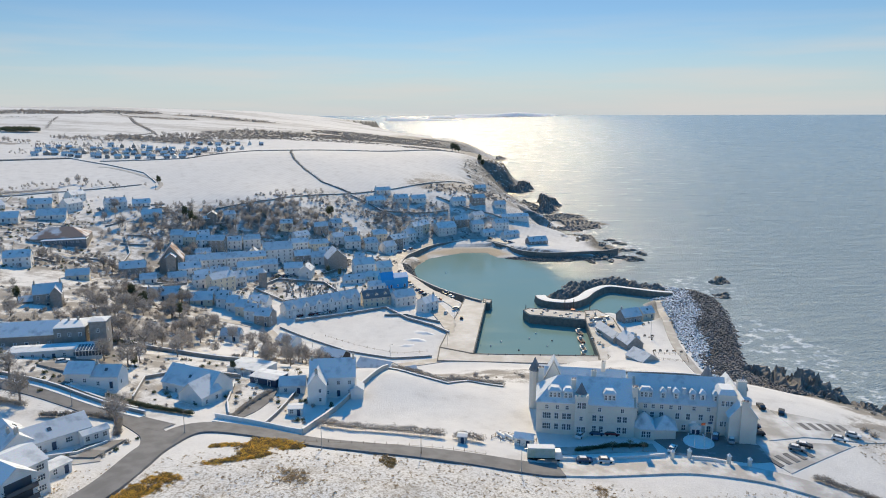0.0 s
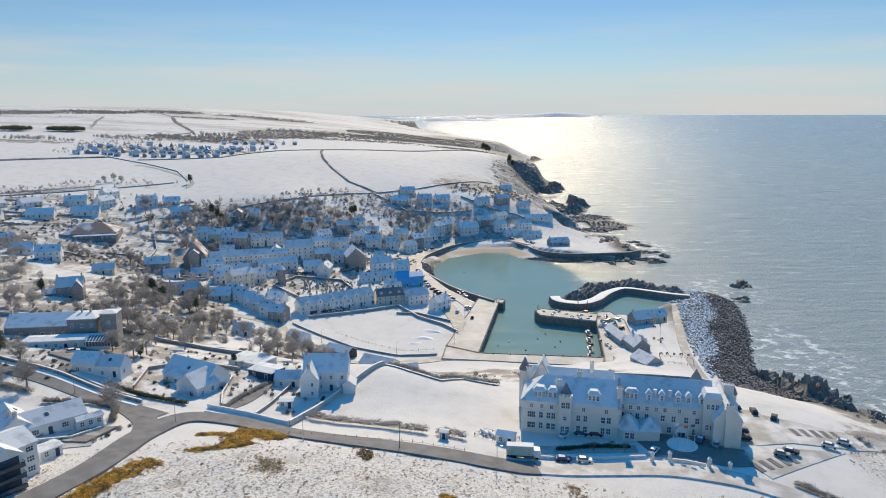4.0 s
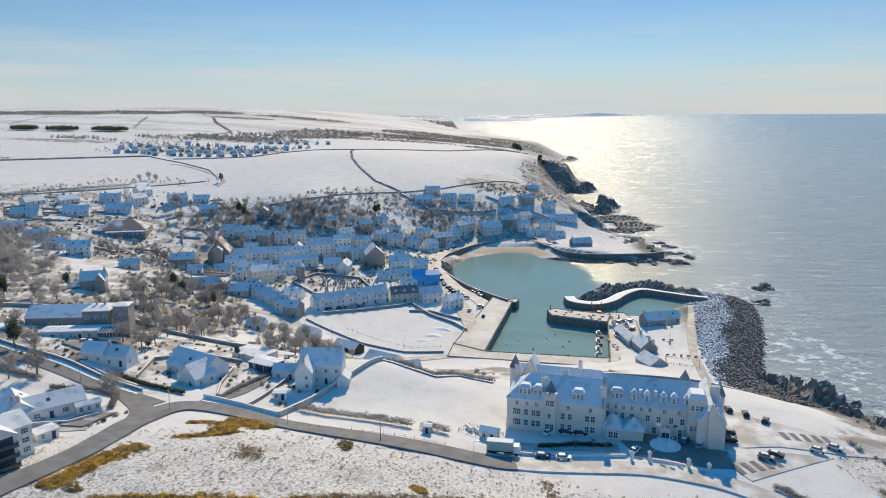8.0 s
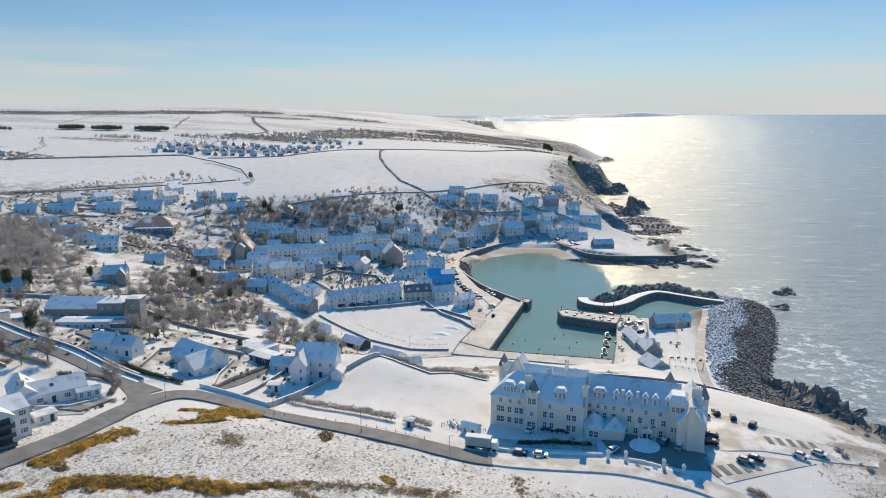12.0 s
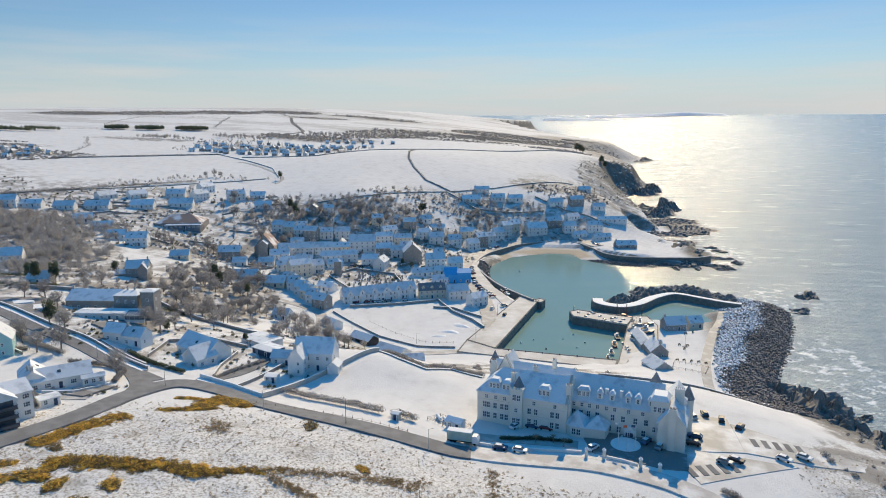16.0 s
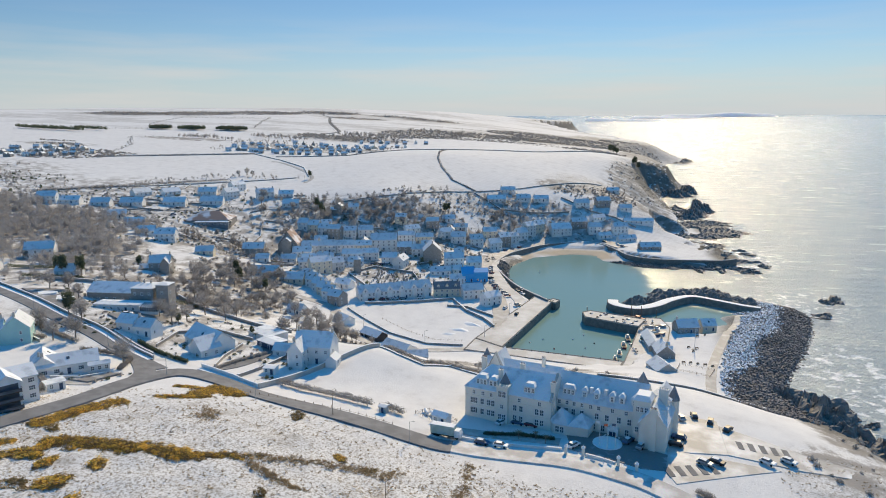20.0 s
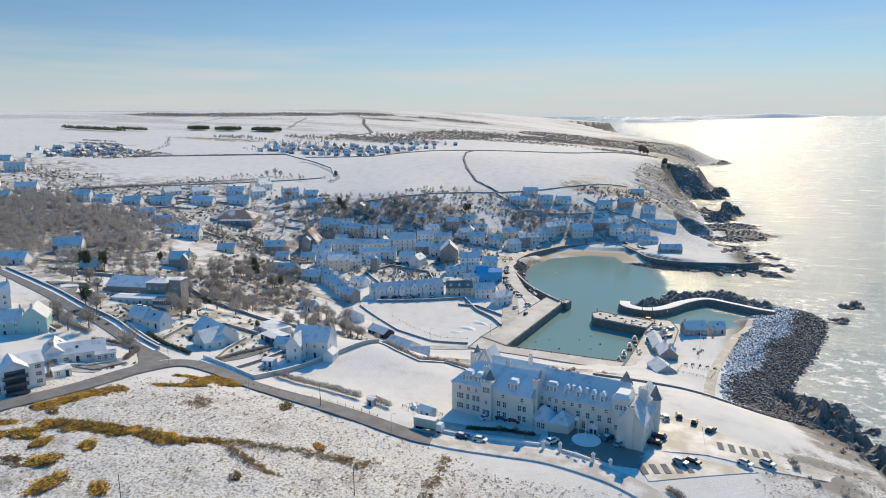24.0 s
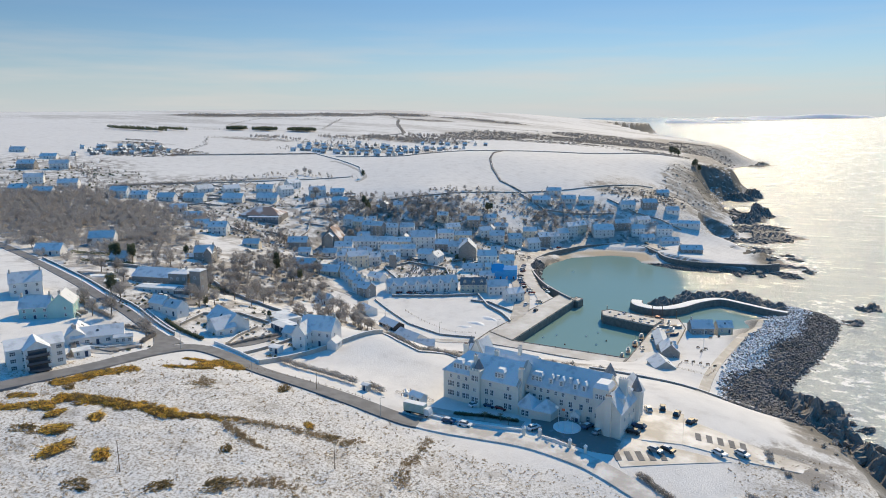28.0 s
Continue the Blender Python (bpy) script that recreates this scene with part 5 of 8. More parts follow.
# harbour buildings
h = thing("harbour_house", pose(111, 336, 4.3, 0, 0, 20), "slate roofed harbour building with a gabled annexe", "harbour building", "harbour buildings")
block(h, pose(0, 0, 0), 11, 7.5, 3.4, 3.4, STONE, fronts=4, storeys=1, chimneys=1)
block(h, pose(12.5, 2, 0), 7.5, 6.5, 3.0, 2.8, CREAM, fronts=2, storeys=1, chimneys=0, lights=1)
h = thing("harbour_cottage", pose(98, 294, 4.3, 0, 0, 100), "stone harbour cottage with dormers and chimneys", "harbour building", "harbour buildings")
block(h, pose(0, 0, 0), 11, 8, 3.6, 3.6, STONE, fronts=3, storeys=1, chimneys=2, dormers=2)
block(h, pose(17, 2, 0), 20, 6, 2.6, 2.2, PALE_STONE, fronts=4, storeys=1, chimneys=0)
h = thing("harbour_shed", pose(96, 271, 4.6, 0, 0, 112), "grey rendered harbour store with a snowy gable roof", "harbour building", "harbour buildings")
block(h, pose(0, 0, 0), 11, 9, 3.6, 3.0, PALE_STONE, fronts=2, storeys=1, chimneys=0, lights=2)
# ---- the hotel on the cliff ----
HOTEL = pose(31.1, 175.8, 21.9, 0, 0, -11.8)
hotel = thing("hotel", HOTEL, "large cream rendered hotel with turrets, dormers and snowy roofs", "hotel")
BAND = Geo().box(0, 1, -0.1, 0.05, 0, 0.22).mesh("string_course", HOTELWALL)


def roof_gable(L, D, h, rise, at, label=""):
    """Two thick slopes along x over a volume whose front is y = 0."""
    for s in (0, 1):
        y0, y1 = (-0.4, D / 2) if s == 0 else (D + 0.4, D / 2)
        z0 = h - 0.4 * rise / (D / 2)
        q = [(-0.3, y0, z0), (L + 0.3, y0, z0), (L + 0.3, y1, h + rise), (-0.3, y1, h + rise)]
        q = q[::-1] if s else q
        part("roof_slope", Geo().solid(q[::-1], [(x, y, z + 0.25) for x, y, z in q[::-1]]), ROOF_SNOW, hotel, at=at)


def body(L, D, h, rise, at, wall=HOTELWALL):
    part("wall", Geo().solid([(0, 0, -4), (0, D, -4), (0, D, h), (0, D / 2, h + rise - 0.1), (0, 0, h)], [(L, 0, -4), (L, D, -4), (L, D, h), (L, D / 2, h + rise - 0.1), (L, 0, h)]), wall, hotel, at=at)


def hotel_windows(xs, zs, at, kind=(1.3, 2.0, 2)):
    for x in xs:
        for z in zs:
            part("window", WIN[kind], None, hotel, at=at @ pose(x, 0, z))


def dormer(x, y, z, w, at):
    d = part("dormer", Geo().box(-w / 2, w / 2, -0.3, 3.4, -0.9, 2.3), FRAME, hotel, at=at @ pose(x, y, z))
    e, r, top = w / 2 + 0.2, max(0.05, w / 2 - 0.6), 3.1
    g = Geo().face([(-e, -0.6, 2.3), (e, -0.6, 2.3), (r, 0.35, top), (-r, 0.35, top)]).face([(e, -0.6, 2.3), (e, 4.2, 2.3), (r, 4.2, top), (r, 0.35, top)])
    g.face([(-e, 4.2, 2.3), (-e, -0.6, 2.3), (-r, 0.35, top), (-r, 4.2, top)]).face([(-r, 0.35, top), (r, 0.35, top), (r, 4.2, top), (-r, 4.2, top)]).face([(-e, -0.6, 2.3), (-e, 4.2, 2.3), (e, 4.2, 2.3), (e, -0.6, 2.3)])
    part("dormer_roof", g, ROOF_SNOW, d)
    n = max(1, round(w / 1.1))
    for i in range(n):
        part("window", WIN[(0.9, 1.6, 2)], None, d, at=pose(-w / 2 + w * (i + 0.5) / n, -0.32, 0.3))


def turret(x, y, r, z0, z1, cone, at):
    t = part("turret", Geo().tube(0, 0, z0, z1, r, r, 10), HOTELWALL, hotel, at=at @ pose(x, y, 0))
    part("cone", Geo().tube(0, 0, z1, z1 + cone, r * 1.15, 0.05, 10), SLATE, t)


def stack(x, y, z0, z1, w, d, pots, at):
    c = part("chimney", Geo().box(-w / 2, w / 2, -d / 2, d / 2, z0, z1).box(-w / 2 - 0.12, w / 2 + 0.12, -d / 2 - 0.12, d / 2 + 0.12, z1, z1 + 0.25), HOTELWALL, hotel, at=at @ pose(x, y, 0))
    for i in range(pots):
        part("chimney_pot", Geo().tube(-w / 2 + w * (i + 0.5) / pots, 0, z1 + 0.25, z1 + 0.8, 0.16, 0.13, 7), RUST, c)


P0 = pose(0, 0, 0)
# left range, its rear range and cross gables
part("wall", Geo().box(0, 28, 0, 13, -4, 9.6), HOTELWALL, hotel)
EAVE, RIDGE = 9.3, 15.2
for q in ([(-0.3, -0.4, EAVE), (28.3, -0.4, EAVE), (28.3, 6.5, RIDGE), (6.2, 6.5, RIDGE)], [(28.3, 13.4, EAVE), (-0.3, 13.4, EAVE), (6.2, 6.5, RIDGE), (28.3, 6.5, RIDGE)], [(-0.3, 13.4, EAVE), (-0.3, -0.4, EAVE), (6.2, 6.5, RIDGE)]):
    part("roof_slope", Geo().solid(q, [(x, y, z + 0.25) for x, y, z in q]), ROOF_SNOW, hotel)
body(26, 10, 9.4, 4.2, pose(0.5, 12.5, 0))
roof_gable(26, 10, 9.4, 4.2, pose(0.5, 12.5, 0))
part("gable_wall", Geo().solid([(27.4, 0, 9.0), (27.4, 13, 9.0), (27.4, 6.5, 16.0)], [(28.4, 0, 9.0), (28.4, 13, 9.0), (28.4, 6.5, 16.0)]), HOTELWALL, hotel)
part("gable_wall", Geo().solid([(1.0, 13.2, 8.5), (8.6, 13.2, 8.5), (4.8, 13.2, 16.6)], [(1.0, 13.9, 8.5), (8.6, 13.9, 8.5), (4.8, 13.9, 16.6)]), HOTELWALL, hotel)
for s in (-1, 1):
    ends = [[(4.8 + s * 3.9, y, 8.5), (4.8, y, 16.7), (4.8, y, 17.1), (4.8 + s * 4.2, y, 8.7)] for y in (13.0, 14.1)]
    part("coping", Geo().solid(*(ends if s < 0 else ends[::-1])), PALE_STONE, hotel)
    slope = [[(4.8 + s * 3.8, y, 9.0), (4.8, y, 16.0), (4.8, y, 16.25), (4.8 + s * 3.8, y, 9.25)] for y in (14.0, 22.0)]
    part("roof_slope", Geo().solid(*(slope if s < 0 else slope[::-1])), ROOF_SNOW, hotel)
for a, b in (((27.9, -0.5, 9.4), (27.9, 6.5, 15.9)), ((27.9, 13.5, 9.4), (27.9, 6.5, 15.9))):
    part("coping", Geo().beam(a, b, 0.42, 0.42, 4), PALE_STONE, hotel)
hotel_windows((2.4, 3.6, 5.8, 8.0, 9.4, 16.6, 18.6, 23.6, 25.2), (1.0, 4.3), P0)
hotel_windows((3.0, 6.0, 8.8, 18.0, 24.4), (7.3,), P0, (1.1, 1.4, 2))
part("tower", Geo().box(11, 14.6, -1.2, 4, -4, 11.6).box(10.8, 14.8, -1.4, 4.2, 11.6, 12.0), HOTELWALL, hotel)
hotel_windows((12.2, 13.5), (1.0, 8.4), pose(0, -1.2, 0))
hotel_windows((12.8,), (4.7,), pose(0, -1.2, 0), (1.1, 1.4, 2))
for i in range(4):
    part("merlon", Geo().box(10.85 + i * 1.1, 11.4 + i * 1.1, -1.4, -1.0, 12.0, 12.6), HOTELWALL, hotel)
turret(12.8, 1.6, 1.4, 11.6, 12.2, 3.2, P0)
turret(-1.0, 20.0, 1.7, -3, 11.4, 4.2, P0)
stack(10.6, 3.5, 9, 15.2, 1.2, 0.9, 2, P0)
stack(28.0, 2.2, -3, 14.4, 1.5, 1.3, 4, P0)
stack(16.5, 7.0, 13.5, 16.8, 1.4, 0.8, 3, P0)
stack(1.0, 13, 8, 14.6, 1.6, 1.0, 4, P0)
stack(20, 17, 12, 16, 1.2, 0.8, 3, P0)
for x, w in ((5.2, 2.9), (9.0, 2.2), (20.8, 2.8)):
    dormer(x, 1.2, 10.3, w * 1.2, P0)
# main range, set back
R0 = pose(27, 5.0, 0)
body(27, 13, 9.2, 6.0, R0)
roof_gable(27, 13, 9.2, 6.0, R0)
hotel_windows((2.0, 4.2, 6.4, 9.0, 13.5, 16.5, 20.0, 23.0), (4.3,), R0)
hotel_windows((2.0, 4.4, 6.6, 9.0, 11.6, 14.0, 18.0, 22.0), (7.2,), R0, (1.1, 1.4, 2))
hotel_windows((12.6, 15.4, 22.4), (0.9,), R0)
for x, w in ((4.6, 2.9), (9.4, 1.3), (13.0, 1.3), (17.6, 1.3), (20.4, 1.3), (24.0, 1.3)):
    dormer(x, 1.2, 9.9, w * 1.25, R0)
for x in (11.2, 15.4):
    part("vent_shaft", Geo().box(-0.5, 0.5, 0, 1.6, 0, 2.4), ROOF_SNOW, hotel, at=R0 @ pose(x, 2.0, 10.6))
turret(24, 13.6, 1.9, 8, 12.2, 4.0, R0)
porch = part("porch", Geo().box(-1.5, 1.5, -1.3, 0, -0.5, 2.9).solid([(-1.7, -1.5, 2.9), (1.7, -1.5, 2.9), (0, -1.5, 4.1)], [(-1.7, 0, 2.9), (1.7, 0, 2.9), (0, 0, 4.1)]), FRAME, hotel, at=R0 @ pose(18.6, 0, 0))
part("door", DOOR, None, porch, at=pose(-0.5, -1.32, 0))
part("door", DOOR, None, porch, at=pose(0.6, -1.32, 0))
for s in (-1, 1):
    part("stair_wall", Geo().solid([(s * 1.9 - 0.2, -1.4, -0.5), (s * 1.9 + 0.2, -1.4, -0.5), (s * 1.9 + 0.2, -1.4, 1.0), (s * 1.9 - 0.2, -1.4, 1.0)], [(s * 2.6 - 0.2, -4.4, -0.5), (s * 2.6 + 0.2, -4.4, -0.5), (s * 2.6 + 0.2, -4.4, 0.5), (s * 2.6 - 0.2, -4.4, 0.5)]), FRAME, porch)
# low pavilion with two pointed roofs
part("pavilion_wall", Geo().prism([(27.8, 5.2), (27.8, 0.6), (29.4, -1.2), (33.4, -1.2), (39.4, -0.4), (39.8, 5.2)], -3, 3.4), HOTELWALL, hotel)
for (cx, cy, top, ring) in ((30.8, 2.0, 7.2, [(27.4, 5.4), (27.4, 0.4), (29.2, -1.6), (33.6, -1.6), (34.2, 5.4)]), (36.6, 2.4, 6.4, [(33.6, 5.4), (33.6, -1.5), (39.8, -0.8), (40.2, 5.4)])):
    for a, b in zip(ring, ring[1:] + ring[:1]):
        part("pavilion_roof", Geo().solid([(*a, 3.4), (*b, 3.4), (cx, cy, top)], [(*a, 3.6), (*b, 3.6), (cx, cy, top + 0.2)]), ROOF_SNOW, hotel)
hotel_windows((30.4, 31.8), (0.9,), pose(0, -1.2, 0))
# square tower and projecting wing
part("tower", Geo().box(51.2, 56, 3.4, 9.5, -4, 13.2), HOTELWALL, hotel)
part("tower_roof", Geo().prism([(51, 3.2), (56.2, 3.2), (56.2, 9.7), (51, 9.7)], 13.2, 14.6, 0, [(51.8, 4.2), (55.4, 4.2), (55.4, 8.7), (51.8, 8.7)]), ROOF_SNOW, hotel)
hotel_windows((52.4, 53.6, 54.8), (3.6, 9.8), pose(0, 3.4, 0), (1.0, 1.7, 2))
WING = pose(61, 0, 0, 0, 0, 90)
body(22, 7.4, 8.4, 4.6, WING)
roof_gable(22, 7.4, 8.4, 4.6, WING)
stack(57.4, -0.2, -3, 12.8, 1.9, 1.1, 5, P0)
stack(58.5, 9.0, 10, 15.4, 2.6, 1.2, 5, P0)
turret(60.6, 15.5, 1.6, -3, 10.4, 4.4, P0)
for y in (4, 8, 12, 16):
    for z in (1.0, 4.4):
        part("window", WIN[(0.9, 1.3, 1)], None, hotel, at=pose(61, y, z, 0, 0, 90))
dormer(5.0, 1.0, 9.2, 1.6, WING)
dormer(12.0, 1.0, 9.2, 1.6, WING)
for x0, x1, y in ((0, 10.8, 0), (14.8, 27.3, 0), (28.6, 51, 5.0)):
    for z in (3.7, 6.8):
        b = part("string_course", BAND, None, hotel, at=pose(x0, y, z))
        b.scale = (x1 - x0, 1, 1)
strip("forecourt", [(26, 162), (45, 163.5), (62, 163)], 4.5, ROADSNOW, "hotel forecourt with wheel tracks in blue-shadowed snow", category="forecourt")


def patch(name, corners, mat, label, category, lift_by=0.2, n=14):
    """A paved area laid over the land between four corners, with a low edge."""
    a, b, c, d = [Vector((x, y, 0)) for x, y in corners]
    g, k = Geo(), n + 3
    rows = [-0.02] + [i / n for i in range(n + 1)] + [1.02]
    flat = [(a.lerp(b, u).lerp(d.lerp(c, u), w), u, w) for w in rows for u in rows]
    for (p, u, w), z in zip(flat, heights([f[0] for f in flat])):
        g.v.append((p.x, p.y, z + (lift_by if 0 <= u <= 1 and 0 <= w <= 1 else -0.3)))
    for j in range(k - 1):
        for i in range(k - 1):
            q = j * k + i
            g.f.append((q, q + 1, q + k + 1, q + k))
            g.m.append(0)
    return tagged(part(name, g, mat), label, category, kind="structure")


GRAVEL = "brown gravel court cleared between snowy lawns"
patch("gravel_court", [(-143, 197), (-142, 212), (-164, 227), (-182, 217)], COURTYARD, GRAVEL, "drive", 0.65)
patch("gravel_court", [(-106, 193), (-101, 208), (-118, 229), (-124, 202)], COURTYARD, GRAVEL, "drive", 0.65)
patch("gravel_court", [(-79, 141), (-76.5, 152), (-84, 150), (-86, 141)], COURTYARD, "cleared grey drive beside the bungalow", "drive", 0.6, 6)
COURT, PARKED = "dark swept asphalt forecourt before the hotel door", "wet asphalt car park half covered with snow"
patch("forecourt", [(66, 158.5), (84.5, 153.2), (84, 169.5), (62, 174)], COURTYARD, COURT, "forecourt")
patch("forecourt", [(84.5, 153.2), (90.5, 154), (91.5, 162.5), (84, 164.5)], COURTYARD, COURT, "forecourt", 0.24)
patch("car_park", [(91.6, 164.5), (108, 168.5), (107.5, 190.5), (97.5, 191)], CARPARK, PARKED, "car park")
patch("car_park", [(108, 168.5), (127, 167.5), (131, 177), (107.8, 187)], CARPARK, PARKED, "car park", 0.23)
patch("car_park", [(90.6, 154), (93, 148.5), (121, 165), (91.6, 165.5)], CARPARK, PARKED, "car park", 0.17)
patch("car_park", [(127, 167.5), (144, 170), (146, 175), (131, 177)], CARPARK, PARKED, "car park", 0.2)
for k in range(5):
    x, y = 91.5 + 2.9 * k, 151.2 + 1.35 * k
    patch("parking_bay", [(x, y), (x + 1.5, y + 0.7), (x - 0.2, y + 4.9), (x - 1.7, y + 4.2)], ASPHALT, "bare wet parking bay between strips of snow", "parking bay", 0.27, 4)
for k in range(5):
    x, y = 111.5 + 3.1 * k, 173.4 + 0.1 * k
    patch("parking_bay", [(x, y), (x + 1.6, y), (x + 1.2, y + 4.6), (x - 0.4, y + 4.6)], ASPHALT, "bare wet parking bay between strips of snow", "parking bay", 0.3, 4)
# ---- rocks, boulders, trees, gorse, hedges ----
nrng = np.random.default_rng(11)


def rock_mesh(seed, n=30, rings=11):
    """A craggy mound, about two metres across and one high."""
    g, r = Geo(), random.Random(seed)
    ph = [r.uniform(0, 6.3) for _ in range(6)]
    for j in range(rings + 1):
        u = j / rings
        for i in range(n):
            a = 2 * math.pi * i / n
            crag = noise.fractal(Vector((math.cos(a) * 1.6 + seed * 9, math.sin(a) * 1.6, u * 1.8)), 0.6, 2.2, 5)
            k = 1 + 0.34 * crag + 0.22 * math.sin(2 * a + ph[0]) + 0.16 * math.sin(3 * a + ph[1] + u * 2) + 0.12 * math.sin(5 * a + ph[2]) + r.uniform(-0.03, 0.03)
            rad = k * math.cos(u * math.pi / 2 * 0.96) ** 0.7
            g.v.append((rad * math.cos(a), rad * math.sin(a), -0.25 + 1.2 * math.sin(u * math.pi / 2) * (0.7 + 0.35 * math.sin(a + ph[3]) + 0.4 * crag + r.uniform(-0.05, 0.05))))
    for j in range(rings):
        for i in range(n):
            a, b = j * n + i, j * n + (i + 1) % n
            g.f += [(a, b, b + n), (a, b + n, a + n)]
            g.m += [0, 0]
    g.f.append(tuple(range(rings * n, rings * n + n)))
    g.m.append(0)
    return g


ROCKS = [rock_mesh(k).mesh("rock", ROCK) for k in range(5)]


def rock(x, y, sx, sy, sz, k, z=None, label="dark craggy sea rock wet at its foot"):
    ob = new("rock", ROCKS[k % 5])
    ob.matrix_basis = pose(x, y, (z_at(x, y) if z is None else z) - 0.1 * sz, 0, 0, k * 67) @ Matrix.Diagonal((sx, sy, sz, 1))
    return tagged(ob, label, "rock", "shore rocks")


for k, (x, y, sx, sy, sz) in enumerate([(190, 396, 7, 5, 2.5), (206, 432, 8, 5, 3.5), (201, 428, 4, 3, 2.5), (143, 265, 7, 6, 6), (148, 258, 10, 8, 8), (151, 249, 13, 10, 10), (155, 241, 13, 10, 9), (161, 234, 11, 8, 6), (147, 269, 5, 4, 4), (166, 228, 9, 7, 5),
                                        (164, 253, 4, 2.4, 1.6), (170, 247.5, 3.4, 2.4, 1.8), (167, 261, 1.6, 1, 0.8), (178, 214, 6, 5, 4)]):
    rock(x, y, sx, sy, sz, k, 0.0)
for k in range(44):
    x, y, s = [(nrng.uniform(108, 172), nrng.uniform(500, 514), 1), (nrng.uniform(140, 185), nrng.uniform(515, 590), 1.2), (nrng.uniform(135, 192), nrng.uniform(640, 745), 1.4), (nrng.uniform(135, 180), nrng.uniform(770, 870), 1.9)][k % 4]
    rock(x, y, s * nrng.uniform(4, 8), s * nrng.uniform(3, 6), s * nrng.uniform(1.2, 2.6), k, 0.0)


def scatter_stones(name, places, low, high, mat, label, category):
    """Many small angular stones as one surface."""
    n = len(places)
    corner = np.array([(-1, -1, -1), (1, -1, -1), (1, 1, -1), (-1, 1, -1), (-0.5, -0.5, 1), (0.5, -0.6, 1), (0.6, 0.45, 1), (-0.45, 0.55, 1)], float)
    quads = np.array([(0, 3, 2, 1), (4, 5, 6, 7), (0, 1, 5, 4), (1, 2, 6, 5), (2, 3, 7, 6), (3, 0, 4, 7)])
    p = np.array([q[:2] for q in places])
    z = height(p[:, 0], p[:, 1])
    size = nrng.uniform(low, high, (n, 3)) * (1, 0.8, 0.6)
    ang = nrng.uniform(0, 6.3, n)
    v = corner[None] * size[:, None] + nrng.normal(0, 0.2, (n, 8, 3)) * size[:, None]
    c, s = np.cos(ang)[:, None], np.sin(ang)[:, None]
    x = v[..., 0] * c - v[..., 1] * s + p[:, 0:1]
    y = v[..., 0] * s + v[..., 1] * c + p[:, 1:2]
    vv = np.stack([x, y, v[..., 2] + z[:, None] + size[:, 2:3] * nrng.uniform(0.0, 1.1, (n, 1))], -1).reshape(-1, 3)
    ff = (quads[None] + np.arange(n)[:, None, None] * 8).reshape(-1, 4)
    me = bpy.data.meshes.new(name)
    me.from_pydata(vv.tolist(), [], ff.tolist())
    me.materials.append(mat)
    return tagged(new(name, me), label, category, kind="stuff")


bank = nrng.uniform((112, 232), (188, 425), (52000, 2))
bd = coast_distance(bank[:, 0], bank[:, 1])
edge = np.interp(bank[:, 1], (232, 262, 305, 376, 400), (121, 119, 127, 145, 158)) + nrng.normal(0, 0.7, len(bank))
keep = (bd > -5) & (bank[:, 0] > edge) & (bank[:, 1] < 418)
bank = bank[keep]
inner = bank[:, 0] < np.interp(bank[:, 1], (240, 255, 280, 315, 387), (118, 121, 130, 142, 168)) + nrng.normal(0, 1.5, len(bank)) + 2 * np.sin(bank[:, 1] * 0.11)
scatter_stones("boulders", bank[~inner][:7000], 0.4, 1.05, BOULDER, "brown black boulders of the storm beach", "boulders")
scatter_stones("boulders", bank[inner][:4200], 0.4, 0.95, SNOWSTONE, "boulders of the storm beach under thin snow", "boulders")
slope = nrng.uniform((0, 0), (1, 1), (1100, 2))
inside = nrng.uniform((0, 0), (1, 1), (700, 2))
scatter_stones("boulders", [(116 + 36 * u, 408 - 12 * u - 3 - 7 * w) for u, w in inside], 0.4, 0.9, SNOWSTONE, "snowy boulders heaped inside the breakwater", "boulders")
scatter_stones("boulders", [(118 + 40 * u, 404 - 14 * u * u + 12 * w + 6) for u, w in slope], 0.4, 0.9, BOULDER, "boulders heaped against the breakwater", "boulders")
shore = nrng.uniform(70, 170, 1500)
scatter_stones("boulders", [(x, 516 - 0.14 * (x - 70) + nrng.uniform(-9, 2) + (8 if x > 140 else 0)) for x in shore], 0.4, 1.0, BOULDER, "dark stones below the seawall", "boulders")
scatter_stones("boulders", [(float(np.interp(400 + 82 * u, (400, 418, 460, 482), (18, 7, -11, -12.5))) + 1.5 + 8 * w, 400 + 82 * u) for u, w in nrng.uniform((0, 0), (1, 1), (700, 2))], 0.4, 1.0, BOULDER, "dark stones below the promenade", "boulders")


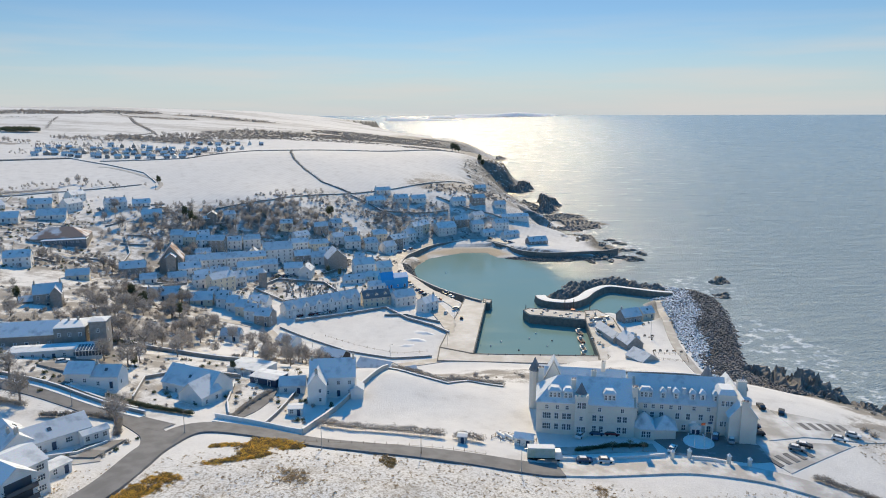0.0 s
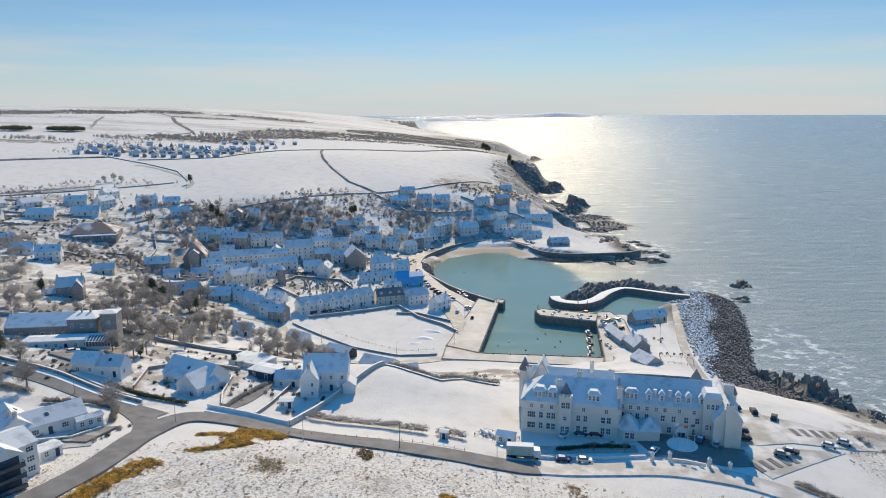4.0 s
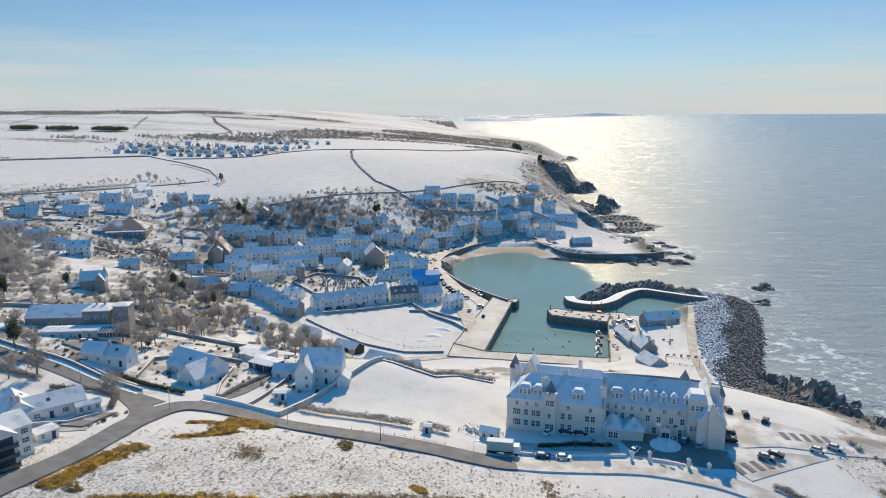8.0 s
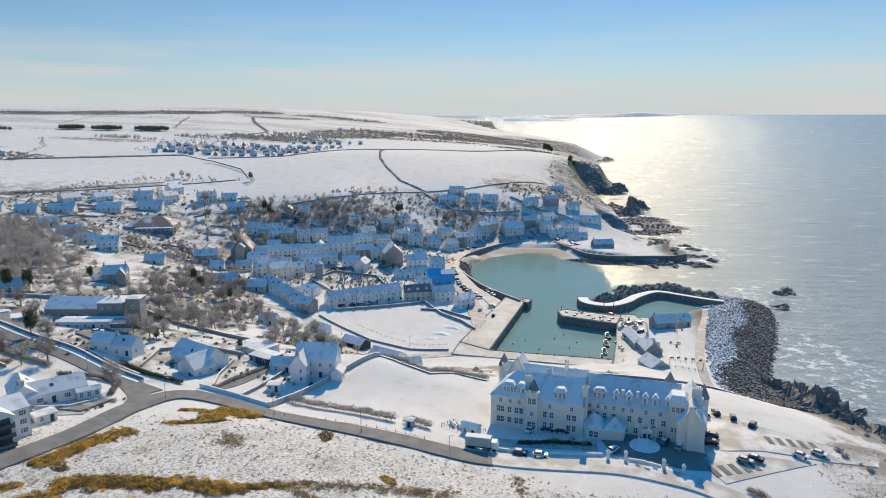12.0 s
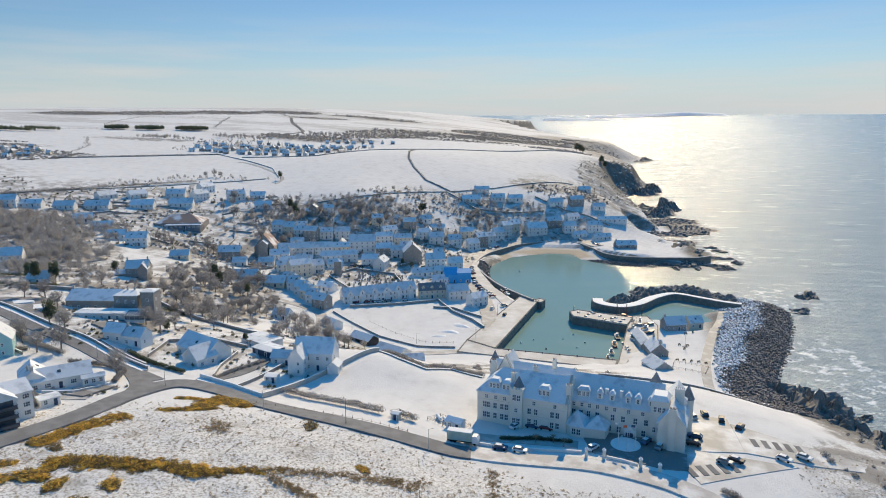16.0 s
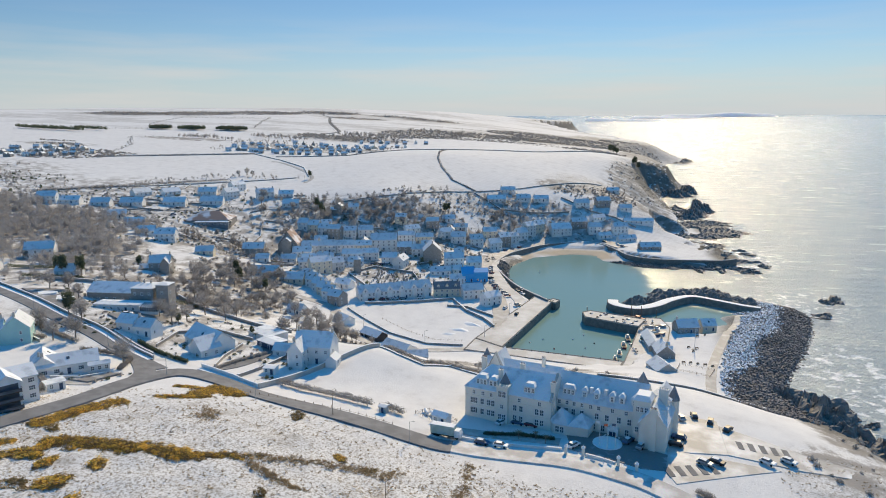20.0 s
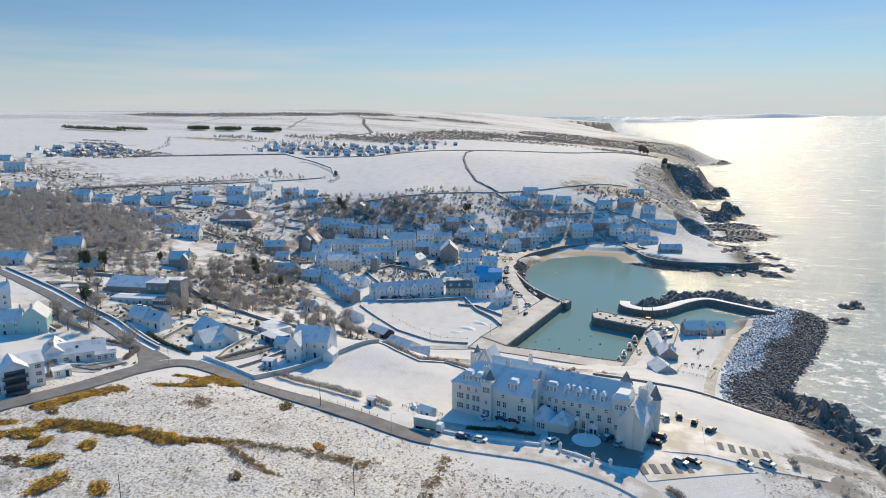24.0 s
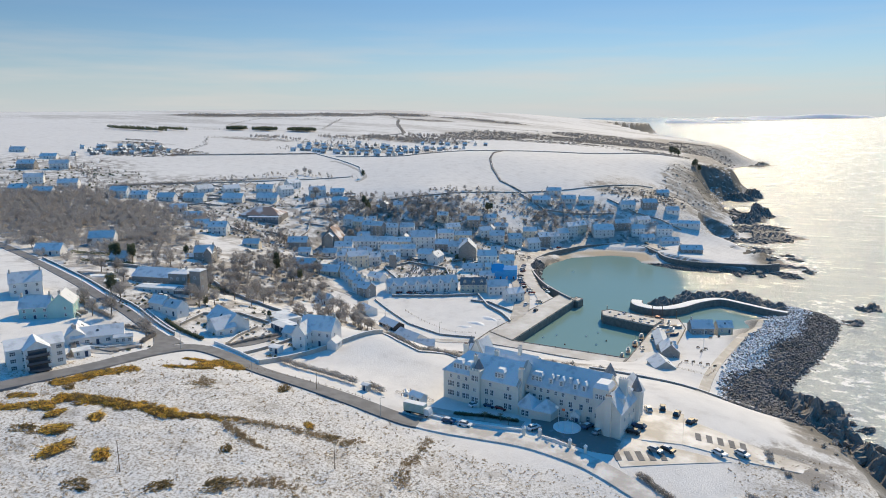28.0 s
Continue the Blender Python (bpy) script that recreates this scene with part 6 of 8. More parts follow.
def twigs(n, seed, rx, rz, zc, length, wide, low=-0.6):
    """A loose crown of thin twigs, or of leaves where they are short and wide."""
    r = np.random.default_rng(seed)
    d = r.normal(0, 1, (n, 3))
    d /= np.linalg.norm(d, axis=1)[:, None]
    d[:, 2] = np.maximum(d[:, 2], low)
    lump = 0.72 + 0.28 * np.sin(d[:, 0] * 4 + seed) * np.sin(d[:, 1] * 4 + 2 * seed) + 0.12 * np.sin(9 * d[:, 2] + seed)
    rad = r.uniform(0.45, 1.0, n) ** 0.5 * lump
    c = d * rad[:, None] * (rx, rx, rz) + (0, 0, zc)
    dirn = d * 0.8 + r.normal(0, 0.7, (n, 3)) + (0, 0, 0.35)
    dirn /= np.linalg.norm(dirn, axis=1)[:, None]
    side = np.cross(dirn, r.normal(0, 1, (n, 3)))
    side /= np.linalg.norm(side, axis=1)[:, None]
    ln = r.uniform(0.6, 1.3, n)[:, None] * length
    a, b, e = c - side * wide - dirn * ln * 0.5, c + side * wide - dirn * ln * 0.5, c + dirn * ln * 0.5
    return np.stack([a, b, e], 1).reshape(-1, 3)


def tri_mesh(name, v, mat):
    me = bpy.data.meshes.new(name)
    me.from_pydata(v.tolist(), [], np.arange(len(v)).reshape(-1, 3).tolist())
    me.materials.append(mat)
    return me


def trunk_mesh(seed, h):
    r, g = random.Random(seed), Geo()
    top = Vector((r.uniform(-0.4, 0.4), r.uniform(-0.4, 0.4), h * 0.55))
    g.beam((0, 0, -0.6), top, 0.22, 0.13, 6)
    for i in range(6):
        a = i * 1.05 + r.uniform(-0.3, 0.3)
        s = top * r.uniform(0.55, 1.0)
        e = s + Vector((math.cos(a), math.sin(a), r.uniform(0.6, 1.3))) * h * 0.24
        g.beam(s, e, 0.1, 0.05, 5)
        for j in range(2):
            q = a + r.uniform(-0.9, 0.9)
            g.beam(e, e + Vector((math.cos(q), math.sin(q), r.uniform(0.5, 1.2))) * h * 0.16, 0.05, 0.02, 4)
    return g.mesh("trunk", BARK)


TREES = []
for k in range(4):
    t = thing("bare_tree", pose(0, 0, -300), "leafless brown winter tree with fine twigs", "tree", "bare trees")
    part("trunk", trunk_mesh(k, 6.0), None, t)
    part("crown", tri_mesh("crown", twigs(900, k + 3, 2.7, 3.1, 4.1, 1.3, 0.038), TWIG), None, t)
    TREES.append(t)
EVER = []
for k in range(3):
    t = thing("evergreen_tree", pose(0, 0, -300), "dark evergreen tree with a ragged crown", "tree", "evergreen trees")
    part("trunk", trunk_mesh(k + 20, 6.0), None, t)
    part("crown", tri_mesh("crown", twigs(1500, k + 40, 2.0, 3.7, 4.6, 0.7, 0.11), LEAF), None, t)
    EVER.append(t)


def plant(kinds, x, y, s, k):
    src = kinds[k % len(kinds)]
    return copy_thing(src, pose(x, y, z_at(x, y), 0, 0, k * 73) @ Matrix.Scale(s, 4))


BARE_AT = [(-137, 181), (-140, 175), (-133, 178), (-114, 174), (-121, 171), (-98, 217), (-132, 308), (-121, 315), (-86, 290), (-77, 286), (-71, 283), (-100, 295), (-62, 290), (-137, 283), (-167, 264), (-175, 262), (-213, 298), (-247, 262),
           (-257, 251), (-143, 506), (-173, 501), (-231, 520), (-94, 516), (-298, 607), (-302, 597), (-290, 604), (-82, 160), (-98, 207), (-108, 213), (-150, 215), (-172, 222), (-165, 226), (-56, 222), (-50, 232), (-126, 190), (-92, 236), (-105, 240)]
for k, (x, y) in enumerate(BARE_AT):
    plant(TREES, x, y, nrng.uniform(1.0, 1.6), k)
for k, (x, y, s) in enumerate([(-184, 254, 1.5), (-192, 251, 1.5), (-198, 254, 1.3), (-136, 195, 1.4), (-149, 338, 1.2), (-130, 355, 1.0), (-119, 319, 1.1), (-178, 289, 1.0), (-136, 320, 1.3), (-97, 210, 0.7), (-66, 214, 0.6), (-230, 612, 1.2),
                               (-170, 506, 1.3), (-176, 512, 1.4), (-165, 500, 1.2), (-72, 548, 1.3), (-70, 552, 1.2), (58, 994, 2.0), (63, 999, 1.9), (67, 1003, 1.6), (92, 940, 1.7), (97, 950, 1.6), (90, 925, 1.4), (-60, 436, 0.8), (-52, 430, 0.8)]):
    plant(EVER, x, y, s, k)
spots = []
for cx, cy, rx, ry, n in ((-125, 292, 34, 42, 34), (-140, 335, 22, 24, 12), (-85, 520, 55, 24, 32), (-155, 505, 26, 20, 14), (-190, 398, 34, 14, 12), (-10, 575, 30, 8, 6), (-50, 262, 22, 10, 14), (-210, 500, 20, 16, 8), (-165, 455, 14, 14, 6), (-110, 250, 18, 12, 8)):
    for _ in range(n):
        a, q = nrng.uniform(0, 6.3), nrng.uniform(0, 1) ** 0.5
        spots.append((cx + rx * q * math.cos(a), cy + ry * q * math.sin(a)))
for k, (x, y) in enumerate(spots):
    plant(TREES, x, y, nrng.uniform(0.7, 1.35), k)


def stuff_of(name, base, places, low, high, mat, label, category):
    """One joined mesh of many like plants, each turned and sized for itself."""
    p = np.array(places)
    z = height(p[:, 0], p[:, 1])
    out = []
    for (x, y), zz in zip(p, z):
        s, a = nrng.uniform(low, high), nrng.uniform(0, 6.3)
        c, q = math.cos(a) * s, math.sin(a) * s
        b = base[nrng.integers(len(base))]
        out.append(np.stack([b[:, 0] * c - b[:, 1] * q + x, b[:, 0] * q + b[:, 1] * c + y, b[:, 2] * s + zz], -1))
    return tagged(new(name, tri_mesh(name, np.concatenate(out), mat)), label, category, kind="stuff")


def in_ovals(ovals, n):
    out = []
    area = [rx * ry for _, _, rx, ry in ovals]
    for (cx, cy, rx, ry), a in zip(ovals, area):
        for _ in range(int(n * a / sum(area))):
            t, q = nrng.uniform(0, 6.3), nrng.uniform(0, 1) ** 0.5
            out.append((cx + rx * q * math.cos(t), cy + ry * q * math.sin(t)))
    return out


low_bush = [twigs(70, 60 + k, 1.0, 0.9, 0.3, 0.8, 0.09, 0.0) for k in range(4)]
wood = [twigs(230, 70 + k, 2.1 + 0.25 * (k % 3), 3.0 + 0.3 * (k % 2), 3.7, 1.5, 0.062) for k in range(6)]
stuff_of("woodland", wood, in_ovals([(-290, 315, 62, 46), (-340, 352, 75, 45), (-385, 385, 48, 32), (-285, 382, 46, 34), (-262, 262, 24, 20), (-410, 330, 70, 50), (-380, 285, 90, 50), (-232, 322, 22, 26), (-218, 268, 18, 14)], 2200), 0.8, 1.3, TWIG, "leafless brown wood on the valley side", "wood")
stuff_of("woodland", wood, in_ovals([(-150, 512, 52, 34), (-96, 536, 46, 22), (-190, 470, 30, 24), (-150, 462, 24, 12), (-200, 520, 26, 18)], 300), 0.55, 1.0, TWIG, "brown leafless trees on the bank behind the village", "wood")
stuff_of("woodland", wood, in_ovals([(-128, 300, 28, 48), (-150, 335, 26, 30), (-105, 265, 22, 22), (-72, 285, 18, 14), (-205, 412, 30, 14)], 230), 0.5, 0.95, TWIG, "brown leafless trees along the valley", "wood")
edges = [(-520, 515), (-455, 468), (-410, 436), (-384, 438), (-363, 476), (-350, 508), (-347, 538), (-330, 562), (-314, 589), (-290, 600), (-250, 598)]
stuff_of("scrub", wood, [(x + nrng.normal(0, 5), y + nrng.normal(0, 5)) for x, y, _, _ in along(edges, 2.2)], 0.35, 0.75, TWIG, "hedge and garden trees along the field's edge", "hedges")
yard = in_ovals([(-300, 480, 70, 70), (-240, 400, 60, 40), (-470, 440, 110, 70), (-560, 510, 90, 50), (-100, 445, 85, 75), (-230, 520, 50, 40), (0, 605, 70, 26)], 620)
stuff_of("scrub", wood, yard, 0.3, 0.65, TWIG, "bare garden trees and shrubs among the houses", "scrub")
stuff_of("scrub", low_bush, in_ovals([(-300, 480, 70, 70), (-240, 400, 60, 40), (-470, 440, 110, 70), (-100, 445, 85, 75)], 500), 0.7, 1.7, LEAF, "evergreen garden shrubs among the houses", "scrub")
stuff_of("scrub", low_bush, in_ovals([(-130, 290, 40, 52), (-90, 518, 66, 32), (-150, 345, 32, 28), (-10, 575, 48, 20), (55, 668, 40, 26), (-50, 258, 30, 10), (-190, 396, 40, 18), (-175, 498, 34, 30), (-110, 440, 60, 55), (-60, 480, 45, 30), (20, 600, 60, 30)], 1700), 0.6, 1.7, TWIG, "low bare scrub and bramble", "scrub")
stuff_of("scrub", low_bush, in_ovals([(75, 690, 30, 40), (90, 800, 30, 90), (30, 243, 45, 10), (150, 212, 10, 30), (140, 172, 14, 10), (-300, 470, 60, 60), (-250, 420, 60, 40), (-340, 430, 60, 40)], 700), 0.6, 1.6, TWIG, "low bare scrub and bramble", "scrub")
for cx, cy, rx, ry in ((-722, 1040, 21, 14), (-656, 1036, 26, 14), (-583, 1042, 30, 15)):
    stuff_of("plantation", wood, in_ovals([(cx, cy, rx, ry), (cx, cy, rx * 0.6, ry * 0.7)], 330), 0.8, 1.35, LEAF, "distant dark plantation on a white hillside", "wood")
line = [(nrng.uniform(-455, -225), nrng.uniform(765, 935)) for _ in range(230)] + [(nrng.uniform(-470, -400), nrng.uniform(850, 905)) for _ in range(60)]
stuff_of("scrub", wood, line, 0.3, 0.7, TWIG, "trees among the distant estate", "wood")
stuff_of("woodland", wood, in_ovals([(-380, 1010, 60, 26), (-330, 1075, 70, 30), (-450, 965, 50, 20), (-540, 900, 60, 10)], 420), 0.6, 1.2, TWIG, "grey brown trees along the far valley", "wood")
far_lines = []
for pts in ([(-800, 1110), (-835, 1200), (-860, 1300)], [(-575, 1105), (-640, 1250), (-695, 1385)], [(-860, 1300), (-695, 1385)], [(-590, 1475), (-520, 1320), (-450, 1190), (-420, 1120)], [(-505, 645), (-560, 760), (-640, 860)],
            [(-640, 860), (-560, 905), (-470, 880)], [(-250, 1120), (-150, 1100), (-60, 1060), (60, 1000)], [(-900, 900), (-780, 1000), (-740, 1030)], [(-300, 1400), (-180, 1420), (-60, 1480)], [(-1200, 1500), (-900, 1600), (-700, 1640), (-600, 1500)]):
    far_lines += [(x + nrng.normal(0, 2), y + nrng.normal(0, 2)) for x, y, _, _ in along(pts, 4.0)]
far_woods = in_ovals([(-1060, 1400, 90, 40), (-930, 1470, 90, 40), (-800, 1580, 90, 40), (-690, 1700, 80, 40), (-490, 1690, 70, 16), (-390, 1640, 60, 14), (-250, 1260, 80, 26), (-280, 1130, 60, 20)], 900)
stuff_of("woodland", wood, far_woods, 0.5, 1.0, TWIG, "distant grey brown woods and farm shelter belts", "wood")
stuff_of("scrub", wood, far_lines, 0.25, 0.55, TWIG, "distant hedgerows between white fields", "hedges")
far_bush = [twigs(34, 240 + k, 1.5, 0.9, 0.3, 1.1, 0.2, 0.0) for k in range(4)]
stuff_of("scrub", far_bush, in_ovals([(-280, 1190, 80, 100), (-150, 1240, 110, 70), (-60, 1270, 120, 70), (-110, 1450, 100, 110), (30, 1060, 50, 50), (20, 1420, 80, 110), (-360, 1040, 100, 40), (-150, 1130, 120, 24), (90, 1600, 70, 80)], 4600), 0.7, 1.8, TWIG, "dark moorland scrub beyond the fields", "scrub")
stuff_of("scrub", far_bush, in_ovals([(-1090, 1400, 100, 70), (-950, 1470, 110, 90), (-820, 1570, 105, 90), (-700, 1700, 95, 80), (-540, 1520, 70, 26), (-490, 1690, 80, 34), (-390, 1640, 75, 30)], 2400), 0.8, 1.8, TWIG, "far heather and woods below the skyline", "scrub")
stuff_of("scrub", far_bush, in_ovals([(-650, 735, 36, 9), (-600, 695, 26, 8), (-690, 770, 30, 6), (-505, 678, 16, 12), (-560, 650, 60, 50)], 520), 0.8, 1.8, TWIG, "scrub on the knoll above the field", "scrub")
stuff_of("plantation", wood, in_ovals([(-850, 925, 70, 9), (-800, 960, 40, 6)], 260), 0.8, 1.3, LEAF, "distant dark shelter belt across white fields", "wood")


def hedge(name, pts, w, h, mat, label):
    base = [twigs(120, 90 + k, w, h * 0.6, h * 0.4, 0.65, 0.085, -0.3) for k in range(3)]
    v = []
    rows = along(pts, w * 0.55)
    for (x, y, _, _), z in zip(rows, heights(rows)):
        s = nrng.uniform(0.8, 1.2)
        v.append(base[nrng.integers(3)] * s + (x + nrng.uniform(-0.2, 0.2), y + nrng.uniform(-0.2, 0.2), z))
    return tagged(new(name, tri_mesh(name, np.concatenate(v), mat)), label, "hedge")


hedge("hedge", [(-94, 183), (-80, 176.5), (-67, 172.5)], 0.9, 1.6, LEAF, "clipped evergreen roadside hedge")
hedge("hedge", [(-104, 166), (-92, 168), (-84, 166), (-80, 156)], 1.1, 1.8, TWIG, "brown beech hedge round a garden")
hedge("hedge", [(-31, 173), (-22, 170), (-12, 168.5), (-2, 166.5), (3, 165.5)], 1.5, 2.9, TWIG, "bare wind-leaning shrubs beside the field")
hedge("hedge", [(7, 165.5), (11, 165.5), (14, 164)], 1.6, 2.8, TWIG, "bare shrubs round the roadside hut")
hedge("hedge", [(-12, 221), (-4, 216), (6, 213), (14, 221), (27, 218)], 1.5, 2.0, TWIG, "rough hedge along the field's edge")
hedge("hedge", [(98, 146), (104, 141), (110, 136), (118, 131)], 1.4, 2.0, TWIG, "dark shrubs beside the road")
hedge("hedge", [(125, 148), (133, 146), (142, 143)], 1.5, 2.0, TWIG, "rough brown shrubs beside a roof")
hedge("hedge", [(-56, 172), (-54, 184), (-50, 196)], 0.9, 1.2, TWIG, "rough garden hedge between two houses")
hedge("hedge", [(-112, 172), (-124, 176), (-138, 182)], 1.2, 1.6, TWIG, "bare hedge along a garden by the road")
hedge("hedge", [(-150, 168), (-140, 172), (-126, 172)], 1.3, 1.4, TWIG, "rough brown hedge below the teal house")
hedge("hedge", [(-96, 140), (-90, 136), (-86, 130)], 1.2, 1.5, TWIG, "shrubs between the bungalow and flats")
hedge("hedge", [(-150, 232), (-135, 238), (-122, 240)], 1.4, 1.6, LEAF, "dark shrubs behind the rambling house")
hedge("hedge", [(-46, 205), (-40, 208), (-34, 209)], 1.0, 1.3, TWIG, "garden shrubs behind the gabled house")
hedge("hedge", [(-205, 240), (-190, 246), (-178, 248)], 1.6, 2.0, LEAF, "evergreen hedge round a garden")
hedge("hedge", [(-230, 255), (-215, 262), (-200, 264)], 2.2, 2.6, LEAF, "evergreen shrubbery below the wood")
hedge("hedge", [(40, 163), (50, 165), (60, 164)], 0.9, 1.2, LEAF, "low shrubs in the hotel forecourt")
hedge("hedge", [(-60, 618), (-88, 640), (-112, 690), (-130, 740), (-144, 800), (-155, 878)], 1.2, 1.4, TWIG, "hedge between two white fields")
hedge("hedge", [(-128, 247), (-120, 250), (-114, 251)], 2.2, 2.6, LEAF, "rounded evergreen shrubbery on the lawn")
hedge("hedge", [(-400, 440), (-372, 480), (-330, 540), (-300, 575)], 2.2, 3.0, TWIG, "straggling hedge along the field's lower edge")
hedge("hedge", [(-250, 762), (-205, 872), (-155, 882), (-60, 907), (62, 968)], 1.2, 1.3, TWIG, "hedge along the top of the field")
hedge("hedge", [(-510, 640), (-440, 700), (-372, 752)], 1.6, 1.8, TWIG, "hedge along the top of the field")

# gorse on the near hill
GORSES = []
for k in range(3):
    bright = np.concatenate([twigs(900, 110 + k, 1.0, 0.66, 0.05, 0.15, 0.06, 0.1)])
    dull = np.concatenate([twigs(520, 120 + k, 1.03, 0.56, 0.02, 0.22, 0.06, -0.05)])
    GORSES.append((tri_mesh("blossom", bright, GORSE), tri_mesh("brush", dull, GORSE_DULL)))


def gorse(x, y, sx, sy, sz, k, flowery=True):
    ob = thing("gorse_bush", pose(x, y, z_at(x, y) + 0.05, 0, 0, k * 47) @ Matrix.Diagonal((sx * 1.35, sy * 1.35, sz * 1.15, 1)), "spreading gorse bush with yellow blossom and snow between" if flowery else "low brown gorse mound with few flowers", "gorse bush", "gorse on the hill")
    part("brush", GORSES[k % 3][1], None, ob)
    if flowery:
        part("blossom", GORSES[(k + 1) % 3][0], None, ob)


def thicket(pts, width, tall, n, flowery, label):
    """An unbroken bank of gorse along a line."""
    ob = thing("gorse_thicket", pose(*pts[0], z_at(*pts[0])), label, "gorse", "gorse on the hill")
    rows = along(pts, 0.5)
    ox, oy, oz = pts[0][0], pts[0][1], z_at(*pts[0])
    for name, kinds, mat, share in (("brush", low_bush, GORSE_DULL, 1.0), ("blossom", low_bush, GORSE, flowery)):
        v = []
        for _ in range(int(n * share)):
            x, y, dx, dy = rows[nrng.integers(len(rows))]
            u = float(np.clip(nrng.normal(0, 0.5), -1.2, 1.2))
            x, y = x - dy * u * width + nrng.normal(0, 0.5), y + dx * u * width
            s = nrng.uniform(0.5, 1.0) * (1 - 0.45 * abs(u)) * tall
            a = nrng.uniform(0, 6.3)
            b = GORSE_CLUMPS[nrng.integers(4)]
            v.append(np.stack([(b[:, 0] * math.cos(a) - b[:, 1] * math.sin(a)) * s * 1.5 + x - ox, (b[:, 0] * math.sin(a) + b[:, 1] * math.cos(a)) * s * 1.5 + y - oy, b[:, 2] * s + z_at(x, y) - oz + (0.08 if name == "blossom" else 0)], -1))
        part(name, tri_mesh(name, np.concatenate(v), mat), None, ob)


GORSE_CLUMPS = [twigs(130, 180 + k, 0.9, 0.75, 0.05, 0.20, 0.075, 0.05) for k in range(4)]
BLOOM = "broad bank of flowering yellow gorse in thin snow"
thicket([(-57, 103), (-50, 105), (-41, 106.5), (-32, 108), (-23, 109)], 3.2, 1.7, 360, 0.55, BLOOM)
thicket([(-22, 108.5), (-15, 112), (-7, 116)], 2.2, 1.2, 110, 0.35, "brown olive bank of gorse with few flowers")
thicket([(-68, 110), (-65.5, 117), (-62.5, 125), (-59, 132)], 3.4, 1.2, 300, 0.9, BLOOM)
thicket([(-53, 138.5), (-46, 142)], 1.6, 0.9, 50, 0.9, BLOOM)
thicket([(-55, 150), (-49, 152)], 1.5, 0.9, 46, 0.9, BLOOM)
thicket([(-42, 143), (-45, 149), (-44, 155), (-38, 155), (-34, 152)], 3.8, 1.4, 330, 0.9, BLOOM)
thicket([(-71, 98), (-64, 100)], 2.2, 1.2, 60, 0.5, BLOOM)
GORSE_AT = [(-57, 97, 4, 2.4, 1.4), (-63, 92, 4, 2.2, 1.3), (-55, 101, 2, 1.4, 0.9)]
GORSE_MORE = [(-49, 95, 3, 2, 1.2), (-38, 98, 3, 2, 1.3), (-48, 85, 4, 2.6, 1.5), (-41, 88, 4, 2.6, 1.7), (-32, 81, 4.6, 2.6, 1.7), (-21, 84, 3.2, 2, 1.5), (-15, 72, 3.6, 2.4, 1.4),
              (0, 80, 3.4, 2.2, 1.4), (1.7, 101, 2, 1.6, 1.5), (9.7, 126, 2.4, 1.4, 0.8), (18, 124, 3, 1.2, 0.7), (10, 87, 4, 2.6, 1.4), (-11, 144, 3.2, 1.8, 1.5), (-62, 110, 3, 1.6, 0.9)]
for k in range(14):
    x, y, sx, sy, sz = (GORSE_AT + GORSE_MORE[:7])[k % 10]
    GORSE_AT.append((x + rng.uniform(-1.1, 1.1) * sx, y + rng.uniform(-0.7, 0.7) * sy, sx * rng.uniform(0.35, 0.6), sy * rng.uniform(0.4, 0.7), sz * rng.uniform(0.5, 0.9)))
for k, row in enumerate(GORSE_AT + GORSE_MORE):
    gorse(*row, k, k % 4 != 3 and row not in GORSE_MORE[7:9] + GORSE_MORE[11:])
tuft = [twigs(14, 150 + k, 0.35, 0.25, 0.1, 0.35, 0.035, 0.1) for k in range(4)]
stuff_of("grass_tufts", tuft, in_ovals([(-10, 102, 92, 50), (85, 100, 70, 40), (140, 160, 20, 20)], 9000), 0.6, 1.5, GRASS, "dry grass tufts standing out of thin snow", "grass")
bands = []
for pts, w, n in (([(-7, 116), (1, 118.5), (8, 121), (16, 123), (22, 122), (26, 128)], 1.4, 420), ([(-7, 112), (1, 108.6), (9, 106)], 1.0, 220), ([(40, 141), (41.5, 130), (42.4, 120), (45, 111)], 0.9, 240), ([(14, 90), (20, 95), (26, 93)], 2.0, 200), ([(-34, 134), (-30, 130)], 2.5, 120)):
    rows = along(pts, 0.4)
    for _ in range(n):
        x, y, dx, dy = rows[nrng.integers(len(rows))]
        bands.append((x + nrng.normal(0, w), y + nrng.normal(0, w * 0.7)))
stuff_of("grass_tufts", tuft, bands, 1.0, 2.2, GRASS, "bands of dead brown grass across the snowy hill", "grass")


